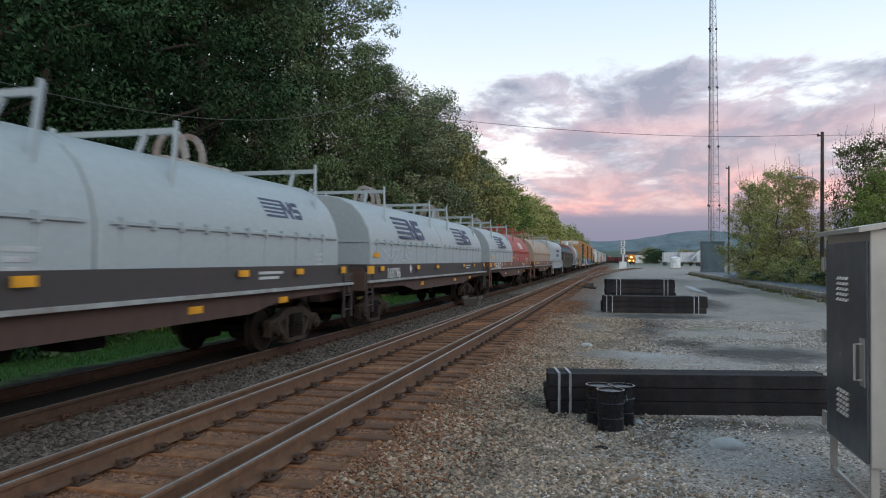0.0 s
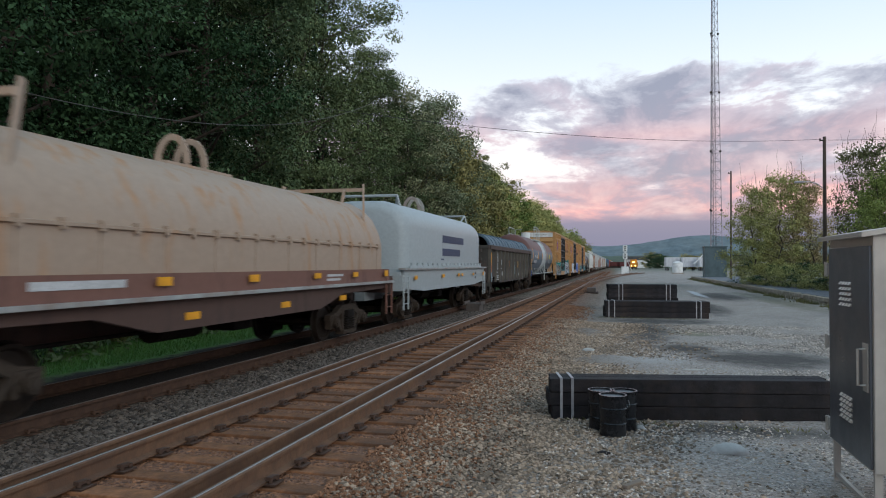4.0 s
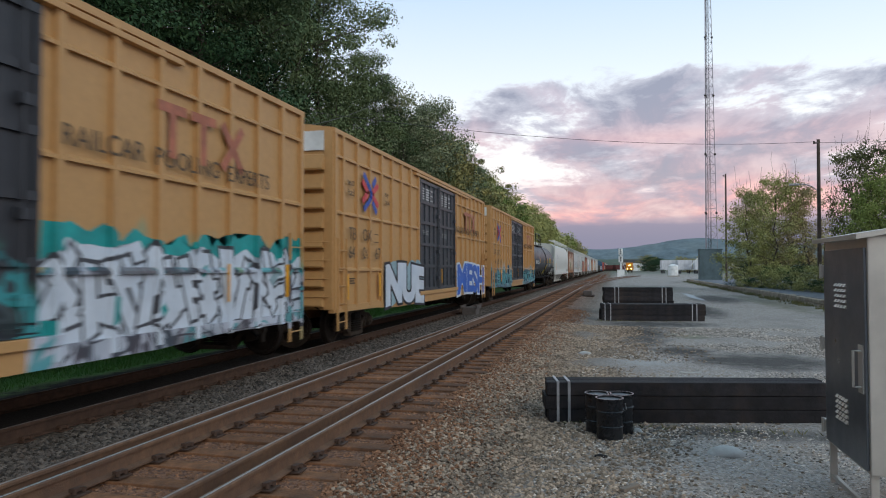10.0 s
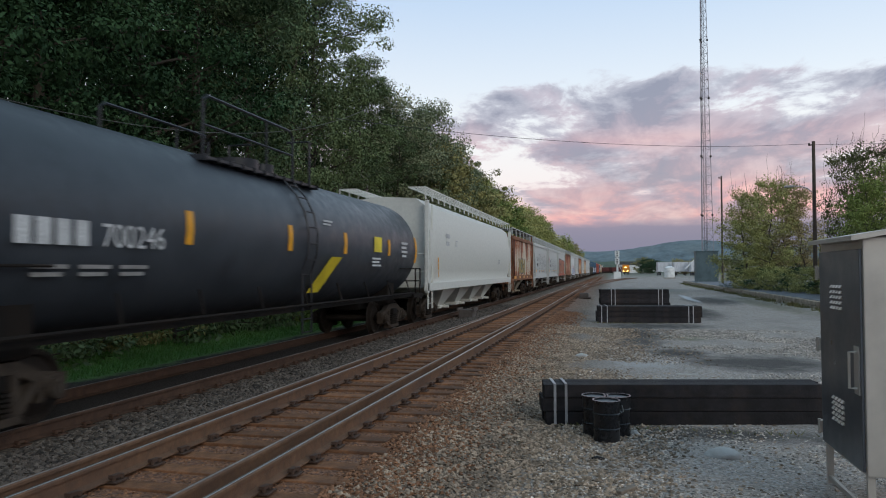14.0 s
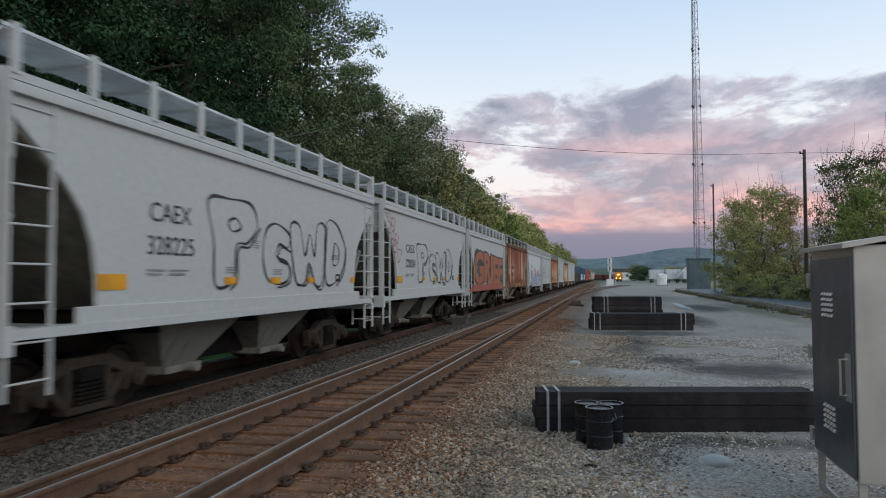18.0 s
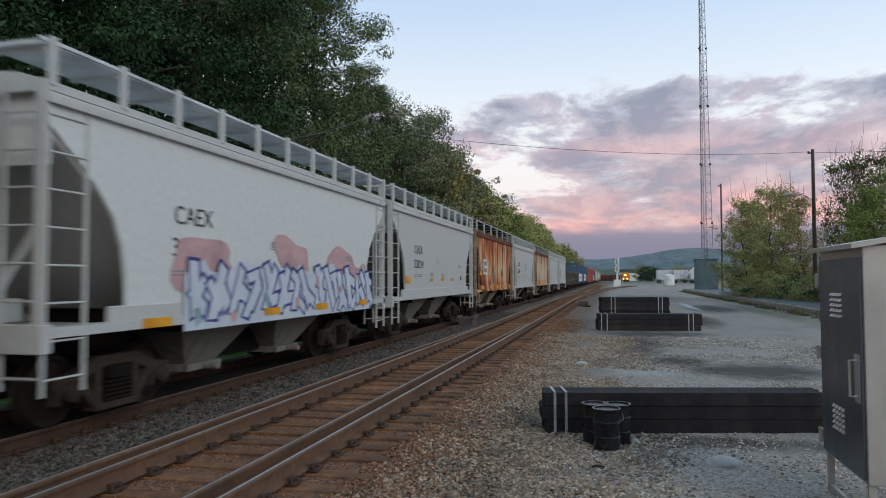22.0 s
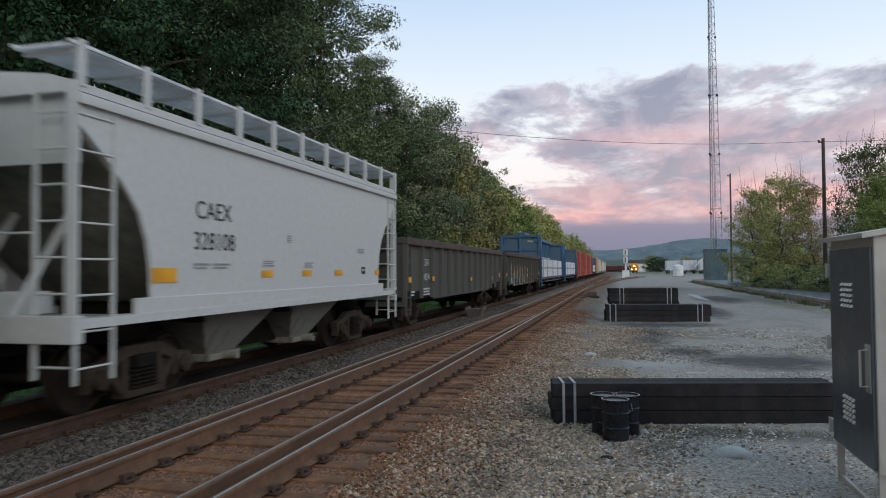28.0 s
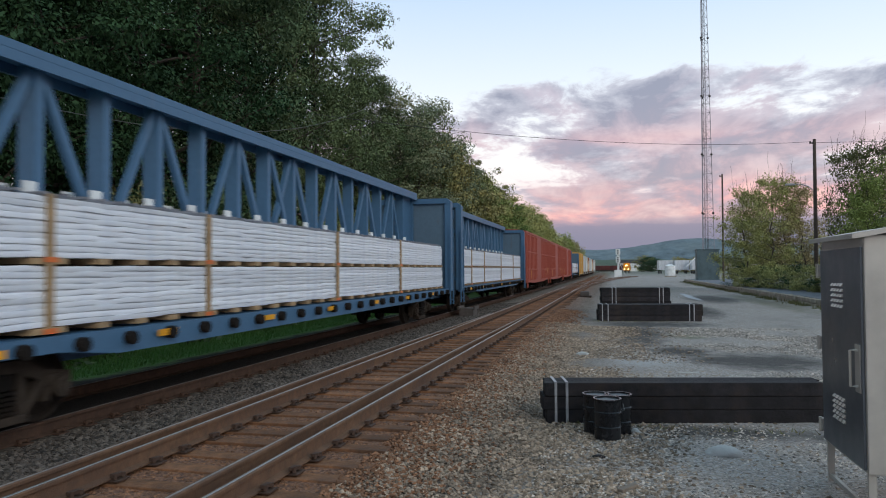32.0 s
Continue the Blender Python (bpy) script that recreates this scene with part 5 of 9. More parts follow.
        for row in range(2):
            for k in range(7):
                y0 = -half + 0.75 + 2.08 * k

                def cover(bm):
                    # a thin arched shell with raised bands, a little dented
                    prism_y(bm, arc(0, 0, 0.72, 0, 180, 18, 0.80) + arc(0, 0, 0.63, 180, 0, 18, 0.71), 0, 2.04)
                    for y in (0.04, 0.97, 1.90):
                        prism_y(bm, arc(0, 0, 0.745, 0, 180, 18, 0.825) + arc(0, 0, 0.70, 180, 0, 18, 0.78), y, y + 0.10)
                part("load_cover", shared("arched_shell", cover, True), TARP, car, "arched blue-grey weathered shell", Matrix.Translation((-0.74 + 1.46 * row, y0 + 0.12 * row, top - 0.16 + 0.015 * (k % 3))) @ Matrix.Rotation(0.012 * (k % 3 - 1), 4, "Z"))
                if row:
                    bm = bmesh.new()
                    box(bm, 1.20, 1.29, y0 + 0.95, y0 + 1.07, top + 0.24, top + 0.33, 0.02)
                    part("tie_patch", bm, WHITE_PAINT, car, "white tie-down patch")
    return car


# tank car
def tank_car(u0, u1, shell, label, radius=1.50, zc=2.50, band=None, belly=None, railing=True):
    car, half = car_base("tank_car", label, u0, u1, (u1 - u0) / 2 - 1.92)
    hl = half - 0.35

    def ring(r):
        return [(r * cos(2 * pi * k / 40), zc + r * sin(2 * pi * k / 40)) for k in range(40)]
    bm = bmesh.new()
    rows_y(bm, [(-hl, ring(radius * 0.25)), (-hl + 0.04, ring(radius * 0.55)), (-hl + 0.14, ring(radius * 0.80)), (-hl + 0.32, ring(radius * 0.95)), (-hl + 0.55, ring(radius)), (hl - 0.55, ring(radius)), (hl - 0.32, ring(radius * 0.95)), (hl - 0.14, ring(radius * 0.80)), (hl - 0.04, ring(radius * 0.55)), (hl, ring(radius * 0.25))])
    part("tank_shell", bake("tank_shell", bm, True), shell, car)
    if band:
        bm = bmesh.new()
        rows_y(bm, [(-0.75, ring(radius + 0.008)), (1.90, ring(radius + 0.008))])
        part("band", bake("band", bm, True), band, car, "white painted middle band")
    bm = bmesh.new()
    for sx in (-1, 1):
        box(bm, sx * 1.30, sx * 1.42, -half + 0.1, half - 0.1, 1.02, 1.12)
        for sy in (-1, 1):
            bars(bm, [(sx * 1.45, sy * (half - 0.2), 0.45), (sx * 1.45, sy * (half - 0.2), 1.9)], 0.025)
            bars(bm, [(sx * 1.45, sy * (half - 0.75), 0.45), (sx * 1.45, sy * (half - 0.75), 1.9)], 0.025)
            bars(bm, [(sx * 1.45, sy * (half - 0.2), 1.9), (sx * 1.45, sy * (half - 2.4), 1.9)], 0.02)
    for sy in (-1, 1):
        box(bm, -1.5, 1.5, sy * (half - 1.1), sy * half, 0.98, 1.10)
        box(bm, -1.1, 1.1, sy * (half - 2.5), sy * (half - 1.9), 0.85, 1.60, 0.04)
        box(bm, -0.35, 0.35, sy * (half - 3.0), sy * half, 0.70, 1.0)
        rod(bm, (-1.4, sy * (half - 0.15), 1.5), (1.4, sy * (half - 0.15), 1.5), 0.02, 6)
    part("underframe", bm, GRIME_SHADE, car)
    for sx in (-1, 1):
        bm = bmesh.new()
        bars(bm, [(sx * 1.52, -half + 1.2, 1.14), (sx * 1.52, half - 1.2, 1.14)], 0.030)
        for i in range(9):
            y = -half + 1.6 + (2 * half - 3.2) * i / 8
            bars(bm, [(sx * 1.52, y, 1.14), (sx * 1.36, y + 0.10, 1.55)], 0.022)
        part("side_rail", bm, PALE_RAIL if railing else GRIME_SHADE, car, "low safety rail along the tank")
    zt = zc + radius
    bm = bmesh.new()
    if railing:
        rod(bm, (0, 0.1, zt - 0.1), (0, 0.1, zt + 0.42), 0.36, 20)
        rod(bm, (0, 0.1, zt + 0.42), (0, 0.1, zt + 0.46), 0.38, 20)
    else:
        rod(bm, (0, -0.2, zt - 0.1), (0, -0.2, zt + 0.16), 0.45, 20)
        rod(bm, (0, 0.9, zt - 0.1), (0, 0.9, zt + 0.22), 0.25, 16)
    part("dome", bake("dome", bm, True), WHITE_PAINT if railing else BLACK_PAINT, car, "manway dome")
    rail_mat = PALE_RAIL if railing else BLACK_PAINT
    y0, y1 = (-2.4, 1.2) if railing else (-3.0, 1.2)
    for sx in (-1, 1):
        bm = bmesh.new()
        pts = [(sx * 1.0, y0, zt - 0.25), (sx * 1.0, y0, zt + 0.72), (sx * 1.0, y0 + 0.12, zt + 0.80), (sx * 1.0, y1 - 1.0, zt + 0.80), (sx * 1.0, y1 - 0.85, zt + 0.70), (sx * 1.0, y1 - 0.85, zt - 0.25)]
        bars(bm, pts, 0.028)
        bars(bm, [(sx * 1.0, y0, zt + 0.30), (sx * 1.0, y1 - 0.85, zt + 0.30)], 0.022)
        bars(bm, [(sx * 1.0, y1, zt - 0.25), (sx * 1.0, y1, zt + 0.75), (sx * 0.45, y1, zt + 0.75)], 0.028)
        bars(bm, [(sx * 1.0, y1 - 2.0, zt - 0.25), (sx * 1.0, y1 - 2.0, zt + 0.80)], 0.024)
        part("handrail", bm, rail_mat, car, "tubular handrail")
        bm = bmesh.new()
        box(bm, sx * 0.45, sx * 1.05, y0, y1 + 0.3, zt - 0.27, zt - 0.22)
        for k in range(12):
            yy = y0 + (y1 + 0.3 - y0) * k / 11
            box(bm, sx * 0.42, sx * 1.08, yy - 0.015, yy + 0.015, zt - 0.30, zt - 0.20)
        part("platform", bm, rail_mat, car, "top walkway")
        ly = 0.95 if railing else 0.1
        bm = bmesh.new()
        for dy in (-0.22, 0.22):
            arcpts = [((radius + 0.10) * cos(radians(q)) * sx, ly + dy, zc + (radius + 0.10) * sin(radians(q))) for q in (50, 35, 20, 5, -10, -25)]
            bars(bm, arcpts + [(sx * 1.45, ly + dy, 1.1), (sx * 1.45, ly + dy, 0.55)], 0.022)
        for q in (45, 33, 21, 9, -3, -15, -27):
            p0 = ((radius + 0.10) * cos(radians(q)) * sx, zc + (radius + 0.10) * sin(radians(q)))
            rod(bm, (p0[0], ly - 0.22, p0[1]), (p0[0], ly + 0.22, p0[1]), 0.016, 6)
        for z in (1.15, 0.85, 0.58):
            rod(bm, (sx * 1.45, ly - 0.22, z), (sx * 1.45, ly + 0.22, z), 0.016, 6)
        part("ladder", bm, rail_mat, car, "side ladder bent to the shell")
    if railing:
        letter(car, "GATX 18349", 0.36, -6.1, 2.30, INK_GREY, radius + 0.012)
        print_bars(car, -6.2, 2.12, 1.6, 0.05, 2, INK_GREY, radius - 0.03)
    else:
        for k in range(4):
            print_bars(car, -7.25 + 0.29 * k, 2.44, 0.21, 0.30, 1, INK_GREY, radius + 0.008)
        letter(car, "700246", 0.42, -5.95, 2.14, INK_GREY, radius + 0.006)
        for k in range(3):
            print_bars(car, -6.9 + 0.72 * k, 1.92, 0.55, 0.05, 2, INK_DIM, radius - 0.115)
        print_bars(car, 0.9, 2.95, 0.5, 0.04, 2, INK_GREY, radius - 0.03)
    print_bars(car, 4.0, zc - 0.3, 0.7, 0.05, 3, INK_GREY, radius + 0.002)
    print_bars(car, 6.6, zc + 0.2, 0.6, 0.07, 4, INK_GREY, radius + 0.012)
    marks = ((-7.1, 0.95), (-3.8, 0.55), (-0.9, 0.5), (2.9, 0.5), (5.5, 0.45), (8.0, 0.6)) if railing else ((-4.1, 0.5), (-0.75, 0.5), (2.15, 0.5), (5.45, 0.45), (8.2, 0.8))
    for y, h in marks:
        def strip(bm, h=h):
            n = 6
            o = []
            for k in range(n + 1):
                q = -h / 2 / radius + h / radius * k / n
                o.append(((radius + 0.012) * cos(q), (radius + 0.012) * sin(q)))
            prism_y(bm, o + [(x * 0.99, z * 0.99) for x, z in reversed(o)], -0.085, 0.085)
        part("reflector", shared("tank_strip_%.2f" % h, strip), YELLOW_TAPE, car, "yellow reflective strip", Matrix.Translation((0, y, zc)))
    if not railing:
        bm = bmesh.new()
        box(bm, 0, 0.006, -0.30, 0.30, -0.20, 0.20)
        part("placard", bm, PLACARD, car, "yellow placard", Matrix.Translation((radius + 0.010, 4.45, zc + 0.05)))
        bm = bmesh.new()
        o = [(-0.55, -0.45), (0.05, -0.45), (0.45, 0.45), (-0.15, 0.45)]
        prism_x(bm, o, 0.0, 0.006)
        part("panel", bm, PLACARD, car, "slanted yellow panel", Matrix.Translation((radius * cos(radians(-29)) + 0.02, 1.35, zc + radius * sin(radians(-29)))) @ Matrix.Rotation(radians(29), 4, "Y"))
    else:
        bm = bmesh.new()
        box(bm, 0, 0.006, -0.28, 0.28, -0.20, 0.20)
        part("placard", bm, PLACARD, car, "yellow and black placard", Matrix.Translation((radius + 0.010, 4.6, zc + 0.0)))
    return car


# coil steel car: a low car with arched hoods
def stripe_emblem(parent, y, z, size, material, lean=0.0, x=1.0):
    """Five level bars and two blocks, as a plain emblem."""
    at = Matrix.Translation((x, y, z)) @ Matrix.Rotation(lean, 4, "Y")
    bm = bmesh.new()
    for k in range(5):
        box(bm, 0, 0.006, 0.06 * k * size * 0.25, 1.0 * size, -0.105 * k * size, (-0.105 * k + 0.055) * size)
    part("emblem_bars", bm, material, parent, "", at)
    bm = bmesh.new()
    b0, t0 = -0.42 * size, 0.055 * size
    beam(bm, (0, 1.06 * size, b0), (0, 1.06 * size, t0), 0.006, 0.13 * size)
    beam(bm, (0, 1.10 * size, t0 - 0.05 * size), (0, 1.36 * size, b0 + 0.05 * size), 0.006, 0.13 * size)
    beam(bm, (0, 1.40 * size, b0), (0, 1.40 * size, t0), 0.006, 0.13 * size)
    beam(bm, (0, 1.52 * size, t0 - 0.06 * size), (0, 1.90 * size, t0 - 0.06 * size), 0.006, 0.11 * size)
    beam(bm, (0, 1.52 * size, (b0 + t0) / 2), (0, 1.90 * size, (b0 + t0) / 2), 0.006, 0.11 * size)
    beam(bm, (0, 1.52 * size, b0 + 0.06 * size), (0, 1.90 * size, b0 + 0.06 * size), 0.006, 0.11 * size)
    beam(bm, (0, 1.53 * size, t0 - 0.06 * size), (0, 1.53 * size, (b0 + t0) / 2), 0.006, 0.11 * size)
    beam(bm, (0, 1.89 * size, b0 + 0.06 * size), (0, 1.89 * size, (b0 + t0) / 2), 0.006, 0.11 * size)
    part("emblem_blocks", bm, material, parent, "", at)


def coil_car(u0, u1, hoods, label, frame_mat=None, deep=False, sill=None, flange=None, number="", mark=1.45, ledge=1.35):
    car, half = car_base("coil_car", label, u0, u1, (u1 - u0) / 2 - 2.0)
    fm = frame_mat or COIL_FRAME
    sm = sill or fm
    base = 1.69
    crown = 1.10 if not deep else 1.05
    for sx in (-1, 1):
        bm = bmesh.new()
        if deep:
            prism_x(bm, [(-half + 0.25, 1.66), (half - 0.25, 1.66), (half - 0.25, 1.10), (half - 2.4, 0.98), (-half + 2.4, 0.98), (-half + 0.25, 1.10)], sx * 1.46, sx * 1.54)
        else:
            box(bm, sx * 1.46, sx * 1.54, -half + 0.25, half - 0.25, ledge + 0.03, base)
        part("side_sill", bm, sm, car)
        bm = bmesh.new()
        z = ledge if not deep else 1.68
        box(bm, sx * 1.40, sx * 1.63, -half + 0.1, half - 0.1, z - 0.03, z + 0.03, 0.008)
        part("walkway_flange", bm, flange or FLANGE, car)
        if not deep:
            bm = bmesh.new()
            prism_x(bm, [(-half + 0.3, ledge - 0.03), (half - 0.3, ledge - 0.03), (half - 0.3, ledge - 0.16), (half - 3.4, ledge - 0.20), (half - 4.6, 0.88), (-half + 4.6, 0.88), (-half + 3.4, ledge - 0.20), (-half + 0.3, ledge - 0.16)], sx * 1.40, sx * 1.50)
            part("lower_sill", bm, fm, car)
    bm = bmesh.new()
    box(bm, -1.45, 1.45, -half + 0.1, half - 0.1, 1.40, 1.60)
    box(bm, -0.4, 0.4, -half, half, 0.75, 1.40)
    for sy in (-1, 1):
        box(bm, -1.55, 1.55, sy * (half - 0.25), sy * half, 1.05, 1.50)
    part("frame", bm, fm, car)
    bm = bmesh.new()
    rod(bm, (0.55, -1.6, 0.85), (0.55, -0.5, 0.85), 0.26, 16)
    box(bm, 0.3, 0.9, 0.3, 0.9, 0.62, 1.05, 0.05)
    rod(bm, (0.7, -4.2, 0.8), (0.7, 3.8, 0.8), 0.03, 6)
    part("brake_gear", bm, GRIME_SHADE, car)
    for sy in (-1, 1):
        for sx in (-1, 1):
            bm = bmesh.new()
            ladder(bm, sx * 1.56, sy * (half - 0.55), sy * (half - 0.1), 0.5, 1.45, 0.32)
            part("end_step", bm, sm, car)
        bm = bmesh.new()
        box(bm, -1.5, 1.5, sy * (half - 0.30), sy * (half - 0.42), 1.44, 1.69)
        part("end_plate", bm, END_BROWN if sm is SILL_BROWN else sm, car)
    n = len(hoods)
    span = (2 * half - 1.3) / n
    shoulder = 2.28 if not deep else 2.95
    peak = shoulder + (1.20 if not deep else 0.80)
    for k, colour in enumerate(hoods):
        y0 = -half + 0.65 + k * span
        y1 = y0 + span - 0.05
        bm = bmesh.new()
        if deep:
            top = arc(0.42, shoulder, 1.06, 0, 90, 9, 0.80) + [(-x, z) for x, z in reversed(arc(0.42, shoulder, 1.06, 0, 90, 9, 0.80))]
        else:
            top = [(1.48, shoulder), (1.40, 2.62), (1.22, 2.97), (0.95, 3.24), (0.60, 3.42), (0.25, 3.48)]
            top += [(-x, z) for x, z in reversed(top)]
        ring = [(1.48, base)] + top + [(-1.48, base)]

        def shrink(a, b):
            return [(x * a, base + (z - base) * b) for x, z in ring]
        e = 0.42
        if not deep:
            rows_y(bm, [(y0, shrink(0.985, 0.985)), (y0 + 0.03, ring), (y1 - 0.03, ring), (y1, shrink(0.985, 0.985))])
        else:
            rows_y(bm, [(y0, shrink(0.80, 0.84)), (y0 + e * 0.12, shrink(0.88, 0.91)), (y0 + e * 0.4, shrink(0.95, 0.965)), (y0 + e, ring), (y1 - e, ring), (y1 - e * 0.4, shrink(0.95, 0.965)), (y1 - e * 0.12, shrink(0.88, 0.91)), (y1, shrink(0.80, 0.84))])
        h = part("hood", bake("hood", bm, True), colour, car, "arched steel hood")
        bm = bmesh.new()
        prism_y(bm, [(1.475, shoulder - 0.05), (1.52, shoulder - 0.03), (1.52, shoulder + 0.01), (1.475, shoulder + 0.02)] if not deep else [(1.47, base + 0.02), (1.53, base + 0.02), (1.53, base + 0.09), (1.47, base + 0.09)], y0 + 0.2, y1 - 0.2)
        i = 0
        while y0 + 0.4 + 0.62 * i < y1 - 0.3:
            y = y0 + 0.4 + 0.62 * i
            zz = shoulder if not deep else base + 0.12
            box(bm, 1.475, 1.54, y - 0.04, y + 0.04, zz - 0.07, zz + 0.06)
            if not deep and i % 2 == 0:
                box(bm, 1.478, 1.49, y - 0.012, y + 0.012, base, shoulder)
            i += 1
        if not deep:
            for ye in (y0 - 0.012, y1 + 0.012):
                box(bm, -1.40, 1.40, ye - 0.015, ye + 0.015, 2.25, 2.28)
        part("seam_strip", bm, colour, h)
        for y, sgn in ((y0 + (1.75 if not deep else 0.85), 1), (y1 - 0.75, -1)):
            bm = bmesh.new()
            if deep:
                bars(bm, [(1.0, y, 3.55), (0.9, y, 3.95), (-0.9, y, 3.95), (-1.0, y, 3.55)], 0.045)
                bars(bm, [(0.9, y, 3.95), (0.75, y + 0.35 * sgn, 3.60)], 0.04)
            else:
                for sx in (-1, 1):
                    beam(bm, (sx * 1.25, y, 2.78), (sx * 1.12, y + 0.30, 3.88), 0.05, 0.10)
                beam(bm, (1.14, y + 0.26, 3.74), (-1.14, y + 0.26, 3.74), 0.06, 0.09)
                for sx in (-1, 1):
                    beam(bm, (sx * 0.62, y + 0.25, 3.72), (sx * 0.62, y + 0.05, 3.36), 0.06, 0.08)
            part("lifting_frame", bm, colour, h, "upright lifting frame across the hood")
        ym = (y0 + y1) / 2
        bm = bmesh.new()
        zt = peak - 0.02
        box(bm, -0.42, 0.42, ym - 1.0, ym + 1.0, zt - 0.03, zt + 0.05)
        for dy in (-0.26, 0.26):
            pts = [(x, ym + dy, z) for x, z in arc(0, zt + 0.10, 0.30, 0, 180, 8, 0.48)]
            pts = [(pts[0][0], ym + dy, zt)] + pts + [(pts[-1][0], ym + dy, zt)]
            for p0, p1 in zip(pts, pts[1:]):
                beam(bm, p0, p1, 0.05, 0.11)
        part("lifting_eye", bm, RUST_EYE if colour is HOOD_GREY else colour, h, "pair of hoop-shaped lifting eyes")
        ink = WHITE_PAINT if colour is HOOD_RED else INK_BLUE
        if deep:
            print_bars(h, y1 - 7.0, 2.85, 3.4, 0.26, 2, INK_BLUE, 1.486)
            print_bars(h, y1 - 7.2, 2.02, 0.4, 0.05, 1, INK_BLUE, 1.486)
        elif colour is not HOOD_TAN:
            if colour is HOOD_RED:
                stripe_emblem(h, y1 - 4.60, 2.86, 0.85, ink, radians(-27), 1.275)
            else:
                stripe_emblem(h, y0 + 2.35 if mark > 1 else y1 - 3.2, 2.98 if mark > 1 else 2.90, mark, ink, radians(-27), 1.222 if mark > 1 else 1.255)
            print_bars(h, y1 - 1.3, 1.95, 0.45, 0.06, 3, WHITE_PAINT if colour is HOOD_RED else INK_GREY, 1.484)
    zs = 1.58 if not deep else 1.42
    tag_marks(car, [(half - 0.7, zs, 0.26, 0.15), (half - 2.9, zs, 0.30, 0.11), (half - 5.0, zs, 0.32, 0.11), (-half + 1.2, zs, 0.30, 0.12), (-half + 4.6, zs, 0.32, 0.12), (-half + 7.0, zs, 0.32, 0.12)])
    if not deep:
        for y in (half - 3.4, half - 6.2, -half + 5.4):
            tag_marks_at(car, y, 1.06, 0.36, 0.11, 1.502)
        if number:
            letter(car, number, 0.40, -half + 1.75, ledge + 0.05, WHITE_PAINT, 1.546)
            part("lettering", words(number, 0.15), INK_GREY, car, at=Matrix.Translation((-0.55, -half + 0.285, 1.52)) @ Matrix.Rotation(radians(-90), 4, "Z"))
            bm = bmesh.new()
            prism_x(bm, [(-0.10, -0.02), (0.0, 0.13), (0.12, -0.02), (0.0, -0.14)], 0, 0.004)
            part("diamond", bm, WHITE_PAINT, car, "white diamond mark", Matrix.Translation((1.546, -half + 3.95, 1.56)))
            tag_marks_at(car, -half + 1.05, 1.93, 0.50, 0.12, 1.49)
            tag_marks_at(car, -half + 0.45, 1.55, 0.50, 0.20, 1.548)
        else:
            print_bars(car, -half + 2.4, 1.62, 1.5, 0.10, 1, INK_GREY, 1.546)
            tag_marks_at(car, -half + 0.45, 1.55, 0.50, 0.20, 1.548)
        print_bars(car, half - 4.4, 1.60, 0.9, 0.05, 2, INK_GREY, 1.546)
    else:
        print_bars(car, half - 5.6, 1.44, 0.35, 0.08, 1, WHITE_PAINT, 1.546)
        print_bars(car, half - 2.3, 1.50, 0.30, 0.10, 2, BLACK_PAINT, 1.546)
    return car


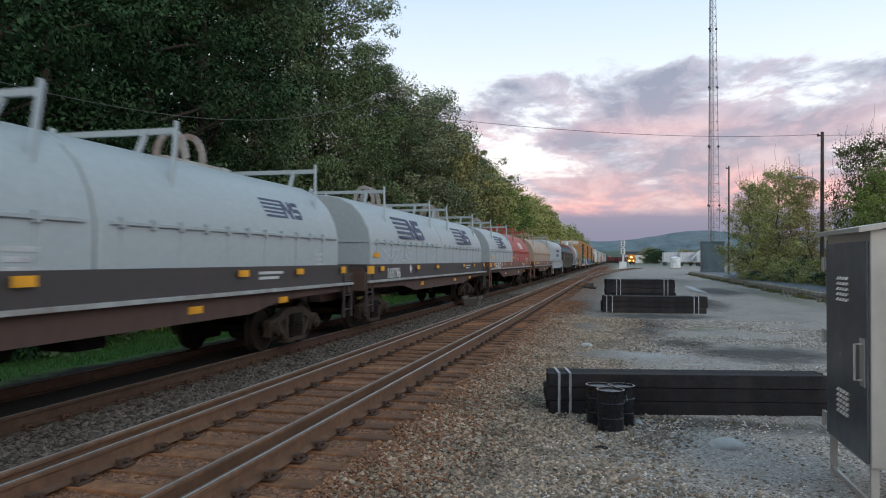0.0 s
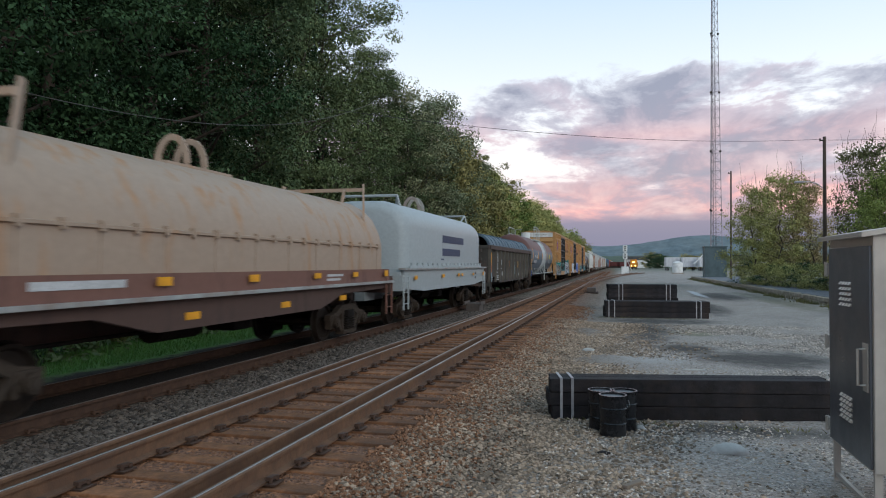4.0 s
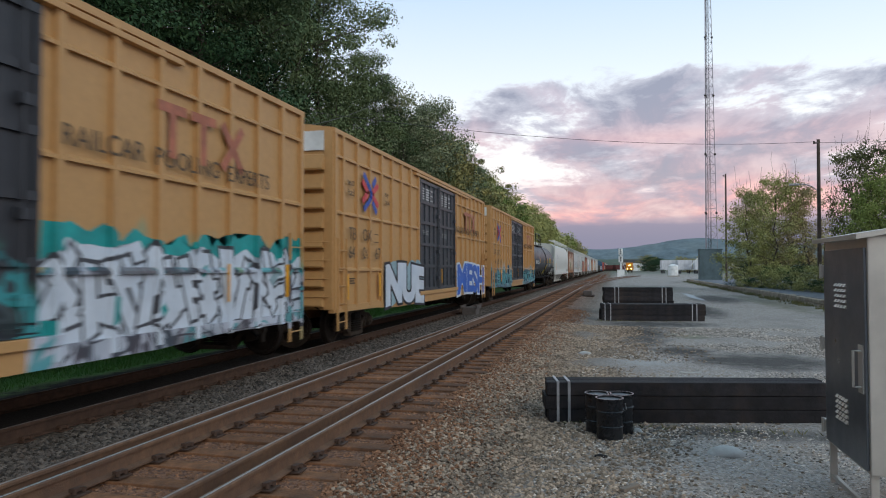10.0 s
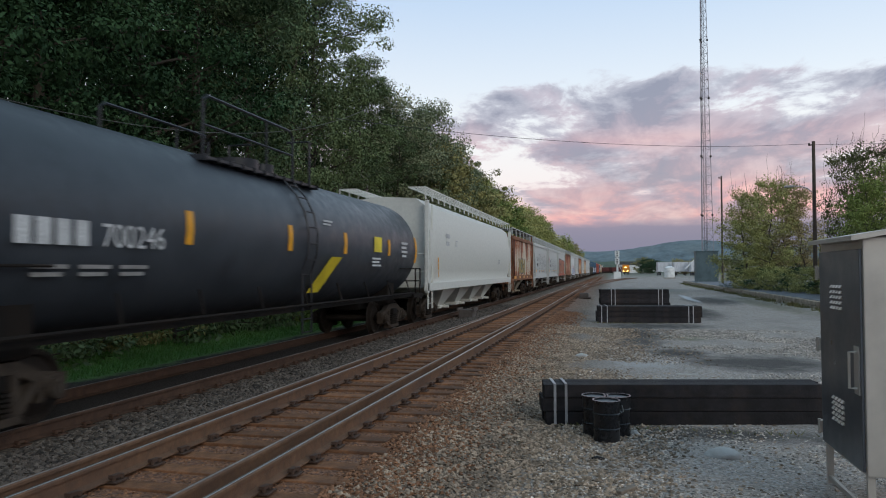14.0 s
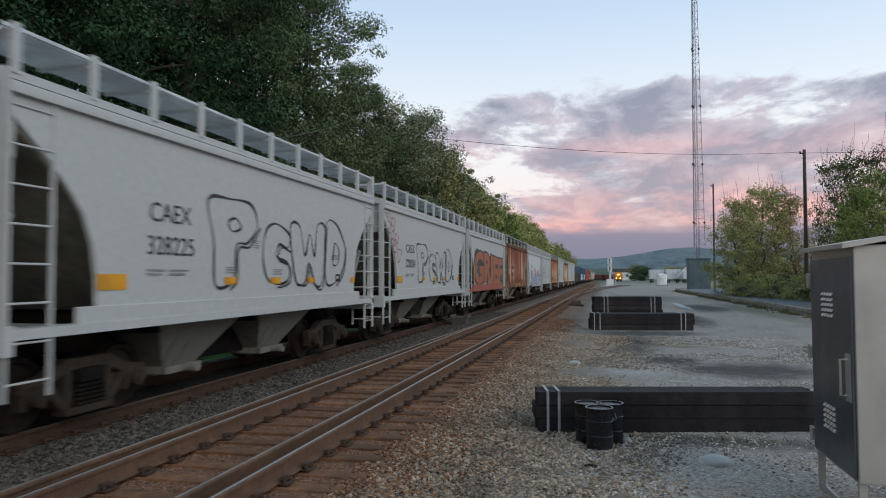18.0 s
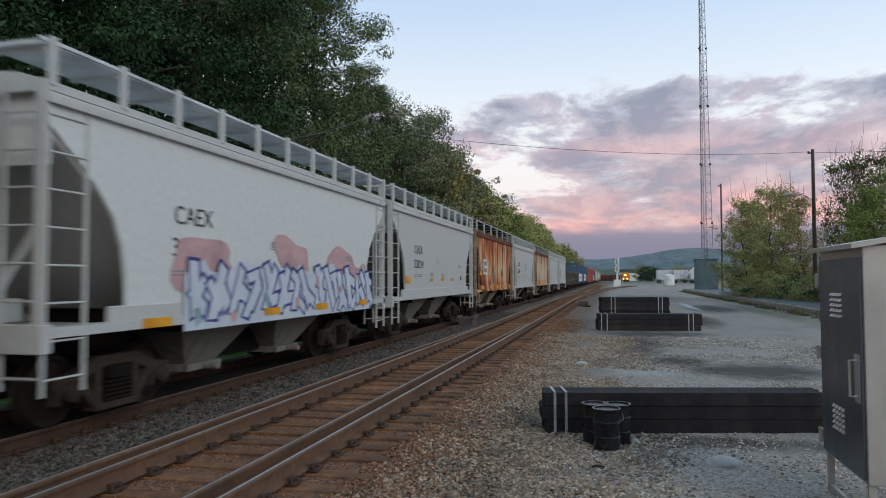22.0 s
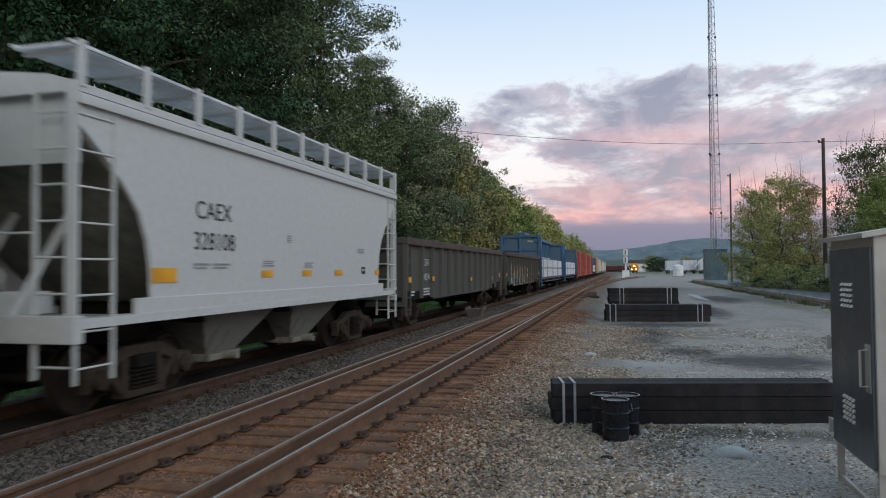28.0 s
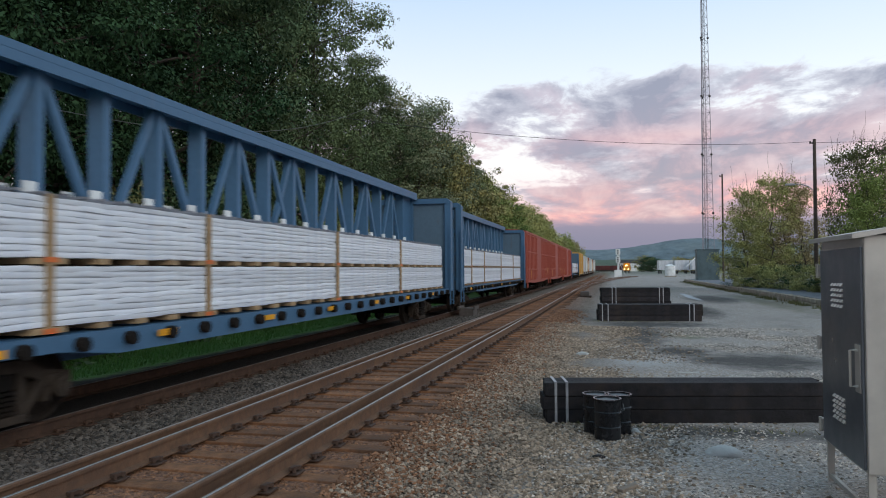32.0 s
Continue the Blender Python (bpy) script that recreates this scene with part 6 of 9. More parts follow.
# centre-beam flat car with wrapped lumber
def centre_beam(u0, u1, label, seed=1):
    car, half = car_base("centerbeam_flat_car", label, u0, u1, (u1 - u0) / 2 - 2.6)
    bm = bmesh.new()
    box(bm, -1.5, 1.5, -half + 0.1, half - 0.1, 0.98, 1.10)
    for sx in (-1, 1):
        prism_x(bm, [(-half + 0.1, 1.10), (half - 0.1, 1.10), (half - 0.1, 0.92), (half - 3, 0.92), (half - 4, 0.80), (-half + 4, 0.80), (-half + 3, 0.92), (-half + 0.1, 0.92)], sx * 1.44, sx * 1.54)
    box(bm, -0.35, 0.35, -half, half, 0.62, 0.98)
    part("deck", bm, BEAM_BLUE, car)
    for sy in (-1, 1):
        y = sy * (half - 0.15)
        bm = bmesh.new()
        box(bm, -1.50, 1.50, y - 0.05, y + 0.05, 1.0, 4.36)
        head = part("bulkhead", bm, BEAM_GREY, car, "grey-blue steel bulkhead")
        for x, w in ((-1.50, 0.12), (-0.05, 0.07), (1.50, 0.12)):
            bm = bmesh.new()
            box(bm, x - w, x + w, y - 0.17, y + 0.17, 1.0, 4.36, 0.02)
            part("post", bm, BEAM_BLUE, head)
        for z in (1.45, 2.45, 3.35):
            bm = bmesh.new()
            box(bm, -1.4, 1.4, y + sy * 0.04, y + sy * 0.13, z - 0.06, z + 0.06)
            part("rail", bm, BEAM_BLUE, head)
        bm = bmesh.new()
        prism_y(bm, [(-1.62, 4.33), (1.62, 4.33), (1.62, 4.40), (1.46, 4.52), (-1.46, 4.52), (-1.62, 4.38)], y - 0.18, y + 0.18)
        part("cap", bm, BEAM_BLUE, head)
        for x in (-1.30, 1.30):
            bm = bmesh.new()
            beam(bm, (x, y + sy * 0.09, 4.22), (x * 0.78, y + sy * 0.09, 4.22), 0.12, 0.02)
            prism_y(bm, [(x, 3.85), (x, 4.20), (x * 0.72, 4.20)], y + sy * 0.05, y + sy * 0.14)
            part("gusset", bm, BEAM_BLUE, head)
        bm = bmesh.new()
        for k in range(5):
            box(bm, 0.55 + 0.13 * k, 0.64 + 0.13 * k, y + sy * 0.052, y + sy * 0.056, 3.95, 4.10)
        part("small_print", bm, INK_GREY, head)
        bm = bmesh.new()
        ladder(bm, 1.62, y - 0.25, y + 0.25, 0.5, 3.4, 0.4)
        part("ladder", bm, BEAM_BLUE, car)
    L = half - 0.3
    bm = bmesh.new()
    box(bm, -0.30, 0.30, -L, L, 4.62, 4.74, 0.01)
    box(bm, 0.25, 0.30, -L, L, 4.48, 4.62)
    box(bm, -0.30, -0.25, -L, L, 4.48, 4.62)
    part("top_chord", bm, BEAM_BLUE, car)
    n = 17
    for i in range(n + 1):
        y = -L + 2 * L * i / n
        bm = bmesh.new()
        box(bm, -0.14, 0.14, y - 0.075, y + 0.075, 1.1, 4.62)
        part("column", bm, BEAM_BLUE, car)
        if i < n:
            y2 = -L + 2 * L * (i + 1) / n
            a, b = (y + 0.1, y2 - 0.1) if i % 2 == 0 else (y2 - 0.1, y + 0.1)
            if i not in (0, n - 1):
                bm = bmesh.new()
                beam(bm, (0.05, a, 2.3), (0.05, b, 4.5), 0.10, 0.13)
                if i == 8:
                    beam(bm, (0.09, b, 2.3), (0.09, a, 4.5), 0.08, 0.13)
                part("diagonal", bm, BEAM_BLUE, car)
            else:
                bm = bmesh.new()
                box(bm, -0.05, 0.05, min(a, b) - 0.1, max(a, b) + 0.1, 1.1, 4.6)
                part("web_panel", bm, BEAM_BLUE, car)
    rnd = random.Random(seed)
    cuts = [-L + 0.55, -L + 2.66, -L + 5.83, -L + 11.1, -L + 16.0, L - 0.6]
    for sx in (-1, 1):
        for i, (y0, y1) in enumerate(zip(cuts, cuts[1:])):
            for lvl in range(2):
                z0 = 1.20 + lvl * 0.78

                w = y1 - y0
                at = Matrix.Translation((sx * 0.80, y0, z0)) @ Matrix.Rotation(rnd.uniform(-0.004, 0.004), 4, "Z")
                pack = part("lumber_pack", shared("pack_core_%.2f" % w, lambda bm: box(bm, -0.59, 0.59, 0.04, w - 0.04, 0.01, 0.685)), WRAP, car, "lumber pack in white wrapping", at)
                courses = 10
                for c in range(courses):
                    def board(bm):
                        # one course showing through the wrinkled wrapping
                        r2 = random.Random(int(w * 100) + 31 * c + seed)
                        h = 0.69 / courses
                        segs = max(3, int(w / 0.30))
                        o = []
                        for k in range(segs + 1):
                            y, dz = 0.02 + (w - 0.04) * k / segs, r2.uniform(-0.010, 0.010)
                            zb, zt = dz + 0.003, h + dz - 0.003
                            xo = 0.62 + r2.uniform(-0.014, 0.014)
                            o.append((y, [(-xo, zb), (xo, zb), (xo + 0.008, (zb + zt) / 2), (xo, zt), (-xo, zt), (-xo - 0.008, (zb + zt) / 2)]))
                        rows_y(bm, o)
                    part("board", shared("board_%d_%d_%.2f" % (seed, c, w), board, True), WRAP, pack, at=Matrix.Translation((0, 0, c * 0.069)))
                n = max(2, int((y1 - y0) / 0.62))
                for k in range(n):
                    yb = y0 + 0.15 + k * (y1 - y0 - 0.3) / (n - 1)
                    bm = bmesh.new()
                    box(bm, sx * 0.15, sx * 1.45, yb - 0.10, yb + 0.10, z0 - 0.07, z0 - 0.003)
                    part("batten", bm, BATTEN, car)
        for y in cuts[1:-1]:
            bm = bmesh.new()
            box(bm, sx * 1.44, sx * 1.465, y - 0.055, y + 0.055, 1.13, 2.70)
            part("corner_strip", bm, BATTEN, car)
            for zc in (1.16, 1.96):
                bm = bmesh.new()
                box(bm, sx * 1.466, sx * 1.472, y - 0.10, y + 0.10, zc - 0.03, zc + 0.03)
                part("corner_guard", bm, ORANGE, car, "orange corner guard")
        bm = bmesh.new()
        for yy in [-L + 0.7 + 0.31 * k for k in range(int((2 * L - 1.4) / 0.31))]:
            beam(bm, (sx * 0.2, yy, 2.70), (sx * 1.46, yy + rnd.uniform(-0.05, 0.05), 2.705), 0.09, 0.03)
        ob = part("wrap_folds", bm, WRAP_DARK, car, "grey folded wrapping edges on top")
        ob["kind"] = "stuff"
        for yy in [-L + 1.2 * k for k in range(1, int(2 * L / 1.2))]:
            bm = bmesh.new()
            beam(bm, (sx * 0.24, yy, 2.72), (sx * 0.24, yy, 3.0), 0.05, 0.20)
            part("pack_stop", bm, WHITE_PAINT, car)
    for i in range(26):
        y = -half + 0.8 + (2 * half - 1.6) * i / 25
        part("winch", shared("winch", lambda bm: rod(bm, (-0.10, 0, 0), (0.07, 0, 0), 0.085, 10)), GRIME_SHADE, car, at=Matrix.Translation((1.58, y, 0.98)))
    tag_marks(car, [(-half + 2 + 2.9 * k, 0.99, 0.45, 0.09) for k in range(7)])
    return car


# running gear: grime and dust, with the shade under the cars darkened in
TRUCK = surface("dusty_shaded_casting", (0.055, 0.043, 0.034), 0.85, 0.0, 0.4, 7, 0.3, tint=(0.042, 0.028, 0.020), spec=0.15)
GRIME_SHADE = surface("grimy_shaded_steel", (0.012, 0.010, 0.009), 0.9, 0.0, 0.4, 7, 0.3, tint=(0.026, 0.018, 0.013), spec=0.15)
SLOPE = surface("grimy_slope_sheet", (0.19, 0.18, 0.15), 0.85, 0.0, 0.35, 3, 0.2, tint=(0.07, 0.058, 0.046))
END_BROWN = surface("oxide_brown_plate", (0.115, 0.048, 0.032), 0.75, 0.0, 0.25, 5, 0.1)
INK_PALE = surface("worn_grey_small_print", (0.30, 0.30, 0.30), 0.7, 0.0, 0.3, 30, 0.0)
BOARD_DARK = surface("dark_grating", (0.045, 0.042, 0.042), 0.7, 0.2, 0.2)
# wheels are darkened in colour for the same shade under the cars
WHEEL = surface("wheel_steel", (0.034, 0.026, 0.021), 0.6, 0.4, 0.3, 7, 0.2, spec=0.15)
GRATE = surface("galvanised_grating", (0.66, 0.67, 0.68), 0.5, 0.4, 0.15)
INK_GREY = surface("faded_white_lettering", (0.52, 0.52, 0.52), 0.7, 0.0, 0.3, 30, 0.0, tint=(0.3, 0.3, 0.3))
INK_BROWN = surface("dark_brown_lettering", (0.10, 0.065, 0.04), 0.7, 0.0, 0.3, 30, 0.0)
INK_BLUE = surface("dark_blue_lettering", (0.05, 0.06, 0.11), 0.6, 0.0, 0.3, 30, 0.0)
FADED_RED = surface("faded_emblem_red", (0.42, 0.14, 0.08), 0.6, 0.0, 0.3)
LOGO_RED = surface("emblem_red", (0.55, 0.05, 0.06), 0.5, 0.0, 0.15)
LOGO_BLUE = surface("emblem_blue", (0.03, 0.08, 0.36), 0.5, 0.0, 0.15)
DOOR_BLACK = paint("black_door_paint", (0.042, 0.047, 0.056), (0.10, 0.08, 0.07), 0.25, 0.45)
TARP = surface("weathered_arched_shell", (0.070, 0.115, 0.155), 0.65, 0.0, 0.45, 4, 0.9, 5, tint=(0.15, 0.20, 0.235), patch=1.6)
CHORD = surface("brown_top_chord", (0.085, 0.055, 0.046), 0.75, 0.0, 0.3, 5, 0.2)
INK_DIM = surface("dim_grey_lettering", (0.24, 0.23, 0.22), 0.7, 0.0, 0.3, 30, 0.0)
PLACARD = surface("yellow_panel", (0.80, 0.62, 0.04), 0.5, 0.0, 0.1)
BAND_WHITE = paint("dirty_white_band", (0.50, 0.53, 0.54), (0.22, 0.16, 0.12), 0.18, 0.5)
PALE_RAIL = surface("pale_grey_rail_paint", (0.48, 0.50, 0.49), 0.55, 0.0, 0.15)
COIL_FRAME = paint("coil_car_frame", (0.085, 0.050, 0.040), (0.04, 0.03, 0.028), 0.4, 0.7)
BEAM_BLUE = paint("faded_blue_paint", (0.066, 0.145, 0.245), (0.15, 0.14, 0.14), 0.20, 0.5)
BEAM_GREY = paint("grey_blue_sheet", (0.10, 0.155, 0.205), (0.09, 0.075, 0.065), 0.30, 0.6)
WRAP = surface("white_plastic_wrap", (0.78, 0.80, 0.84), 0.4, 0.0, 0.14, 3, 0.8, 7, tint=(0.42, 0.45, 0.54), patch=3.0, pieces=0.16)
ORANGE = surface("orange_plastic", (0.65, 0.16, 0.04), 0.5, 0.0, 0.1)
WRAP_DARK = surface("grey_wrap_edge", (0.22, 0.22, 0.24), 0.6, 0.0, 0.3, 4, 0.2)
BATTEN = surface("raw_batten_wood", (0.36, 0.24, 0.13), 0.8, 0.0, 0.3, 9, 0.3)
FLANGE = surface("pale_worn_flange", (0.34, 0.35, 0.34), 0.6, 0.1, 0.25, 6, 0.1, tint=(0.20, 0.12, 0.08))
RUST_EYE = surface("rust_and_grey_paint", (0.36, 0.35, 0.32), 0.65, 0.0, 0.2, 5, 0.1, tint=(0.20, 0.07, 0.04))
SILL_DARK = paint("dark_coil_sill", (0.060, 0.050, 0.048), (0.10, 0.06, 0.045), 0.3, 0.6)
SILL_BROWN = paint("brown_coil_sill", (0.185, 0.090, 0.068), (0.05, 0.032, 0.028), 0.35, 0.6)
HOOD_GREY = paint("pale_grey_hood", (0.36, 0.395, 0.405), (0.16, 0.14, 0.13), 0.10, 0.45)
HOOD_RED = paint("faded_red_hood", (0.36, 0.074, 0.054), (0.36, 0.16, 0.13), 0.34, 0.55)
HOOD_TAN = paint("tan_hood", (0.37, 0.275, 0.205), (0.28, 0.14, 0.06), 0.42, 0.55)
TBOX = dict(streak=(0.20, 0.11, 0.05), rust=0.16, rough=0.5)
BOX_A = paint("tan_yellow_scrawl_a", (0.49, 0.272, 0.108), scrawl=((0.43, 0.45, 0.52), (0.045, 0.05, 0.075), (0.02, 0.30, 0.33)), top=1.98, **TBOX)
BOX_C = paint("tan_yellow_scrawl_c", (0.49, 0.272, 0.108), scrawl=((0.10, 0.30, 0.36), (0.022, 0.06, 0.11), (0.30, 0.42, 0.46)), top=1.72, halo_tone=(0.42, 0.42, 0.40), **TBOX)
SPRAY_STEEL = surface("sprayed_steel_grey", (0.20, 0.21, 0.24), 0.6, 0.0, 0.3, 3, 0.0, tint=(0.10, 0.11, 0.13))
SPRAY_TEAL = surface("sprayed_teal", (0.02, 0.30, 0.29), 0.6, 0.0, 0.25, 3, 0.0)
SPRAY_AQUA = surface("sprayed_aqua", (0.13, 0.33, 0.36), 0.6, 0.0, 0.25, 3, 0.0, tint=(0.07, 0.22, 0.27))
SPRAY_DEEP = surface("sprayed_deep_teal", (0.018, 0.065, 0.095), 0.6, 0.0, 0.25, 3, 0.0)
SPRAY_BLACK = surface("sprayed_black", (0.022, 0.022, 0.028), 0.6, 0.0, 0.3, 5, 0.0)
SPRAY_ORANGE = surface("sprayed_orange", (0.42, 0.135, 0.045), 0.6, 0.0, 0.25, 2, 0.0, tint=(0.42, 0.20, 0.09), patch=0.8)
SPRAY_TAN = surface("sprayed_tan", (0.40, 0.235, 0.135), 0.6, 0.0, 0.25, 2, 0.0, tint=(0.44, 0.30, 0.20), patch=0.8)
SPRAY_SLATE = surface("sprayed_slate", (0.065, 0.065, 0.075), 0.6, 0.0, 0.3, 5, 0.0)
SPRAY_OCHRE = surface("sprayed_ochre", (0.36, 0.26, 0.09), 0.65, 0.0, 0.25, 3, 0.0)
SPRAY_OLIVE = surface("sprayed_olive", (0.20, 0.21, 0.12), 0.65, 0.0, 0.25, 3, 0.0)
SPRAY_RED = surface("sprayed_red", (0.45, 0.06, 0.08), 0.6, 0.0, 0.2)
SPRAY_PINK = surface("sprayed_pink", (0.58, 0.36, 0.36), 0.6, 0.0, 0.15)
SPRAY_WHITE = surface("sprayed_white", (0.58, 0.62, 0.68), 0.6, 0.0, 0.12, 3, 0.0, tint=(0.48, 0.55, 0.64))
SPRAY_BLUE = surface("sprayed_dark_blue", (0.045, 0.06, 0.25), 0.6, 0.0, 0.2)
SPRAY_BLUE2 = surface("sprayed_blue", (0.03, 0.12, 0.48), 0.6, 0.0, 0.25, 2, 0.0, tint=(0.02, 0.08, 0.34))
SPRAY_RUST = surface("sprayed_rust_orange", (0.34, 0.17, 0.08), 0.7, 0.0, 0.4, 4, 0.0, tint=(0.20, 0.12, 0.08))
SPRAY_PALE = surface("sprayed_pale_grey", (0.36, 0.35, 0.33), 0.7, 0.0, 0.4, 6, 0.0, tint=(0.16, 0.14, 0.12))
SPRAY_ICE = surface("sprayed_pale_blue", (0.30, 0.42, 0.46), 0.7, 0.0, 0.3)
HOP_BAY = paint("cream_bay_with_grime", (0.36, 0.325, 0.255), (0.10, 0.062, 0.038), 0.45, 0.7)
SLOPE_OLIVE = surface("olive_brown_slope_sheet", (0.19, 0.15, 0.10), 0.85, 0.0, 0.4, 3, 0.2, tint=(0.07, 0.045, 0.028))
# dusty bay paint, lowered in tone to carry the shade below the car
BAY = paint("dusty_shaded_bay", (0.23, 0.22, 0.19), (0.07, 0.058, 0.048), 0.42, 0.7)
HOP_WHITE = paint("white_hopper_rust_runs", (0.68, 0.69, 0.67), (0.30, 0.22, 0.13), 0.14)
BOX_PLAIN = paint("tan_yellow_plain", (0.49, 0.272, 0.108), (0.20, 0.11, 0.05), 0.16, 0.5)
DOOR_SCRAWL = paint("black_door_scrawl", (0.035, 0.036, 0.042), (0.10, 0.08, 0.07), 0.25, 0.45, scrawl=((0.055, 0.065, 0.075), (0.02, 0.022, 0.03), (0.05, 0.34, 0.36)), top=1.75, spans=((-3, 3),))
HOP_RUST_A = rusted("rust_streaked_white", (0.60, 0.54, 0.43), (0.27, 0.075, 0.026), (0.095, 0.030, 0.018), 0.52, heavy=0.30)
HOP_RED = rusted("rust_red_hopper", (0.62, 0.48, 0.34), (0.29, 0.080, 0.032), (0.18, 0.046, 0.022), 1.06)
SILL_RED = paint("red_sprayed_sill", (0.40, 0.115, 0.075), (0.40, 0.20, 0.11), 0.35, 0.6)
SPRAY_FADE = two_tone("orange_to_tan_spray", (0.38, 0.115, 0.050), (0.40, 0.25, 0.145), 2.25)
HOP_ORANGE = rusted("orange_rust_hopper", (0.64, 0.49, 0.29), (0.41, 0.112, 0.028), (0.17, 0.040, 0.017), 0.64, heavy=0.10)
HOP_CREAM = rusted("cream_rust_hopper", (0.66, 0.53, 0.36), (0.36, 0.120, 0.040), (0.16, 0.045, 0.022), 0.50)
TAN_TRIM = surface("rusty_tan_trim", (0.36, 0.27, 0.18), 0.8, 0.0, 0.4, 4, 0.2, tint=(0.15, 0.06, 0.035), patch=2.5)
RUST_ROOF = surface("dark_rusted_roof", (0.17, 0.062, 0.034), 0.85, 0.0, 0.45, 3, 0.2, tint=(0.07, 0.028, 0.018))
RUST_TRIM = surface("rust_brown_trim", (0.25, 0.105, 0.052), 0.8, 0.0, 0.4, 3, 0.2, tint=(0.09, 0.035, 0.025))
WHITE_HOP = paint("white_hopper_paint", (0.64, 0.63, 0.58), (0.30, 0.26, 0.20), 0.10)
GON_A = paint("dark_brown_gondola", (0.058, 0.053, 0.046), (0.100, 0.066, 0.058), 0.50, 0.75, along=1.0)
GON_STAKE = surface("olive_grey_stake", (0.095, 0.086, 0.070), 0.75, 0.0, 0.3, 4, 0.1, tint=(0.06, 0.048, 0.040))
GON_B = paint("dark_grey_gondola", (0.080, 0.076, 0.064), (0.085, 0.060, 0.045), 0.3, 0.75)
GON_C = paint("dark_gondola_scrawl", (0.066, 0.060, 0.050), (0.085, 0.060, 0.045), 0.3, 0.75, scrawl=((0.46, 0.28, 0.16), (0.05, 0.05, 0.05), (0.26, 0.44, 0.50), (0.17, 0.20, 0.155)), top=2.02, bottom=1.15, spans=((-6.0, 1.45), (3.7, 4.75)), halo_tone=(0.30, 0.18, 0.11))
TANK_BROWN = two_tone("brown_topped_tank", (0.105, 0.130, 0.160), (0.130, 0.056, 0.046), 2.85)
TANK_BLACK = surface("dusty_black_tank", (0.036, 0.043, 0.053), 0.42, 0.0, 0.25, 3, 0.05, tint=(0.052, 0.060, 0.071))
RED_BOX = paint("faded_red_box_car", (0.38, 0.09, 0.06), (0.22, 0.10, 0.08), 0.25, 0.6)
YELLOW_BOX = paint("plain_tan_box_car", (0.56, 0.32, 0.08), (0.25, 0.14, 0.06), 0.2, 0.55)


def build_train():
    pale = "pale grey two-bay covered hopper car, numbered in black"
    coil_car(-1.0, 15.4, [HOOD_GREY, HOOD_GREY], "coil car with pale grey arched hoods", sill=SILL_DARK, mark=0.8, ledge=1.26)
    coil_car(16.2, 32.4, [HOOD_GREY, HOOD_GREY], "coil car with pale grey arched hoods, white scribble on one", sill=SILL_DARK, number="169796", ledge=1.26)
    c = CARS[-1][0]
    rnd = random.Random(8)
    for k in range(6):
        scribble(c, rnd, -6.3 + 0.42 * k, 1.96 + 0.03 * (k % 2), 0.5, 0.34, SPRAY_WHITE, 1.488, 0.016, 0.32)
    coil_car(33.3, 50.1, [HOOD_GREY, HOOD_RED], "coil car with one grey and one red hood", sill=SILL_BROWN, number="CR 628202")
    c = CARS[-1][0]
    rnd = random.Random(28)
    for k in range(6):
        scribble(c, rnd, 0.75 + 0.27 * k + 0.15 * (k > 3), 1.95, 0.26, 0.34, SPRAY_PINK, 1.488, 0.030, 0.30)
    for k in range(3):
        scribble(c, rnd, 5.4 + 0.25 * k, 1.98 - 0.06 * k, 0.40, 0.16, SPRAY_PINK, 1.488, 0.018, 0.30)
    tag_marks_at(c, 0.15, 1.93, 0.75, 0.12, 1.487)
    coil_car(51.75, 66.3, [HOOD_TAN], "coil car with a tan rust-marked hood", sill=SILL_BROWN)
    coil_car(67.2, 79.8, [HOOD_GREY], "coil car with one tall pale grey hood", HOOD_GREY, True)
    gondola(80.9, 96.6, GON_A, "dark brown gondola loaded with blue-grey arched shells", 2.70, True, stakes=GON_STAKE)
    tank_car(97.0, 114.6, TANK_BROWN, "grey and brown tank car with a white middle band", band=BAND_WHITE)
    box_car(115.3, 133.7, BOX_A, "tan box car with black doors, white and teal graffiti", lettering=(("TB", 0.42, 0.80, 2.50), ("OX", 0.42, 1.72, 2.50), ("63", 0.42, 0.80, 2.02), ("96", 0.42, 1.70, 2.02), ("19", 0.42, 2.65, 2.02)), logo=True, door_mat=DOOR_SCRAWL)
    c = CARS[-1][0]
    posts = post_places(9.2)
    wild(c, 51, -9.1, -2.4, 0.86, 1.78, SPRAY_PALE, SPRAY_SLATE, (SPRAY_TEAL, SPRAY_ICE, SPRAY_RUST), 1.606, 0.50, 0.19, posts, SPRAY_STEEL, 0.07, SPRAY_TEAL)
    wild(c, 52, 2.75, 9.1, 0.80, 2.12, SPRAY_WHITE, SPRAY_SLATE, (SPRAY_TEAL, SPRAY_TEAL, SPRAY_ICE), 1.606, 0.50, 0.25, posts, SPRAY_WHITE, 0.10, SPRAY_TEAL)
    c = box_car(135.3, 153.35, BOX_PLAIN, "tan box car with black doors, white and blue graffiti", lettering=(("TB", 0.42, 0.80, 2.50), ("OX", 0.42, 1.72, 2.50), ("64", 0.42, 0.80, 2.06), ("01", 0.42, 1.74, 2.06), ("67", 0.42, 2.63, 2.06)), logo=True)
    piece(c, "MESH", 3.2, 0.84, 5.5, 1.26, (SPRAY_WHITE, SPRAY_BLUE2), 1.609, 0.045, 0.95, 0.055)
    rnd = random.Random(2)
    for k in range(4):
        blob(c, rnd, -5.0 + 0.92 * k, 1.42, 1.10, 1.16, SPRAY_ICE, 1.607 + 0.0005 * k, 0.10)
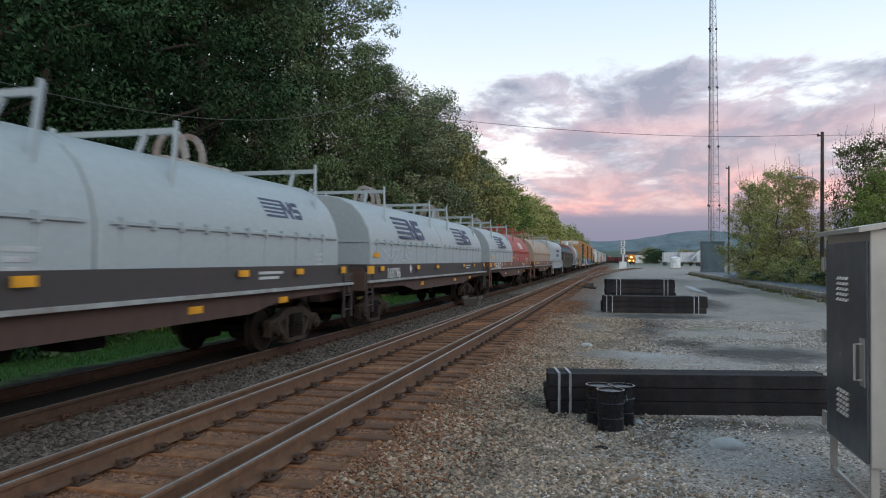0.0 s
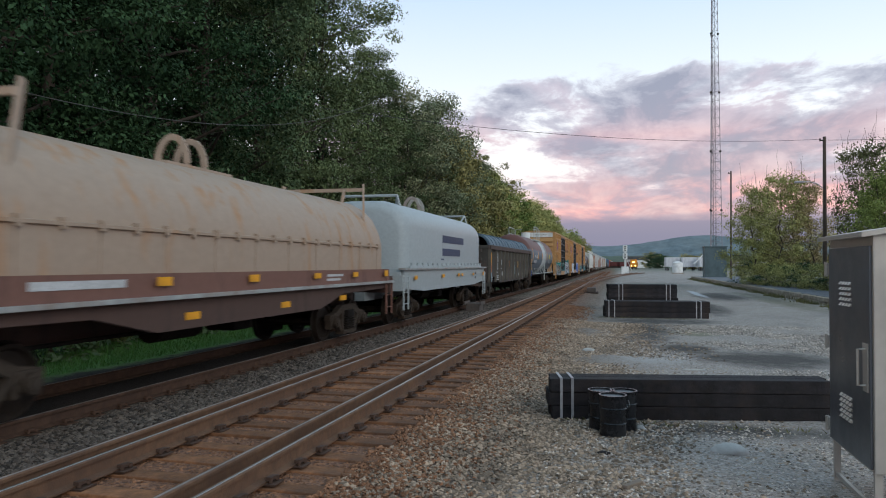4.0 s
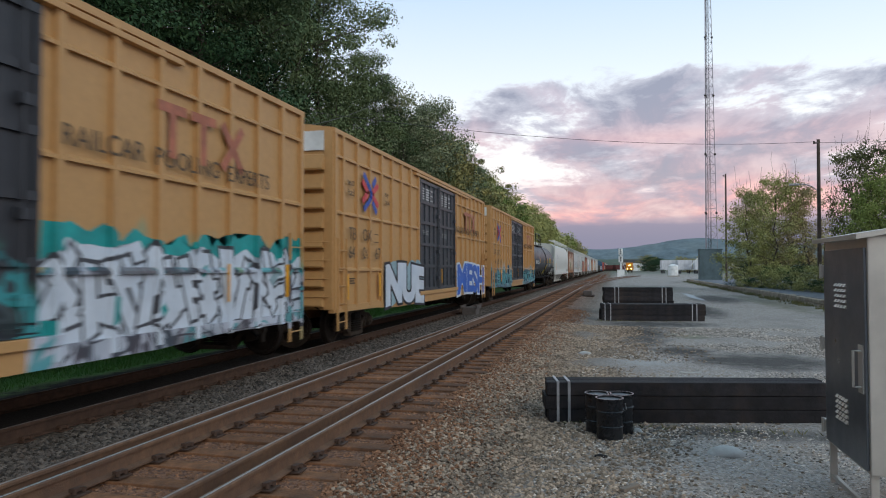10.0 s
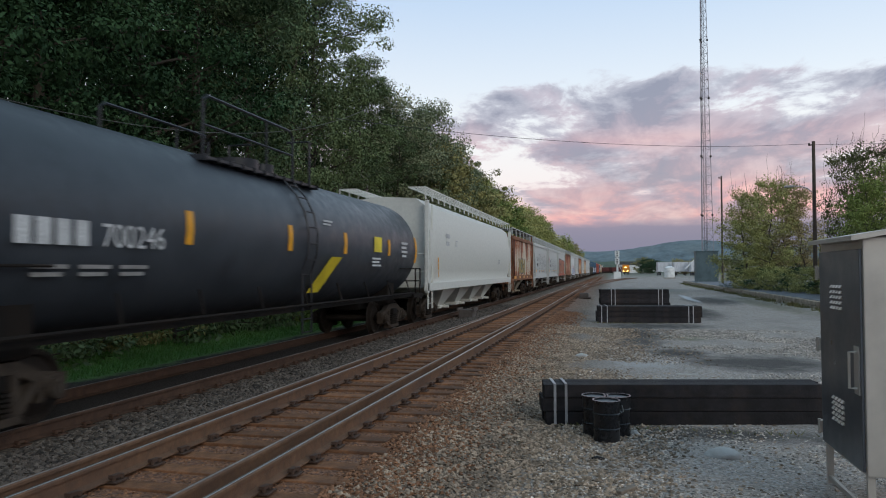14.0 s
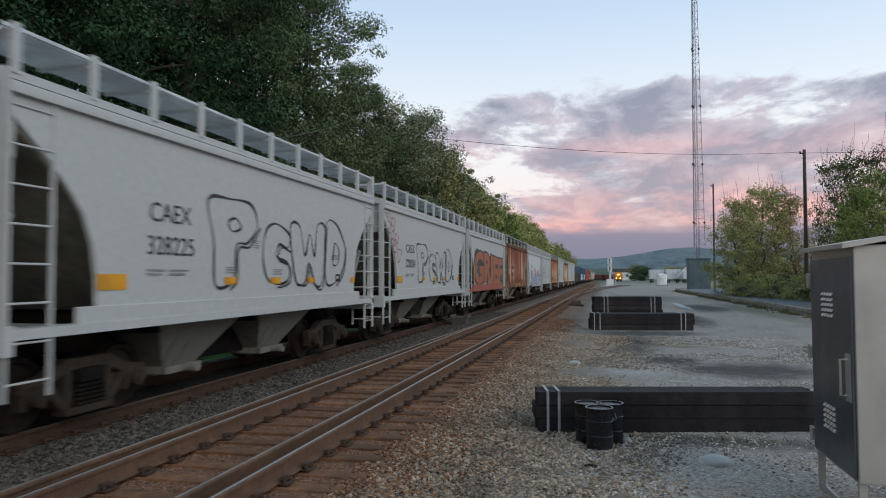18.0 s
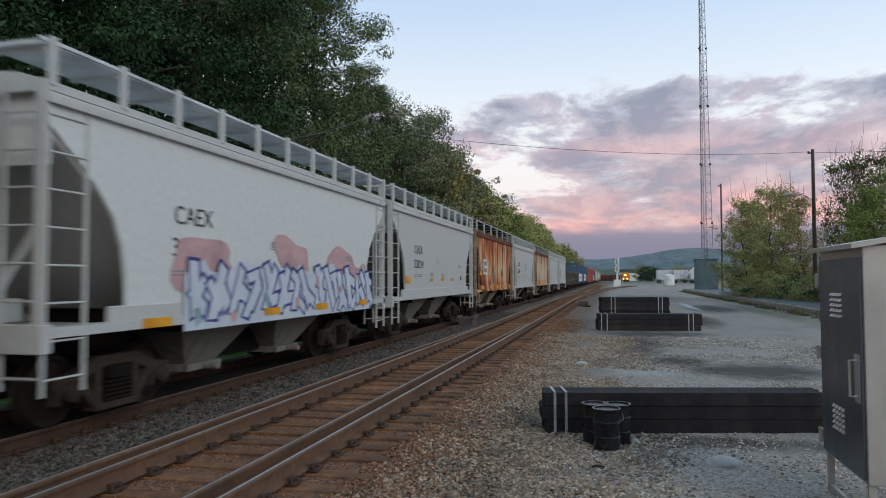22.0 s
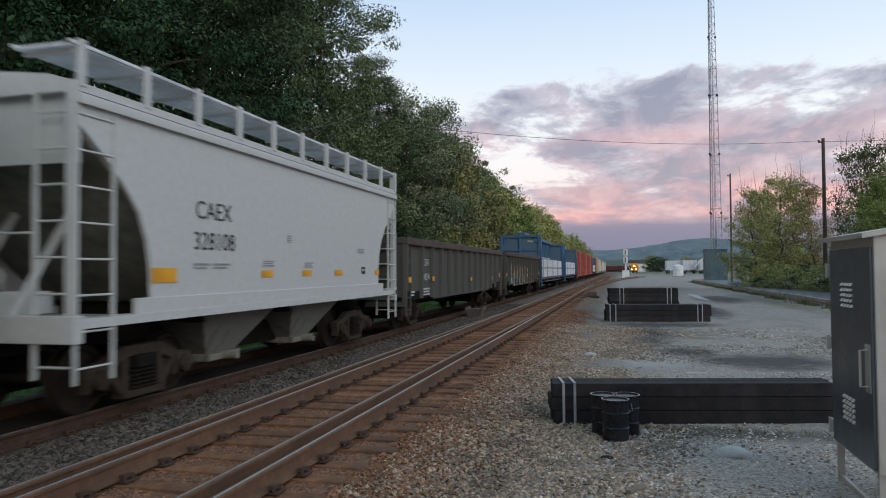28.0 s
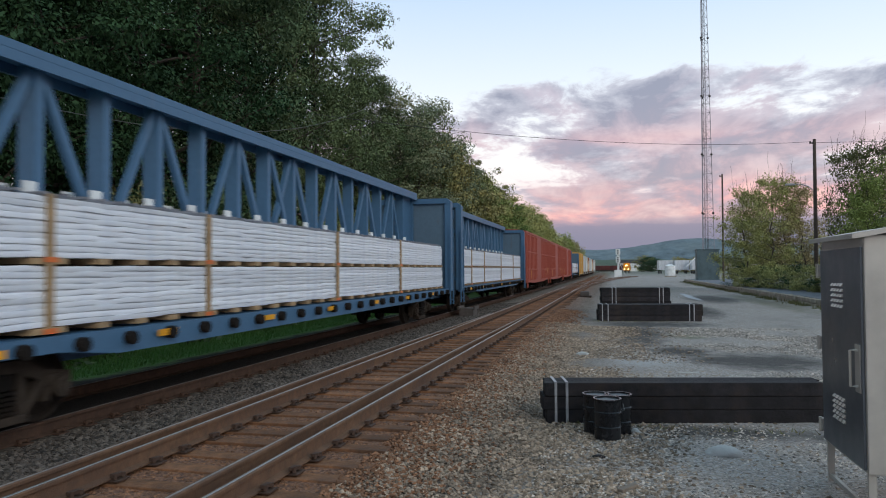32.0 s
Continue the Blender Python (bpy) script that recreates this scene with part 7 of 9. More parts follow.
    piece(c, "NUE", -5.50, 0.86, 3.7, 1.16, (SPRAY_BLACK, SPRAY_WHITE), 1.610, 0.058, 0.96, 0.05)
    box_car(155.3, 174.0, BOX_C, "tan box car with black doors, dark teal graffiti", lettering=(("TB", 0.42, 0.80, 2.50), ("OX", 0.42, 1.72, 2.50), ("64", 0.42, 0.80, 2.02), ("00", 0.42, 1.70, 2.02), ("19", 0.42, 2.65, 2.02)), logo=True)
    c = CARS[-1][0]
    posts = post_places(9.35)
    wild(c, 61, -9.0, -2.6, 0.88, 1.62, SPRAY_AQUA, SPRAY_DEEP, (SPRAY_ICE, SPRAY_SLATE), 1.606, 0.55, 0.17, posts, None, 0.07)
    wild(c, 62, 2.7, 9.0, 0.88, 1.66, SPRAY_AQUA, SPRAY_DEEP, (SPRAY_ICE, SPRAY_BLUE), 1.606, 0.55, 0.17, posts, None, 0.07)
    tank_car(174.3, 192.4, TANK_BLACK, "black tank car with yellow placards", 1.50, 2.48, railing=False)
    long_hopper(192.6, 212.4, WHITE_HOP, "long off-white covered hopper car with bowed sides")
    c = hopper(213.4, HOP_RUST_A, RUST_TRIM, "white covered hopper car streaked with rust", marks="sill", board=BOARD_DARK, posts=PALE_RAIL, under=HOP_BAY, slope=SLOPE_OLIVE)
    rnd = random.Random(17)
    blob(c, rnd, -0.85, 1.98, 3.1, 0.66, SPRAY_OLIVE, 1.566, 0.06)
    piece(c, "ICH", -2.35, 1.66, 3.0, 0.95, (SPRAY_SLATE, SPRAY_OCHRE), 1.570, 0.05, 0.95, 0.045)
    two = lambda a: ((a[0], 0.38, -3.50, 2.62), (a[1], 0.38, -3.55, 2.16))
    c = hopper(226.0, HOPPER_GREY, HOPPER_GREY, "pale grey covered hopper car with black outline graffiti", two(("CAEX", "328225")))
    outline_piece(c, 3, -2.0, 4.0, 1.72, 3.12, BLACK_PAINT, 1.570)
    c = hopper(238.6, HOPPER_GREY, HOPPER_GREY, "pale grey covered hopper car with outline and red graffiti", two(("CAEX", "328104")))
    outline_piece(c, 9, -2.2, 3.3, 1.70, 2.92, BLACK_PAINT, 1.570)
    rnd = random.Random(5)
    for k in range(6):
        scribble(c, rnd, -5.30 + 0.16 * k + 0.25 * (k % 2), 3.62 - 0.22 * k, 0.42, 0.30, SPRAY_RED, 1.570, 0.02, 0.3)
    c = hopper(251.2, HOPPER_GREY, HOPPER_GREY, "pale grey covered hopper car with large orange graffiti", marks=False, sill=SILL_RED)
    rnd = random.Random(6)
    for k in range(7):
        blob(c, rnd, -3.70 + 1.30 * k, 2.38 - 0.03 * k, 1.55, 1.66 - 0.06 * k, SPRAY_SLATE, 1.566 + 0.0005 * k, 0.05)
    piece(c, "GRIEF", -4.45, 1.55, 9.15, 1.66, (SPRAY_SLATE, SPRAY_FADE), 1.572, 0.045, 0.97, 0.045)
    for k, w in enumerate((0.30, 0.45, 0.5)):
        print_bars(c, -3.9, 2.75 - 0.36 * k, w, 0.05, 2, INK_PALE, 1.582)
    for y in (-4.5, -0.9, 1.0, 2.8, 4.55):
        tag_marks_at(c, y, 1.95, 0.09, 0.85 if y < -4 else 0.55)
    c = hopper(263.8, HOP_RED, TAN_TRIM, "rust-red covered hopper car with pale scuffs", marks=False, board=BOARD_DARK, sill=RUST_TRIM, posts=PALE_RAIL, under=HOP_BAY, slope=SLOPE_OLIVE, roof=RUST_ROOF)
    for k in range(4):
        print_bars(c, -3.5 + 0.26 * k, 2.62, 0.18, 0.24, 1, INK_BROWN, 1.566)
        print_bars(c, -3.5 + 0.26 * k, 2.20, 0.18, 0.24, 1, INK_BROWN, 1.566)
    for y in (-1.2, 0.6, 2.6, 4.5):
        tag_marks_at(c, y, 1.36, 0.34, 0.10, 1.592)
    c = hopper(276.3, HOP_WHITE, HOPPER_GREY, "white covered hopper car with blue outlined graffiti", two(("CAEX", "32731")), marks=False, slope=HOPPER_GREY)
    rnd = random.Random(12)
    for y, z, w, h in ((-2.6, 1.95, 1.7, 1.0), (0.3, 2.15, 1.5, 0.8), (2.6, 2.05, 1.7, 0.9), (4.0, 1.85, 0.9, 0.7)):
        blob(c, rnd, y, z, w, h, SPRAY_PINK, 1.567, 0.2)
    wild(c, 71, -3.3, 4.6, 1.08, 2.08, SPRAY_WHITE, SPRAY_BLUE, (SPRAY_PINK, SPRAY_ICE), 1.604, 0.58, 0.24, None, SPRAY_WHITE, 0.10)
    for y in (-3.9, -0.6, 1.6, 4.1):
        tag_marks_at(c, y, 1.25, 0.62, 0.13, 1.606)
    hopper(288.7, HOPPER_GREY, HOPPER_GREY, pale, two(("CAEX", "328234")))
    c = hopper(301.3, HOP_ORANGE, TAN_TRIM, "cream covered hopper car streaked with orange rust", marks="sill", board=BOARD_DARK, sill=HOP_ORANGE, roof=RUST_ROOF, posts=PALE_RAIL, under=HOP_BAY, slope=SLOPE_OLIVE)
    rnd = random.Random(41)
    for k in range(4):
        scribble(c, rnd, -1.45 + 0.2 * k, 1.95 + 0.08 * (k % 2), 0.55, 0.62, SPRAY_SLATE, 1.568 + 0.001 * k, 0.035, 0.3)
    blob(c, rnd, 1.75, 2.1, 0.45, 0.42, SPRAY_SLATE, 1.567, 0.05)
    bm = bmesh.new()
    box(bm, 0, 0.004, -0.55, 0.55, -0.36, 0.36)
    part("number_patch", bm, WHITE_PAINT, c, "pale painted patch behind the lettering", Matrix.Translation((1.563, -3.45, 2.38)))
    for row in range(2):
        for k in range(4):
            print_bars(c, -3.88 + 0.22 * k, 2.66 - 0.32 * row, 0.15, 0.22, 1, INK_DIM, 1.569)
    tag_marks_at(c, -4.75, 2.05, 0.45, 0.16)
    c = hopper(313.9, HOPPER_GREY, HOPPER_GREY, "pale grey two-bay covered hopper car with upright orange strips", tuple((a, b, y - 0.30, z) for a, b, y, z in two(("CAEX", "32780"))), marks=False)
    for y, z, h in ((-4.0, 2.10, 0.85), (-1.6, 1.85, 0.42), (0.3, 1.85, 0.42), (2.2, 1.85, 0.42), (4.3, 1.85, 0.35)):
        tag_marks_at(c, y, z, 0.09, h)
    for k in range(3):
        print_bars(c, 0.22 + 0.05 * k, 2.86 - 0.16 * k, 0.34 - 0.10 * (k % 2), 0.10, 1, SPRAY_ORANGE, 1.566)
    hopper(326.5, HOP_CREAM, TAN_TRIM, "cream covered hopper car streaked with rust", marks="sill", board=BOARD_DARK, sill=HOP_CREAM, roof=RUST_ROOF, posts=PALE_RAIL, under=HOP_BAY, slope=SLOPE_OLIVE)
    hopper(339.4, HOPPER_GREY, HOPPER_GREY, pale)
    hopper(352.25, HOPPER_GREY, HOPPER_GREY, pale, two(("CAEX", "328108")))
    gondola(364.4, 381.2, GON_B, "empty dark grey gondola with ribbed sides", 2.74, lines=(("CEFX", 0.31, -6.29, 1.97), ("30274", 0.31, -6.29, 1.51)))
    c = gondola(382.3, 398.8, GON_C, "empty dark gondola with faded orange and blue graffiti", 2.74)
    rnd = random.Random(31)
    wild(c, 81, -6.0, 1.6, 1.12, 2.15, SPRAY_TAN, SPRAY_RUST, (SPRAY_ICE, SPRAY_OLIVE, SPRAY_ORANGE), 1.508, 0.62, 0.24, None, None, 0.10)
    wild(c, 83, -6.0, -0.5, 0.98, 1.50, SPRAY_ICE, SPRAY_SLATE, (SPRAY_OLIVE, SPRAY_PALE), 1.530, 0.95, 0.22, None, None, 0.05)
    wild(c, 85, 3.4, 4.6, 1.25, 2.2, SPRAY_RUST, SPRAY_SLATE, (SPRAY_ORANGE,), 1.508, 0.6, 0.18, None, None, 0.05)
    for y in (4.2, 5.3, 5.8):
        for z in (2.0, 1.6, 1.25):
            scribble(c, rnd, y, z, 0.45, 0.35, SPRAY_PALE, 1.508, 0.025, 0.35)
    centre_beam(399.7, 422.2, "blue centerbeam flat car with white wrapped lumber", 1)
    centre_beam(423.8, 444.8, "blue centerbeam flat car with white wrapped lumber", 2)
    for k in range(3):
        box_car(446.0 + 18.6 * k, 463.3 + 18.6 * k, RED_BOX, "faded red box car", False, 4.6, ribs=0.92)
    centre_beam(502.5, 524.0, "blue centerbeam flat car with white wrapped lumber", 2)
    box_car(525.5, 543.0, YELLOW_BOX, "plain tan box car", False, 4.8)
    u = 544.5
    for k in range(8):
        mat_k, lab = ((HOPPER_GREY, pale.split(",")[0]), (WHITE_HOP, "off-white covered hopper car"), (HOP_CREAM, "cream covered hopper car streaked with rust"))[k % 3]
        hopper(u, mat_k, mat_k, lab, marks=False)
        u += 12.6


build_train()


# ---- things on the lot ----
def cabinet():
    c = thing("relay_cabinet", "galvanised steel trackside cabinet on legs, doors closed", "cabinet", Matrix.Translation((2.0, 6.40, LOT_Z)))
    w, d, z0, z1 = 1.20, 0.75, 0.40, 2.36
    bm = bmesh.new()
    box(bm, 0.0, d, 0.0, w, z0, z1, 0.012)
    part("body", bm, GALV, c)
    bm = bmesh.new()
    prism_y(bm, [(-0.10, z1 - 0.03), (-0.10, z1 + 0.01), (d / 2, z1 + 0.09), (d + 0.10, z1 + 0.01), (d + 0.10, z1 - 0.03), (d + 0.08, z1 - 0.03), (d / 2, z1 + 0.05), (-0.08, z1 - 0.03)], -0.06, w + 0.06)
    part("roof", bm, GALV, c, "pitched sheet roof")
    bm = bmesh.new()
    box(bm, 0.28, 0.42, 0.02, 0.14, z1 + 0.07, z1 + 0.15, 0.01)
    part("lifting_lug", bm, BATTEN, c)
    door = part("door", box(bmesh.new(), -0.022, 0.0, 0.03, w - 0.03, z0 + 0.03, z1 - 0.10, 0.006), GALV_DARK, c, "dull grey steel door")
    for z in (z0 + 0.16, (z0 + z1) / 2 - 0.02, z1 - 0.30):
        bm = bmesh.new()
        box(bm, -0.045, 0.0, w - 0.035, w + 0.035, z - 0.06, z + 0.06, 0.006)
        rod(bm, (-0.04, w + 0.0, z - 0.07), (-0.04, w + 0.0, z + 0.07), 0.016, 8)
        part("hinge", bm, GALV, door)
    for zc in (z1 - 0.52, z0 + 0.42):
        for i in range(4):
            for j in range(5):
                bm = bmesh.new()
                z = zc + 0.048 * (j - 2)
                y = w * 0.56 - 0.085 * i + 0.1
                prism_y(bm, [(-0.022, z - 0.014), (-0.040, z - 0.012), (-0.022, z + 0.014)], y - 0.034, y + 0.034)
                part("louvre", bm, GALV, door)
    bm = bmesh.new()
    bars(bm, [(-0.03, 0.12, 1.10), (-0.085, 0.12, 1.10), (-0.085, 0.12, 1.40), (-0.03, 0.12, 1.40)], 0.012)
    box(bm, -0.03, -0.02, 0.06, 0.18, 1.05, 1.45)
    part("handle", bm, GALV, door)
    for x in (0.04, d - 0.04):
        for y in (0.04, w - 0.04):
            bm = bmesh.new()
            box(bm, x - 0.03, x + 0.03, y - 0.004, y + 0.03, 0, z0)
            box(bm, x - 0.05, x + 0.05, y - 0.05, y + 0.05, 0, 0.012)
            part("leg", bm, GALV, c)
    bm = bmesh.new()
    box(bm, 0.02, 0.05, 0.05, w - 0.05, 0.06, 0.10)
    box(bm, d - 0.05, d - 0.02, 0.05, w - 0.05, 0.06, 0.10)
    box(bm, 0.0, d, 0.0, 0.03, 0.02, 0.10)
    part("brace", bm, GALV, c)
    return c


GALV_DARK = surface("dull_grey_steel", (0.135, 0.14, 0.15), 0.38, 0.5, 0.12, 3, 0.05, tint=(0.13, 0.14, 0.16))


def tie_stack(x0, y0, length, layers, wide, label, turn=0.0, straps=(), tall=0.185):
    s = thing("tie_stack", label, "timber stack", Matrix.Translation((x0, y0, LOT_Z + 0.005)) @ Matrix.Rotation(radians(turn), 4, "Z"), "stacks of creosoted ties")
    rnd = random.Random(int(y0 * 10))
    for k in range(layers):
        for j in range(wide):
            L = length + rnd.uniform(-0.06, 0.06)

            def timber(bm, L=L):
                box(bm, 0, L, 0, 0.235, 0, tall - 0.006, 0.010)
                for v in bm.verts:
                    v.co += 0.006 * noise.noise_vector(v.co * 3 + Vector((L * 9, 0, 0)))
            bm = bmesh.new()
            timber(bm)
            part("timber", bm, CREOSOTE, s, at=Matrix.Translation((rnd.uniform(-0.03, 0.03), 0.24 * j + rnd.uniform(-0.012, 0.012), k * tall)))
    for d in straps:
        bm = bmesh.new()
        h = layers * tall
        box(bm, d, d + 0.035, -0.016, -0.010, -0.0, h + 0.004)
        box(bm, d, d + 0.035, -0.016, 0.24 * wide + 0.01, h + 0.004, h + 0.010)
        part("strap", bm, STRAP, s, "steel banding strap")


def keg(x, y, turn):
    k = thing("steel_keg", "black steel keg with a recessed dusty lid", "keg", Matrix.Translation((x, y, LOT_Z)) @ Matrix.Rotation(turn, 4, "Z"), "three black kegs")
    prof = [(0.150, 0.0), (0.160, 0.01), (0.158, 0.15), (0.168, 0.16), (0.158, 0.17), (0.160, 0.33), (0.170, 0.34), (0.160, 0.35), (0.162, 0.47), (0.172, 0.48), (0.172, 0.50), (0.150, 0.50), (0.148, 0.475)]

    def body(bm):
        n = 28
        rings = [[bm.verts.new((r * cos(2 * pi * i / n), r * sin(2 * pi * i / n), z)) for i in range(n)] for r, z in prof]
        for a, b in zip(rings, rings[1:]):
            for i in range(n):
                bm.faces.new((a[i], a[(i + 1) % n], b[(i + 1) % n], b[i]))
        bm.faces.new(rings[0][::-1])
    part("drum", shared("keg_drum", body, True), GLOSS_BLACK, k)
    part("lid", shared("keg_lid", lambda bm: rod(bm, (0, 0, 0.465), (0, 0, 0.478), 0.149, 28)), LID, k, "dusty grey lid")
    bm = bmesh.new()
    bars(bm, [(0.165, -0.09, 0.44), (0.19, -0.07, 0.36), (0.195, 0, 0.33), (0.19, 0.07, 0.36), (0.165, 0.09, 0.44)], 0.006)
    part("handle", bm, STRAP, k)


OLD_WOOD = surface("weathered_wood", (0.23, 0.18, 0.14), 0.85, 0.0, 0.3, 9, 0.3)
GLOSS_BLACK = surface("gloss_black_paint", (0.012, 0.012, 0.014), 0.28, 0.0, 0.3, 5, 0.03, tint=(0.03, 0.03, 0.03))
LID = surface("dusty_lid", (0.13, 0.13, 0.135), 0.5, 0.3, 0.3, 9, 0.1)
PALE_STONE = surface("pale_stone", (0.46, 0.45, 0.43), 0.85, 0.0, 0.15, 12, 0.3)


def rock(name, x, y, size, label, material=PALE_STONE, seed=0, category="stone"):
    bm = bmesh.new()
    bmesh.ops.create_icosphere(bm, subdivisions=3, radius=1)
    for v in bm.verts:
        v.co += 0.22 * noise.noise_vector(v.co * 1.7 + Vector((seed * 7.1, 0, 0)))
        v.co = Vector((v.co.x * size[0], v.co.y * size[1], max(-0.4, v.co.z) * size[2]))
    ob = part(name, bm, material, None, at=Matrix.Translation((x, y, ground_height(x, y) + 0.25 * size[2])))
    ob.data.polygons.foreach_set("use_smooth", [True] * len(ob.data.polygons))
    tagged(ob, label, category)


def lot_things():
    cabinet()
    tie_stack(-0.92, 9.60, 3.75, 3, 2, "stack of long black creosoted ties, banded", 12.0, (0.13, 0.28), 0.183)
    tie_stack(-0.55, 28.6, 3.95, 3, 4, "stack of long black creosoted ties, banded", 7.0, (0.10, 0.32, 3.45, 3.62), 0.22)
    tie_stack(-0.52, 33.0, 3.05, 6, 4, "tall stack of long black creosoted ties, banded", 7.0, (0.45, 0.62, 2.55, 2.72), 0.2)
    keg(-0.09, 8.92, 0.4)
    keg(-0.235, 9.23, 1.4)
    keg(0.04, 9.26, 2.2)
    rock("stone", -0.74, 17.3, (0.16, 0.12, 0.07), "pale flat stone on the gravel", seed=1)
    rock("flat_stone", 1.18, 8.40, (0.19, 0.14, 0.085), "pale flat stone sunk in the gravel", seed=2)
    rock("lump", -0.18, 8.0, (0.07, 0.05, 0.03), "small dark lump on the gravel", CREOSOTE, 3)
    rock("dirt_clod", 0.25, 9.32, (0.05, 0.05, 0.05), "pale lump beside the kegs", PALE_STONE, 6)
    bm = bmesh.new()
    box(bm, -0.13, 0.13, -0.03, 0.03, 0, 0.03, 0.008)
    ob = part("wood_scrap", bm, OLD_WOOD, None, at=Matrix.Translation((0.11, 6.9, LOT_Z + 0.01)) @ Matrix.Rotation(radians(55), 4, "Z"))
    tagged(ob, "short scrap of weathered wood on the gravel", "wood scrap")
    bm = bmesh.new()
    box(bm, 0.0, 0.42, -0.03, 0.03, 0, 0.025, 0.006)
    ob = part("wood_lath", bm, PALE_STONE, None, at=Matrix.Translation((1.2, 14.6, LOT_Z + 0.02)) @ Matrix.Rotation(radians(8), 4, "Z"))
    tagged(ob, "pale lath lying on the gravel", "wood scrap")
    # switch machine and its rods
    s = thing("switch_machine", "rusty switch machine on long ties beside the turnout", "switch machine", Matrix.Translation((-1.95, 50.5, -0.20)))
    bm = bmesh.new()
    box(bm, -0.45, 0.45, -0.9, 0.9, 0.0, 0.10)
    part("base", bm, TIE_DARK, s)
    bm = bmesh.new()
    box(bm, -0.3, 0.3, -0.5, 0.5, 0.10, 0.42, 0.05)
    box(bm, -0.2, 0.2, 0.5, 0.8, 0.10, 0.34, 0.05)
    part("housing", bm, RUST_GREY, s)
    bm = bmesh.new()
    rod(bm, (-0.3, 0, 0.12), (-1.9, 0, 0.12), 0.03)
    part("throw_rod", bm, RUST, s)
    # detector box between the tracks
    s = thing("trackside_box", "low rusty steel box between the tracks", "trackside box", Matrix.Translation((-6.05, 29.5, -0.19)))
    bm = bmesh.new()
    box(bm, -0.30, 0.30, -0.45, 0.45, 0.0, 0.36, 0.03)
    part("housing", bm, RUST_GREY, s)
    bm = bmesh.new()
    for x in (-0.34, 0.34):
        box(bm, x - 0.03, x + 0.03, -0.5, 0.5, 0.30, 0.44)
    part("lug", bm, RUST_GREY, s)
    bm = bmesh.new()
    bars(bm, [(-0.3, 0.45, 0.3), (-0.35, 1.1, 0.18), (-0.30, 1.9, 0.05)], 0.03)
    part("conduit", bm, RUST, s)


RUST_GREY = surface("rusty_grey_steel", (0.12, 0.10, 0.09), 0.8, 0.2, 0.35, 6, 0.2)
lot_things()


# ---- the platform ----
def platform():
    p = thing("old_platform", "low old platform with a crumbling edge and asphalt top", "platform", kind="structure")
    edge = lambda y: 10.35 - 0.0016 * (y - 40)
    ys = [14 + 4 * i for i in range(25)]
    top = LOT_Z + 0.44
    bm = bmesh.new()
    rows_y(bm, [(y, [(edge(y) + 0.35, LOT_Z - 0.2), (edge(y) + 60, LOT_Z - 0.2), (edge(y) + 60, top - 0.02), (edge(y) + 0.35, top - 0.02)]) for y in ys])
    part("deck", bm, ASPHALT, p, "dark grey asphalt surface")
    rnd = random.Random(8)
    y = 14.0
    while y < 110:
        L = rnd.uniform(0.7, 1.3)
        for row in range(2):
            w = rnd.uniform(0.30, 0.42)
            z0 = LOT_Z - 0.05 + row * 0.24
            bm = bmesh.new()
            o = rnd.uniform(-0.05, 0.05)
            box(bm, o, 0.5, 0.01, L - 0.02, 0, rnd.uniform(0.20, 0.235), 0.03)
            for v in bm.verts:
                v.co += 0.025 * noise.noise_vector(v.co * 3 + Vector((y, row, 0)))
            part("edge_stone", bm, BRICKISH, p, at=Matrix.Translation((edge(y), y, z0)))
        y += L


platform()


# ---- poles, wire, tower, signal ----
def tower():
    x, y = 16.6, 135.0
    t = thing("lattice_tower", "tall slender grey lattice radio tower", "radio tower", Matrix.Translation((x, y, LOT_Z)))
    H = 62.0

    def leg(k, z):
        r = 1.35 - 0.85 * z / H
        a = radians(90 + 120 * k + 20)
        return Vector((r * cos(a), r * sin(a), z))
    zs = [1.6 * i for i in range(39)]
    for k in range(3):
        bm = bmesh.new()
        bars(bm, [leg(k, a) for a in zs], 0.062, 6)
        part("leg", bm, TOWER, t)
        bm = bmesh.new()
        for i, (a, b) in enumerate(zip(zs, zs[1:])):
            j = (k + 1) % 3
            p, q = (leg(k, a), leg(j, b)) if i % 2 else (leg(j, a), leg(k, b))
            rod(bm, p, q, 0.030, 5)
            rod(bm, leg(k, b), leg(j, b), 0.028, 5)
        part("bracing", bm, TOWER, t)["kind"] = "stuff"
    for i in range(5):
        z = 12 + 10.7 * i
        for k in range(3):
            bm = bmesh.new()
            v = leg(k, z)
            bmesh.ops.create_icosphere(bm, subdivisions=2, radius=0.22, matrix=Matrix.Translation(v))
            part("joint_plate", bm, STEEL_DARK, t)
    bm = bmesh.new()
    for k in range(4):
        rod(bm, (0.3 * cos(k), 0.3 * sin(k), 0), (0.18 * cos(k), 0.18 * sin(k), H), 0.03, 5)
    part("cable", bm, STEEL_DARK, t)
    bm = bmesh.new()
    for a, b in (((-0.6, -1, 5.5), (-4.0, -3.5, 2.2)),):
        rod(bm, a, b, 0.10, 6)
    part("stay_pipe", bm, WHITE_PAINT, t)
    h = thing("equipment_shelter", "plain grey-green metal equipment shelter", "shelter", Matrix.Translation((12.9, 105, LOT_Z + 0.40)))
    bm = bmesh.new()
    box(bm, -1.45, 1.45, -1.3, 1.3, 0, 4.2, 0.04)
    part("wall", bm, SHELTER, h)
    bm = bmesh.new()
    box(bm, -1.55, 1.55, -1.4, 1.4, 4.2, 4.32, 0.03)
    part("roof", bm, SHELTER, h)


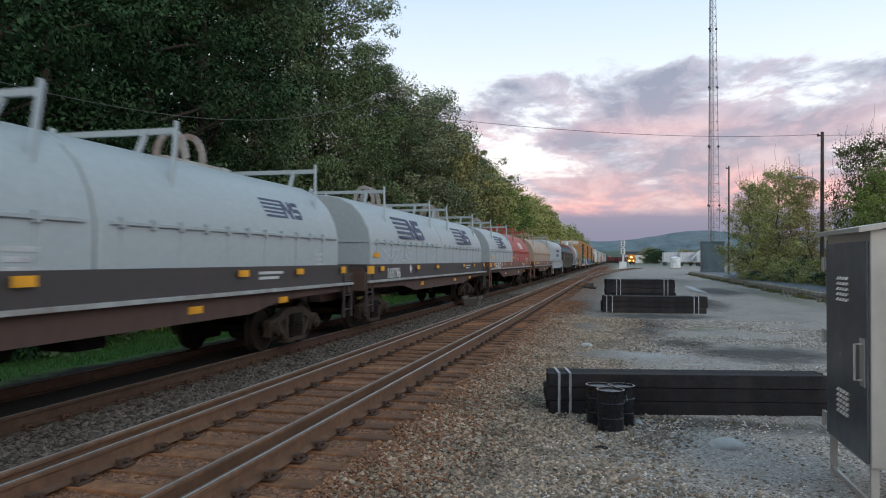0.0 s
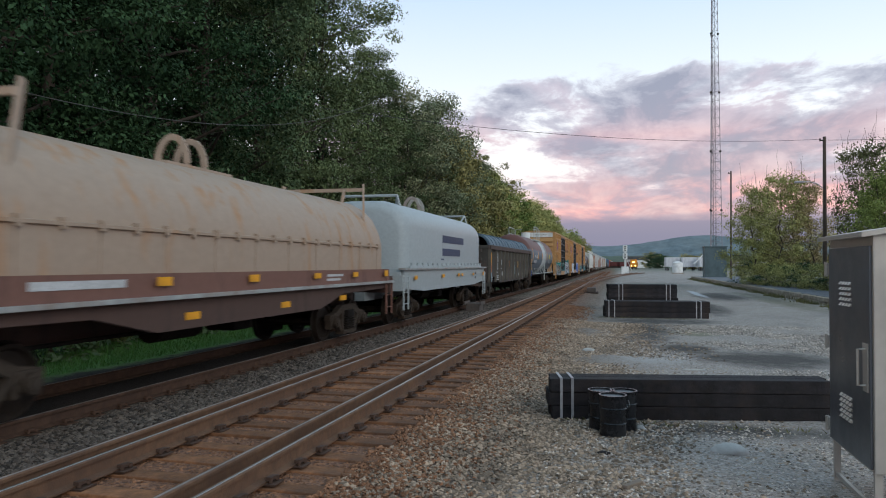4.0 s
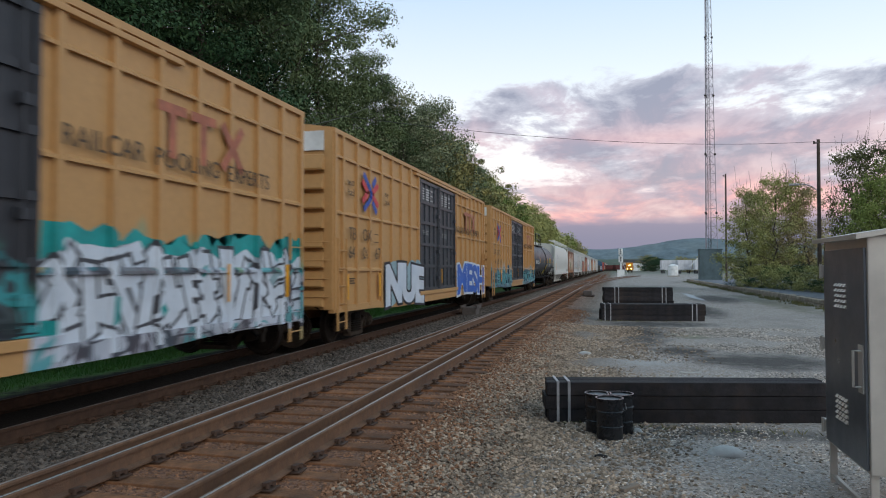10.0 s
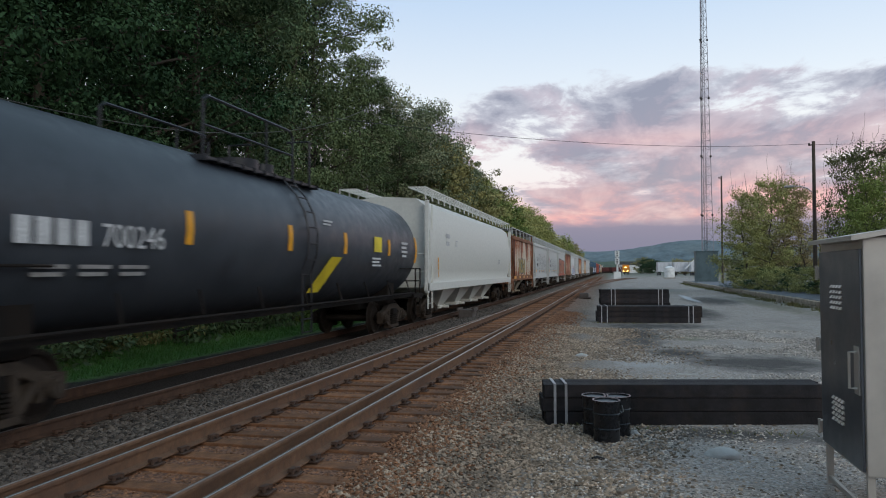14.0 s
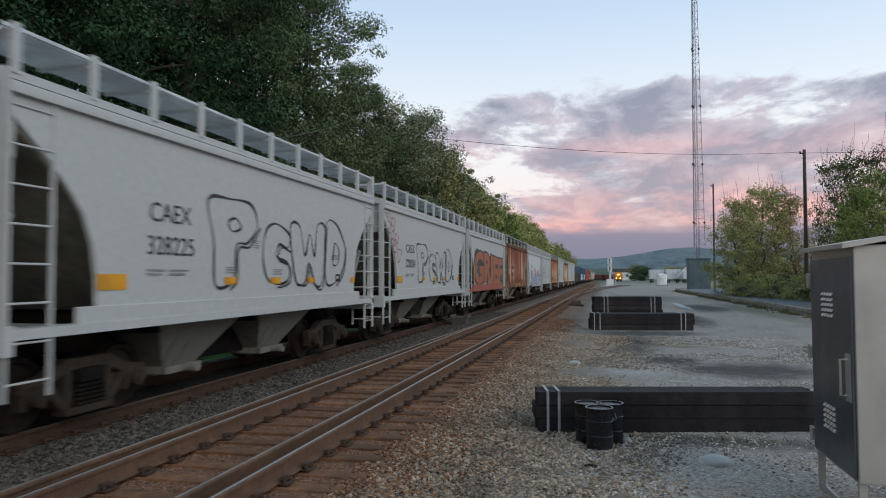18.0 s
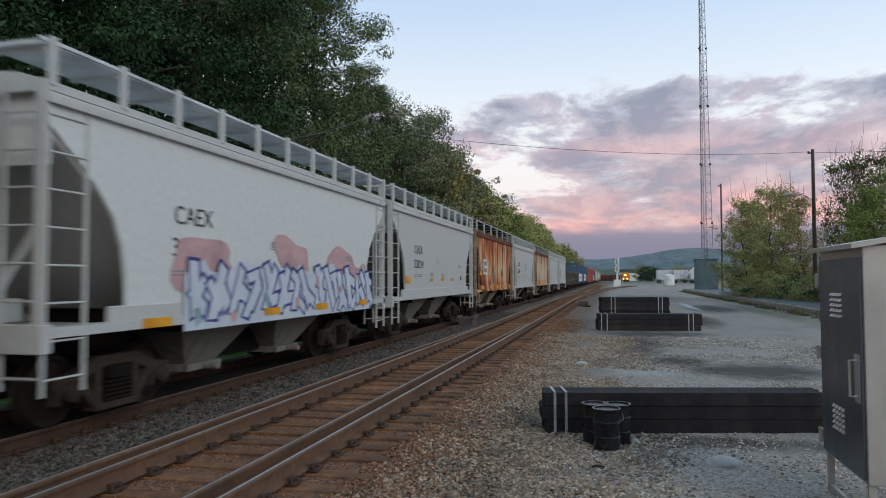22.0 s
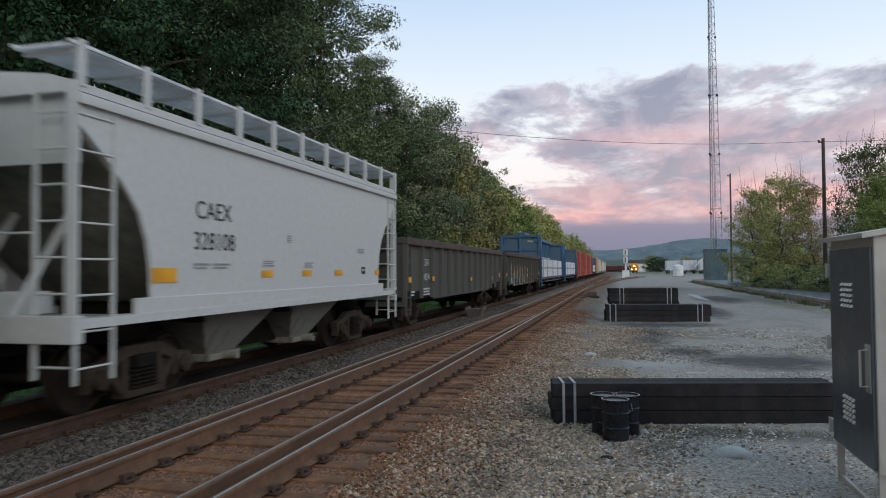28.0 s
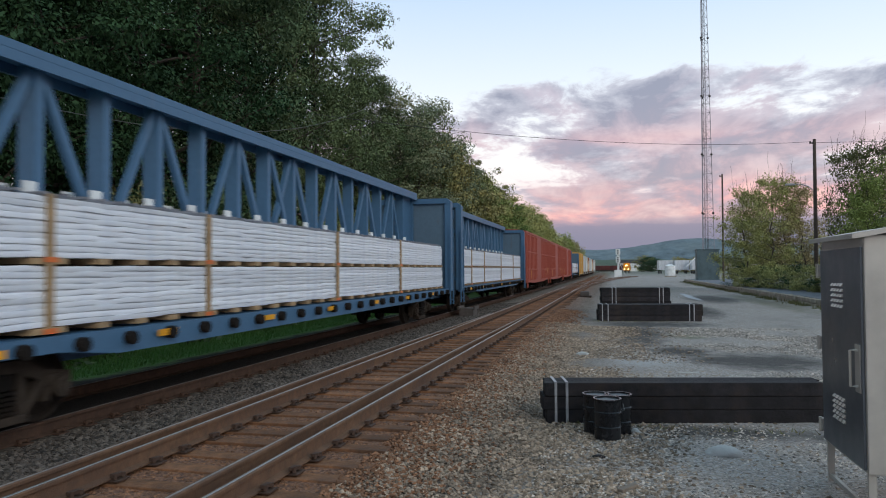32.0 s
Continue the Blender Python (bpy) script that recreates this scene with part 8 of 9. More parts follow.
TOWER = surface("galvanised_tower_steel", (0.30, 0.28, 0.31), 0.6, 0.3, 0.2)
SHELTER = surface("grey_green_sheet", (0.10, 0.14, 0.15), 0.6, 0.2, 0.15)
PALE_WIRE = surface("weathered_wire", (0.085, 0.085, 0.08), 0.5, 0.3, 0.1, 5, 0.0)
WIRE = surface("wire", (0.04, 0.04, 0.045), 0.6, 0.2, 0.1, 5, 0.0)


def utility_pole(x, y, h, label, lamp=False, r=0.15):
    p = thing("utility_pole", label, "utility pole", Matrix.Translation((x, y, LOT_Z)))
    bm = bmesh.new()
    rod(bm, (0, 0, 0), (0.05, 0, h), r, 14, r * 0.7)
    part("shaft", bake("shaft", bm, True), POLE, p)
    bm = bmesh.new()
    rod(bm, (-0.22, 0, h - 0.25), (0.0, 0, h - 0.25), 0.05, 8)
    rod(bm, (-0.22, 0, h - 0.3), (-0.22, 0, h - 0.12), 0.06, 8)
    part("insulator", bm, STEEL_DARK, p)
    if lamp:
        bm = bmesh.new()
        z = h - 3.6
        bars(bm, [(0, 0, z), (-0.4, 0, z + 0.35), (-0.9, 0, z + 0.52), (-1.3, 0, z + 0.52)], 0.035, 8)
        part("lamp_arm", bm, STRAP, p)
        bm = bmesh.new()
        box(bm, -1.85, -1.25, -0.14, 0.14, z + 0.44, z + 0.57, 0.04)
        part("lamp_head", bm, STRAP, p, "street lamp head, unlit")


def wire(a, b, sag, name="overhead_wire", r=0.013):
    a, b = Vector(a), Vector(b)
    bm = bmesh.new()
    n = 40
    pts = [a.lerp(b, i / n) - Vector((0, 0, sag * 4 * (i / n) * (1 - i / n))) for i in range(n + 1)]
    bars(bm, pts, r, 5)
    ob = part(name, bm, WIRE if name == "overhead_wire" else PALE_WIRE)
    tagged(ob, "thin dark overhead wire crossing the tracks" if name == "overhead_wire" else "thin pale wire hanging before the woods", "wire")


def signal_mast():
    s = thing("signal_mast", "pale grey signal mast with ladder and two heads", "railway signal", Matrix.Translation((1.1, 165, LOT_Z)))
    bm = bmesh.new()
    rod(bm, (0, 0, 0), (0, 0, 6.2), 0.20, 10)
    part("mast", bm, WHITE_PAINT, s)
    part("equipment_box", box(bmesh.new(), -0.8, 0.8, -0.5, 0.5, 0, 1.7, 0.04), WHITE_PAINT, s)
    for z in (4.3, 6.0):
        bm = bmesh.new()
        box(bm, -0.50, 0.50, -0.30, 0.1, z - 0.9, z + 0.5, 0.05)
        h = part("signal_head", bm, WHITE_PAINT, s)
        bm = bmesh.new()
        for k in (0.2, -0.2, -0.6):
            rod(bm, (0, -0.25, z + k), (0, -0.45, z + k), 0.15, 10)
        part("hood", bm, BLACK_PAINT, h)
    bm = bmesh.new()
    ladder(bm, 0.3, 0.3, 0.75, 0, 6.2, 0.4, 0.03, 0.05)
    beam(bm, (0.3, 0.5, 3.4), (1.6, 0.5, 0.6), 0.12, 0.12)
    part("ladder", bm, PALE_GREY, s)


PALE_GREY = surface("pale_grey_paint", (0.52, 0.50, 0.48), 0.6, 0.1, 0.12)


def far_locomotive():
    lo = thing("locomotive", "distant orange-yellow locomotive with lit headlights", "locomotive", Matrix.Translation((5.9, 330, LOT_Z)) @ Matrix.Rotation(radians(-3), 4, "Z"))
    bm = bmesh.new()
    box(bm, -1.5, 1.5, 0, 18, 1.2, 3.0, 0.1)
    box(bm, -1.5, 1.5, 1.5, 4.5, 3.0, 4.5, 0.1)
    box(bm, -0.9, 0.9, 4.5, 18, 3.0, 4.3, 0.1)
    part("body", bm, YELLOW_NOSE, lo)
    bm = bmesh.new()
    box(bm, -1.45, 1.45, -0.04, 0.0, 1.1, 2.9)
    part("nose", bm, YELLOW_NOSE, lo, "orange-yellow nose")
    bm = bmesh.new()
    for x in (-0.9, 0.9):
        box(bm, x - 0.2, x + 0.2, 1, 17, 0.0, 1.2)
    part("truck", bm, STEEL_DARK, lo)
    for x, z in ((-0.22, 3.3), (0.22, 3.3), (-0.85, 1.7), (0.85, 1.7)):
        bm = bmesh.new()
        rod(bm, (x, -0.1, z), (x, -0.02, z), 0.22 if z > 3 else 0.2, 12)
        part("headlight", bm, HEADLIGHT, lo, "lit warm headlight")


YELLOW_NOSE = surface("orange_yellow_nose", (0.55, 0.24, 0.03), 0.5)
HEADLIGHT = glow("lit_headlight", (1.0, 0.55, 0.16), 14.0)

tower()
utility_pole(13.6, 53, 10.95, "brown wooden utility pole with a street lamp arm", True)
utility_pole(12.9, 90, 13.4, "slim wooden utility pole", False, 0.13)
wire((13.45, 53, 10.52), (-31.8, 15.3, 11.30), 1.89)
wire((-12.0, 7.0, 5.34), (-12.0, 34.0, 10.29), 1.47, "low_wire", 0.011)
wire((13.6, 53, 10.45), (38, 40, 9.0), 0.4)
signal_mast()
far_locomotive()


# ---- trees, grass, hills ----
def leaf_material(name, lo, hi, accent):
    m = bpy.data.materials.new(name)
    m.use_nodes = True
    nt = m.node_tree
    b = nt.nodes["Principled BSDF"]
    g = nt.nodes.new("ShaderNodeNewGeometry")
    oi = nt.nodes.new("ShaderNodeObjectInfo")
    tc = nt.nodes.new("ShaderNodeTexCoord")
    n = node(nt, "ShaderNodeTexNoise", Scale=0.45, Detail=3.0)
    link(nt, tc.outputs["Object"], n.inputs["Vector"])
    k = math_node(nt, "ADD", math_node(nt, "MULTIPLY", g.outputs["Random Per Island"], 0.5), math_node(nt, "MULTIPLY", n.outputs[0], 0.5))
    col = ramp(nt, k, [(0.2, lo), (0.62, hi), (0.80, hi), (0.90, accent)])
    col = mix(nt, 1.0, col, ramp(nt, oi.outputs["Random"], [(0.0, (0.75, 0.8, 0.75)), (1.0, (1.25, 1.15, 1.0))]), "MULTIPLY")
    link(nt, col, b.inputs["Base Color"])
    b.inputs["Roughness"].default_value = 0.75
    b.inputs["Specular IOR Level"].default_value = 0.12
    return m


LEAF_DARK = leaf_material("dark_green_leaves", (0.010, 0.028, 0.013), (0.040, 0.084, 0.040), (0.075, 0.125, 0.055))
LEAF_MID = leaf_material("mid_green_leaves", (0.045, 0.075, 0.040), (0.130, 0.178, 0.092), (0.23, 0.22, 0.11))
LEAF_AUTUMN = leaf_material("turning_leaves", (0.12, 0.125, 0.055), (0.29, 0.275, 0.125), (0.42, 0.26, 0.10))
LEAF_FRESH = leaf_material("fresh_green_leaves", (0.085, 0.125, 0.032), (0.22, 0.28, 0.09), (0.32, 0.28, 0.10))
LEAF_PALE = leaf_material("pale_thin_leaves", (0.11, 0.14, 0.085), (0.25, 0.28, 0.185), (0.32, 0.30, 0.20))
LEAF_OLIVE = leaf_material("olive_leaves", (0.17, 0.185, 0.070), (0.40, 0.40, 0.165), (0.50, 0.38, 0.17))
LEAF_RUSSET = leaf_material("russet_leaves", (0.18, 0.15, 0.08), (0.37, 0.31, 0.17), (0.48, 0.26, 0.16))
LEAF_MAROON = leaf_material("dark_mixed_leaves", (0.045, 0.055, 0.028), (0.11, 0.125, 0.06), (0.17, 0.10, 0.06))


def limb(bm, a, b, r0, r1, rnd, wob=0.25, n=4):
    pts = [Vector(a).lerp(Vector(b), i / n) + Vector((rnd.uniform(-1, 1), rnd.uniform(-1, 1), rnd.uniform(-0.5, 0.5))) * wob * (0 < i < n) for i in range(n + 1)]
    for i in range(n):
        rod(bm, pts[i], pts[i + 1], r0 + (r1 - r0) * i / n, 7, r0 + (r1 - r0) * (i + 1) / n)
    return pts


def tree_meshes(key, seed, height, spread, leaves, leaf, low=0.25, trunk=0.22, boughs=26, clump=0.16, bare=0):
    """A trunk with limbs and twigs, and a crown of small leaves gathered in clumps along the outer limbs."""
    rnd = random.Random(seed)
    rng = np.random.default_rng(seed)
    bm = bmesh.new()
    top = Vector((rnd.uniform(-0.4, 0.4), rnd.uniform(-0.4, 0.4), height * 0.90))
    stem = limb(bm, (0, 0, -0.3), top, trunk, trunk * 0.15, rnd, 0.25, 7)
    tips = [top, top + Vector((0.4, 0.3, height * 0.05)), top + Vector((-0.5, 0.2, height * 0.02))]
    for i in range(boughs):
        k = low + (0.97 - low) * (i + rnd.random()) / boughs
        seg = min(6, int(k * 7))
        base = stem[seg].lerp(stem[seg + 1], k * 7 - seg)
        a = i * 2.399 + rnd.uniform(-0.5, 0.5)
        shape = (1 - max(0, (k - 0.45) / 0.55) ** 1.6 * 0.75) * (0.65 + 0.35 * min(1, (k - low) / 0.25))
        reach = spread * shape * rnd.uniform(0.55, 1.12)
        end = base + Vector((cos(a) * reach, sin(a) * reach, height * rnd.uniform(0.01, 0.12)))
        pts = limb(bm, base, end, trunk * 0.40 * (1.12 - k), trunk * 0.05, rnd, 0.16, 3)
        for q, frac in ((pts[1].lerp(pts[2], 0.4), 0.45), (pts[2], 0.7), (pts[2].lerp(pts[3], 0.5), 0.85), (pts[3], 1.0)):
            for _ in range(2 if frac > 0.5 else 1):
                e2 = q + Vector((rnd.uniform(-1, 1), rnd.uniform(-1, 1), rnd.uniform(-0.45, 0.75))) * spread * 0.26
                rod(bm, q, e2, trunk * 0.05, 5, trunk * 0.015)
                tips.append(e2)
        tips.append(end)
    for i in range(bare):
        a = rnd.uniform(0, 6.28)
        s0 = rnd.choice([q for q in tips if q.z > height * 0.55])
        limb(bm, s0, s0 + Vector((cos(a) * 0.3, sin(a) * 0.3, height * rnd.uniform(0.12, 0.24))), trunk * 0.10, 0.008, rnd, 0.12, 3)
    wood = bake(key + "_wood", bm, True)
    tips = np.array([tuple(q) for q in tips])
    weight = rng.uniform(0.25, 1.0, len(tips))
    which = rng.choice(len(tips), leaves, p=weight / weight.sum())
    size = spread * clump * rng.uniform(0.55, 1.35, len(tips))
    d = rng.normal(0, 1, (leaves, 3))
    d *= (0.55 + 0.45 * rng.uniform(0, 1, (leaves, 1))) / (np.linalg.norm(d, axis=1)[:, None] + 0.4) * 1.5
    c = tips[which] + d * size[which][:, None] * np.array([1.1, 1.1, 0.62])
    c[:, 2] = np.maximum(c[:, 2], 0.12)
    # leaves face outwards and up from their clump
    nrm = d / (np.linalg.norm(d, axis=1)[:, None] + 1e-9) * 0.9 + np.array([0, 0, 0.55]) + rng.normal(0, 0.42, (leaves, 3))
    nrm /= np.linalg.norm(nrm, axis=1)[:, None]
    u = np.cross(nrm, rng.normal(0, 1, (leaves, 3)))
    u /= np.linalg.norm(u, axis=1)[:, None] + 1e-9
    w = np.cross(nrm, u)
    s = leaf * rng.uniform(0.55, 1.35, leaves)[:, None]
    v = np.stack([c - u * s, c + w * s * 0.50, c + u * s, c - w * s * 0.50], 1).reshape(-1, 3)
    f = (np.arange(4)[None] + 4 * np.arange(leaves)[:, None])
    me = bpy.data.meshes.new(key + "_leaves")
    me.from_pydata(v.tolist(), [], f.tolist())
    me.materials.append(None)
    STORE[key] = (wood, me)
    return STORE[key]


def tree(key, x, y, scale, turn, leaf_mat, label, name="tree", z=None, group="woods beside the railway"):
    wood, crown = STORE[key]
    t = thing(name, label, "tree" if name == "tree" else "bush", Matrix.Translation((x, y, ground_height(x, y) if z is None else z)) @ Matrix.Rotation(turn, 4, "Z") @ Matrix.Diagonal((scale[0], scale[0], scale[1], 1)), group)
    part("trunk", wood, BARK, t)
    part("crown", crown, leaf_mat, t)


def build_green():
    rnd = random.Random(11)
    for k in range(3):
        tree_meshes("big%d" % k, 20 + k, 21.0, 5.4, 52000, 0.082, 0.08, 0.28, 36, 0.145)
    tree_meshes("back0", 27, 21.0, 5.6, 20000, 0.15, 0.08, 0.28, 30, 0.20)
    for k in range(3):
        tree_meshes("mid%d" % k, 30 + k, 12.0, 4.0, 12000, 0.125, 0.10, 0.18, 24, 0.16)
    tree_meshes("thin0", 61, 16.0, 3.6, 11000, 0.10, 0.16, 0.16, 28, 0.19)
    tree_meshes("shrub_tree", 62, 8.6, 3.3, 11500, 0.080, 0.14, 0.10, 22, 0.17, 12)
    tree_meshes("far0", 63, 11.0, 4.2, 2600, 0.26, 0.08, 0.2, 18, 0.22)
    for k in range(2):
        tree_meshes("bush%d" % k, 40 + k, 4.2, 2.6, 5000, 0.085, 0.05, 0.07, 18, 0.22)
    dark, turning = "tall dark green broadleaf tree in full leaf", "broadleaf tree with leaves turning yellow"
    y = 6.0
    i = 0
    while y < 47:
        tree("big%d" % (i % 3), -19.2 - (1.0 if i > 6 else 0.0) + rnd.uniform(-1.2, 1.0), y, (rnd.uniform(1.0, 1.15), rnd.uniform(1.12, 1.28)), rnd.uniform(0, 6), LEAF_DARK if y < 26 else LEAF_MID, dark)
        if i != 6:
            tree("back0", -25.0 + rnd.uniform(-1.5, 1.5), y + 2.5, (1.15, rnd.uniform(1.15, 1.3)), rnd.uniform(0, 6), LEAF_DARK, dark)
        y += 4.9
        i += 1
    for x, yy, sc in ((-18.6, 50.5, 0.93), (-19.5, 55.0, 0.90), (-18.0, 59.5, 0.80), (-21.0, 62.0, 0.82)):
        tree("big%d" % (i % 3), x, yy, (0.85, sc), 1.1 * i, LEAF_MID, dark)
        i += 1
    for x, yy, sc in ((-16.9, 54.5, 1.12), (-16.3, 58.5, 1.14), (-16.4, 62.5, 1.20), (-17.4, 67.0, 1.16), (-16.6, 72.0, 1.08)):
        tree("thin0", x, yy, (1.15, sc), 1.7 * i, LEAF_PALE, "thin pale-leaved tree with open branches")
        i += 1
    y = 64.0
    while y < 330:
        pick = rnd.random()
        mat_i, lab = (LEAF_AUTUMN, turning) if pick < 0.45 else (LEAF_OLIVE, turning) if pick < 0.75 else (LEAF_FRESH, "light green broadleaf tree")
        h = rnd.uniform(1.22, 1.48) if y < 82 else rnd.uniform(1.08, 1.36)
        tree("mid%d" % (i % 3) if y < 175 else "far0", -16.8 + rnd.uniform(-1.5, 1.0), y, (rnd.uniform(0.95, 1.25), h), rnd.uniform(0, 6), mat_i, lab)
        if y < 150 and i % 2:
            tree("mid%d" % ((i + 1) % 3), -21.5 + rnd.uniform(-1.5, 1.5), y + 2.0, (1.25, h * 1.12), rnd.uniform(0, 6), mat_i, lab)
        y += 4.4 if y < 120 else 6.5 if y < 180 else 11.0
        i += 1
    y = 7.0
    while y < 130:
        pick = rnd.random()
        tree("bush%d" % (i % 2), -15.9 + rnd.uniform(-0.8, 0.4), y, (rnd.uniform(0.9, 1.3), rnd.uniform(0.8, 1.6)), rnd.uniform(0, 6), LEAF_DARK if pick < 0.35 else LEAF_MID if pick < 0.68 else LEAF_AUTUMN if pick < 0.8 else LEAF_FRESH, "leafy undergrowth at the edge of the woods", "bush", group="undergrowth")
        y += 3.3
        i += 1
    # beside the platform
    for x, yy, s, h, mm, lab in ((11.7, 68, 0.85, 1.05, LEAF_OLIVE, turning), (13.2, 65, 0.95, 1.14, LEAF_OLIVE, turning), (15.0, 69, 0.95, 1.12, LEAF_RUSSET, "russet half-bare tree"), (16.0, 66, 0.8, 1.05, LEAF_RUSSET, "russet half-bare tree"), (13.8, 72, 1.0, 1.05, LEAF_OLIVE, turning),
                                (14.6, 49, 0.72, 1.10, LEAF_MAROON, "dark green tree with reddish tips"), (16.6, 50, 0.9, 1.16, LEAF_MAROON, "dark green tree with reddish tips"), (13.9, 43, 0.70, 0.80, LEAF_FRESH, "light green tree"), (15.6, 44, 0.9, 0.92, LEAF_FRESH, "light green tree"), (17.6, 43, 1.0, 1.0, LEAF_OLIVE, "light green tree")):
        tree("shrub_tree", x, yy, (s, h), x * 3, mm, lab + " behind the platform", z=LOT_Z + 0.3, group="trees behind the platform")
    for k in range(14):
        tree("bush%d" % (k % 2), 11.4 + 0.30 * k, 68 - 2.0 * k, (0.62, 0.45), k, LEAF_OLIVE if k % 3 else LEAF_DARK, "low weeds and shrubs behind the platform", "bush", z=LOT_Z + 0.3, group="shrubs behind the platform")
    # grass verge behind the train
    rng = np.random.default_rng(3)
    n = 26000
    x = rng.uniform(-16.0, -11.9, n)
    yy = 5 + 45 * rng.uniform(0, 1, n) ** 1.5
    a = rng.uniform(0, 2 * pi, n)
    h = rng.uniform(0.06, 0.16, n)
    z = np.array([ground_height(float(q), 0) for q in x])
    dx, dy = np.cos(a) * 0.012, np.sin(a) * 0.012
    lean = rng.normal(0, 0.05, (n, 2))
    v = np.stack([np.stack([x - dx, yy - dy, z], 1), np.stack([x + dx, yy + dy, z], 1), np.stack([x + lean[:, 0], yy + lean[:, 1], z + h], 1)], 1).reshape(-1, 3)
    f = np.arange(3 * n).reshape(-1, 3)
    tagged(sheet("grass_verge", v.tolist(), f.tolist(), GRASS), "bright green mown grass beyond the train", "grass", kind="stuff")


def weeds():
    """Tufts at the foot of the platform and along the timber stacks."""
    rng = np.random.default_rng(9)
    n = 9000
    y = 16 + 92 * rng.uniform(0, 1, n)
    x = 10.25 - 0.0016 * (y - 40) - np.abs(rng.normal(0, 0.28, n))
    m = 900
    x = np.concatenate([x, rng.uniform(-0.9, 2.9, m)])
    y = np.concatenate([y, rng.choice([9.62, 10.3, 28.45], m) + rng.normal(0, 0.05, m)])
    n += m
    keep = (np.sin(y * 0.9) + np.sin(y * 2.3 + 1) + rng.normal(0, 0.5, n)) > 0.1
    x, y = x[keep], y[keep]
    n = len(x)
    h = rng.uniform(0.05, 0.26, n) * np.where(x < 5, 0.35, 1.0)
    a = rng.uniform(0, 2 * pi, n)
    w = 0.014 + 0.010 * (x > 5)
    lean = rng.normal(0, 0.05, (n, 2))
    z = np.full(n, LOT_Z)
    v = np.stack([np.stack([x - np.cos(a) * w, y - np.sin(a) * w, z], 1), np.stack([x + np.cos(a) * w, y + np.sin(a) * w, z], 1), np.stack([x + lean[:, 0], y + lean[:, 1], z + h], 1)], 1).reshape(-1, 3)
    tagged(sheet("weeds", v.tolist(), np.arange(3 * n).reshape(-1, 3).tolist(), WEED), "dry green weeds at the platform's foot and by the timbers", "weeds", kind="stuff")


WEED = surface("dry_weeds", (0.13, 0.13, 0.05), 0.85, 0.0, 0.4, 3, 0.0, tint=(0.20, 0.15, 0.07))
weeds()
GRASS = surface("bright_grass", (0.065, 0.165, 0.03), 0.8, 0.0, 0.4, 3, 0.0, tint=(0.10, 0.17, 0.035))
build_green()


def hills():
    def ridge(name, dist, base, amp, seed, material, x0, x1, label, rise=0.0):
        vs, fs = [], []
        n = 220
        for i in range(n + 1):
            x = x0 + (x1 - x0) * i / n
            h = base + rise * 2.718 ** (-((x / dist - 0.125) / 0.075) ** 2) + amp * noise.noise(Vector((x / dist * 3.0, seed, 0))) + amp * 0.35 * noise.noise(Vector((x / dist * 11, seed, 3))) + amp * 0.10 * noise.noise(Vector((x / dist * 60, seed, 5)))
            vs += [(x, dist, -6), (x, dist + dist * 0.05, h * 0.6), (x, dist + dist * 0.10, max(2, h))]
        for i in range(n):
            a = 3 * i
            fs += [(a, a + 3, a + 4, a + 1), (a + 1, a + 4, a + 5, a + 2)]
        tagged(sheet(name, vs, fs, material, True), label, "hill", kind="structure")
    # the far ridge's colour has the distance haze mixed into it
    ridge("backdrop_far_ridge", 3200, 95, 28, 2.3, surface("hazy_hill_woods", (0.12, 0.16, 0.18), 0.95, 0, 0.45, 0.02, 0, patch=0.006, tint=(0.17, 0.20, 0.20)), -3500, 4500, "far wooded ridge, tinted blue-green for haze", 48)
    ridge("backdrop_near_ridge", 1100, 14, 9, 7.7, surface("near_hill_woods", (0.07, 0.10, 0.07), 0.95, 0, 0.3, 0.08, 0, patch=0.02, tint=(0.13, 0.12, 0.08)), -1200, 1800, "nearer wooded rise beyond the town")


hills()


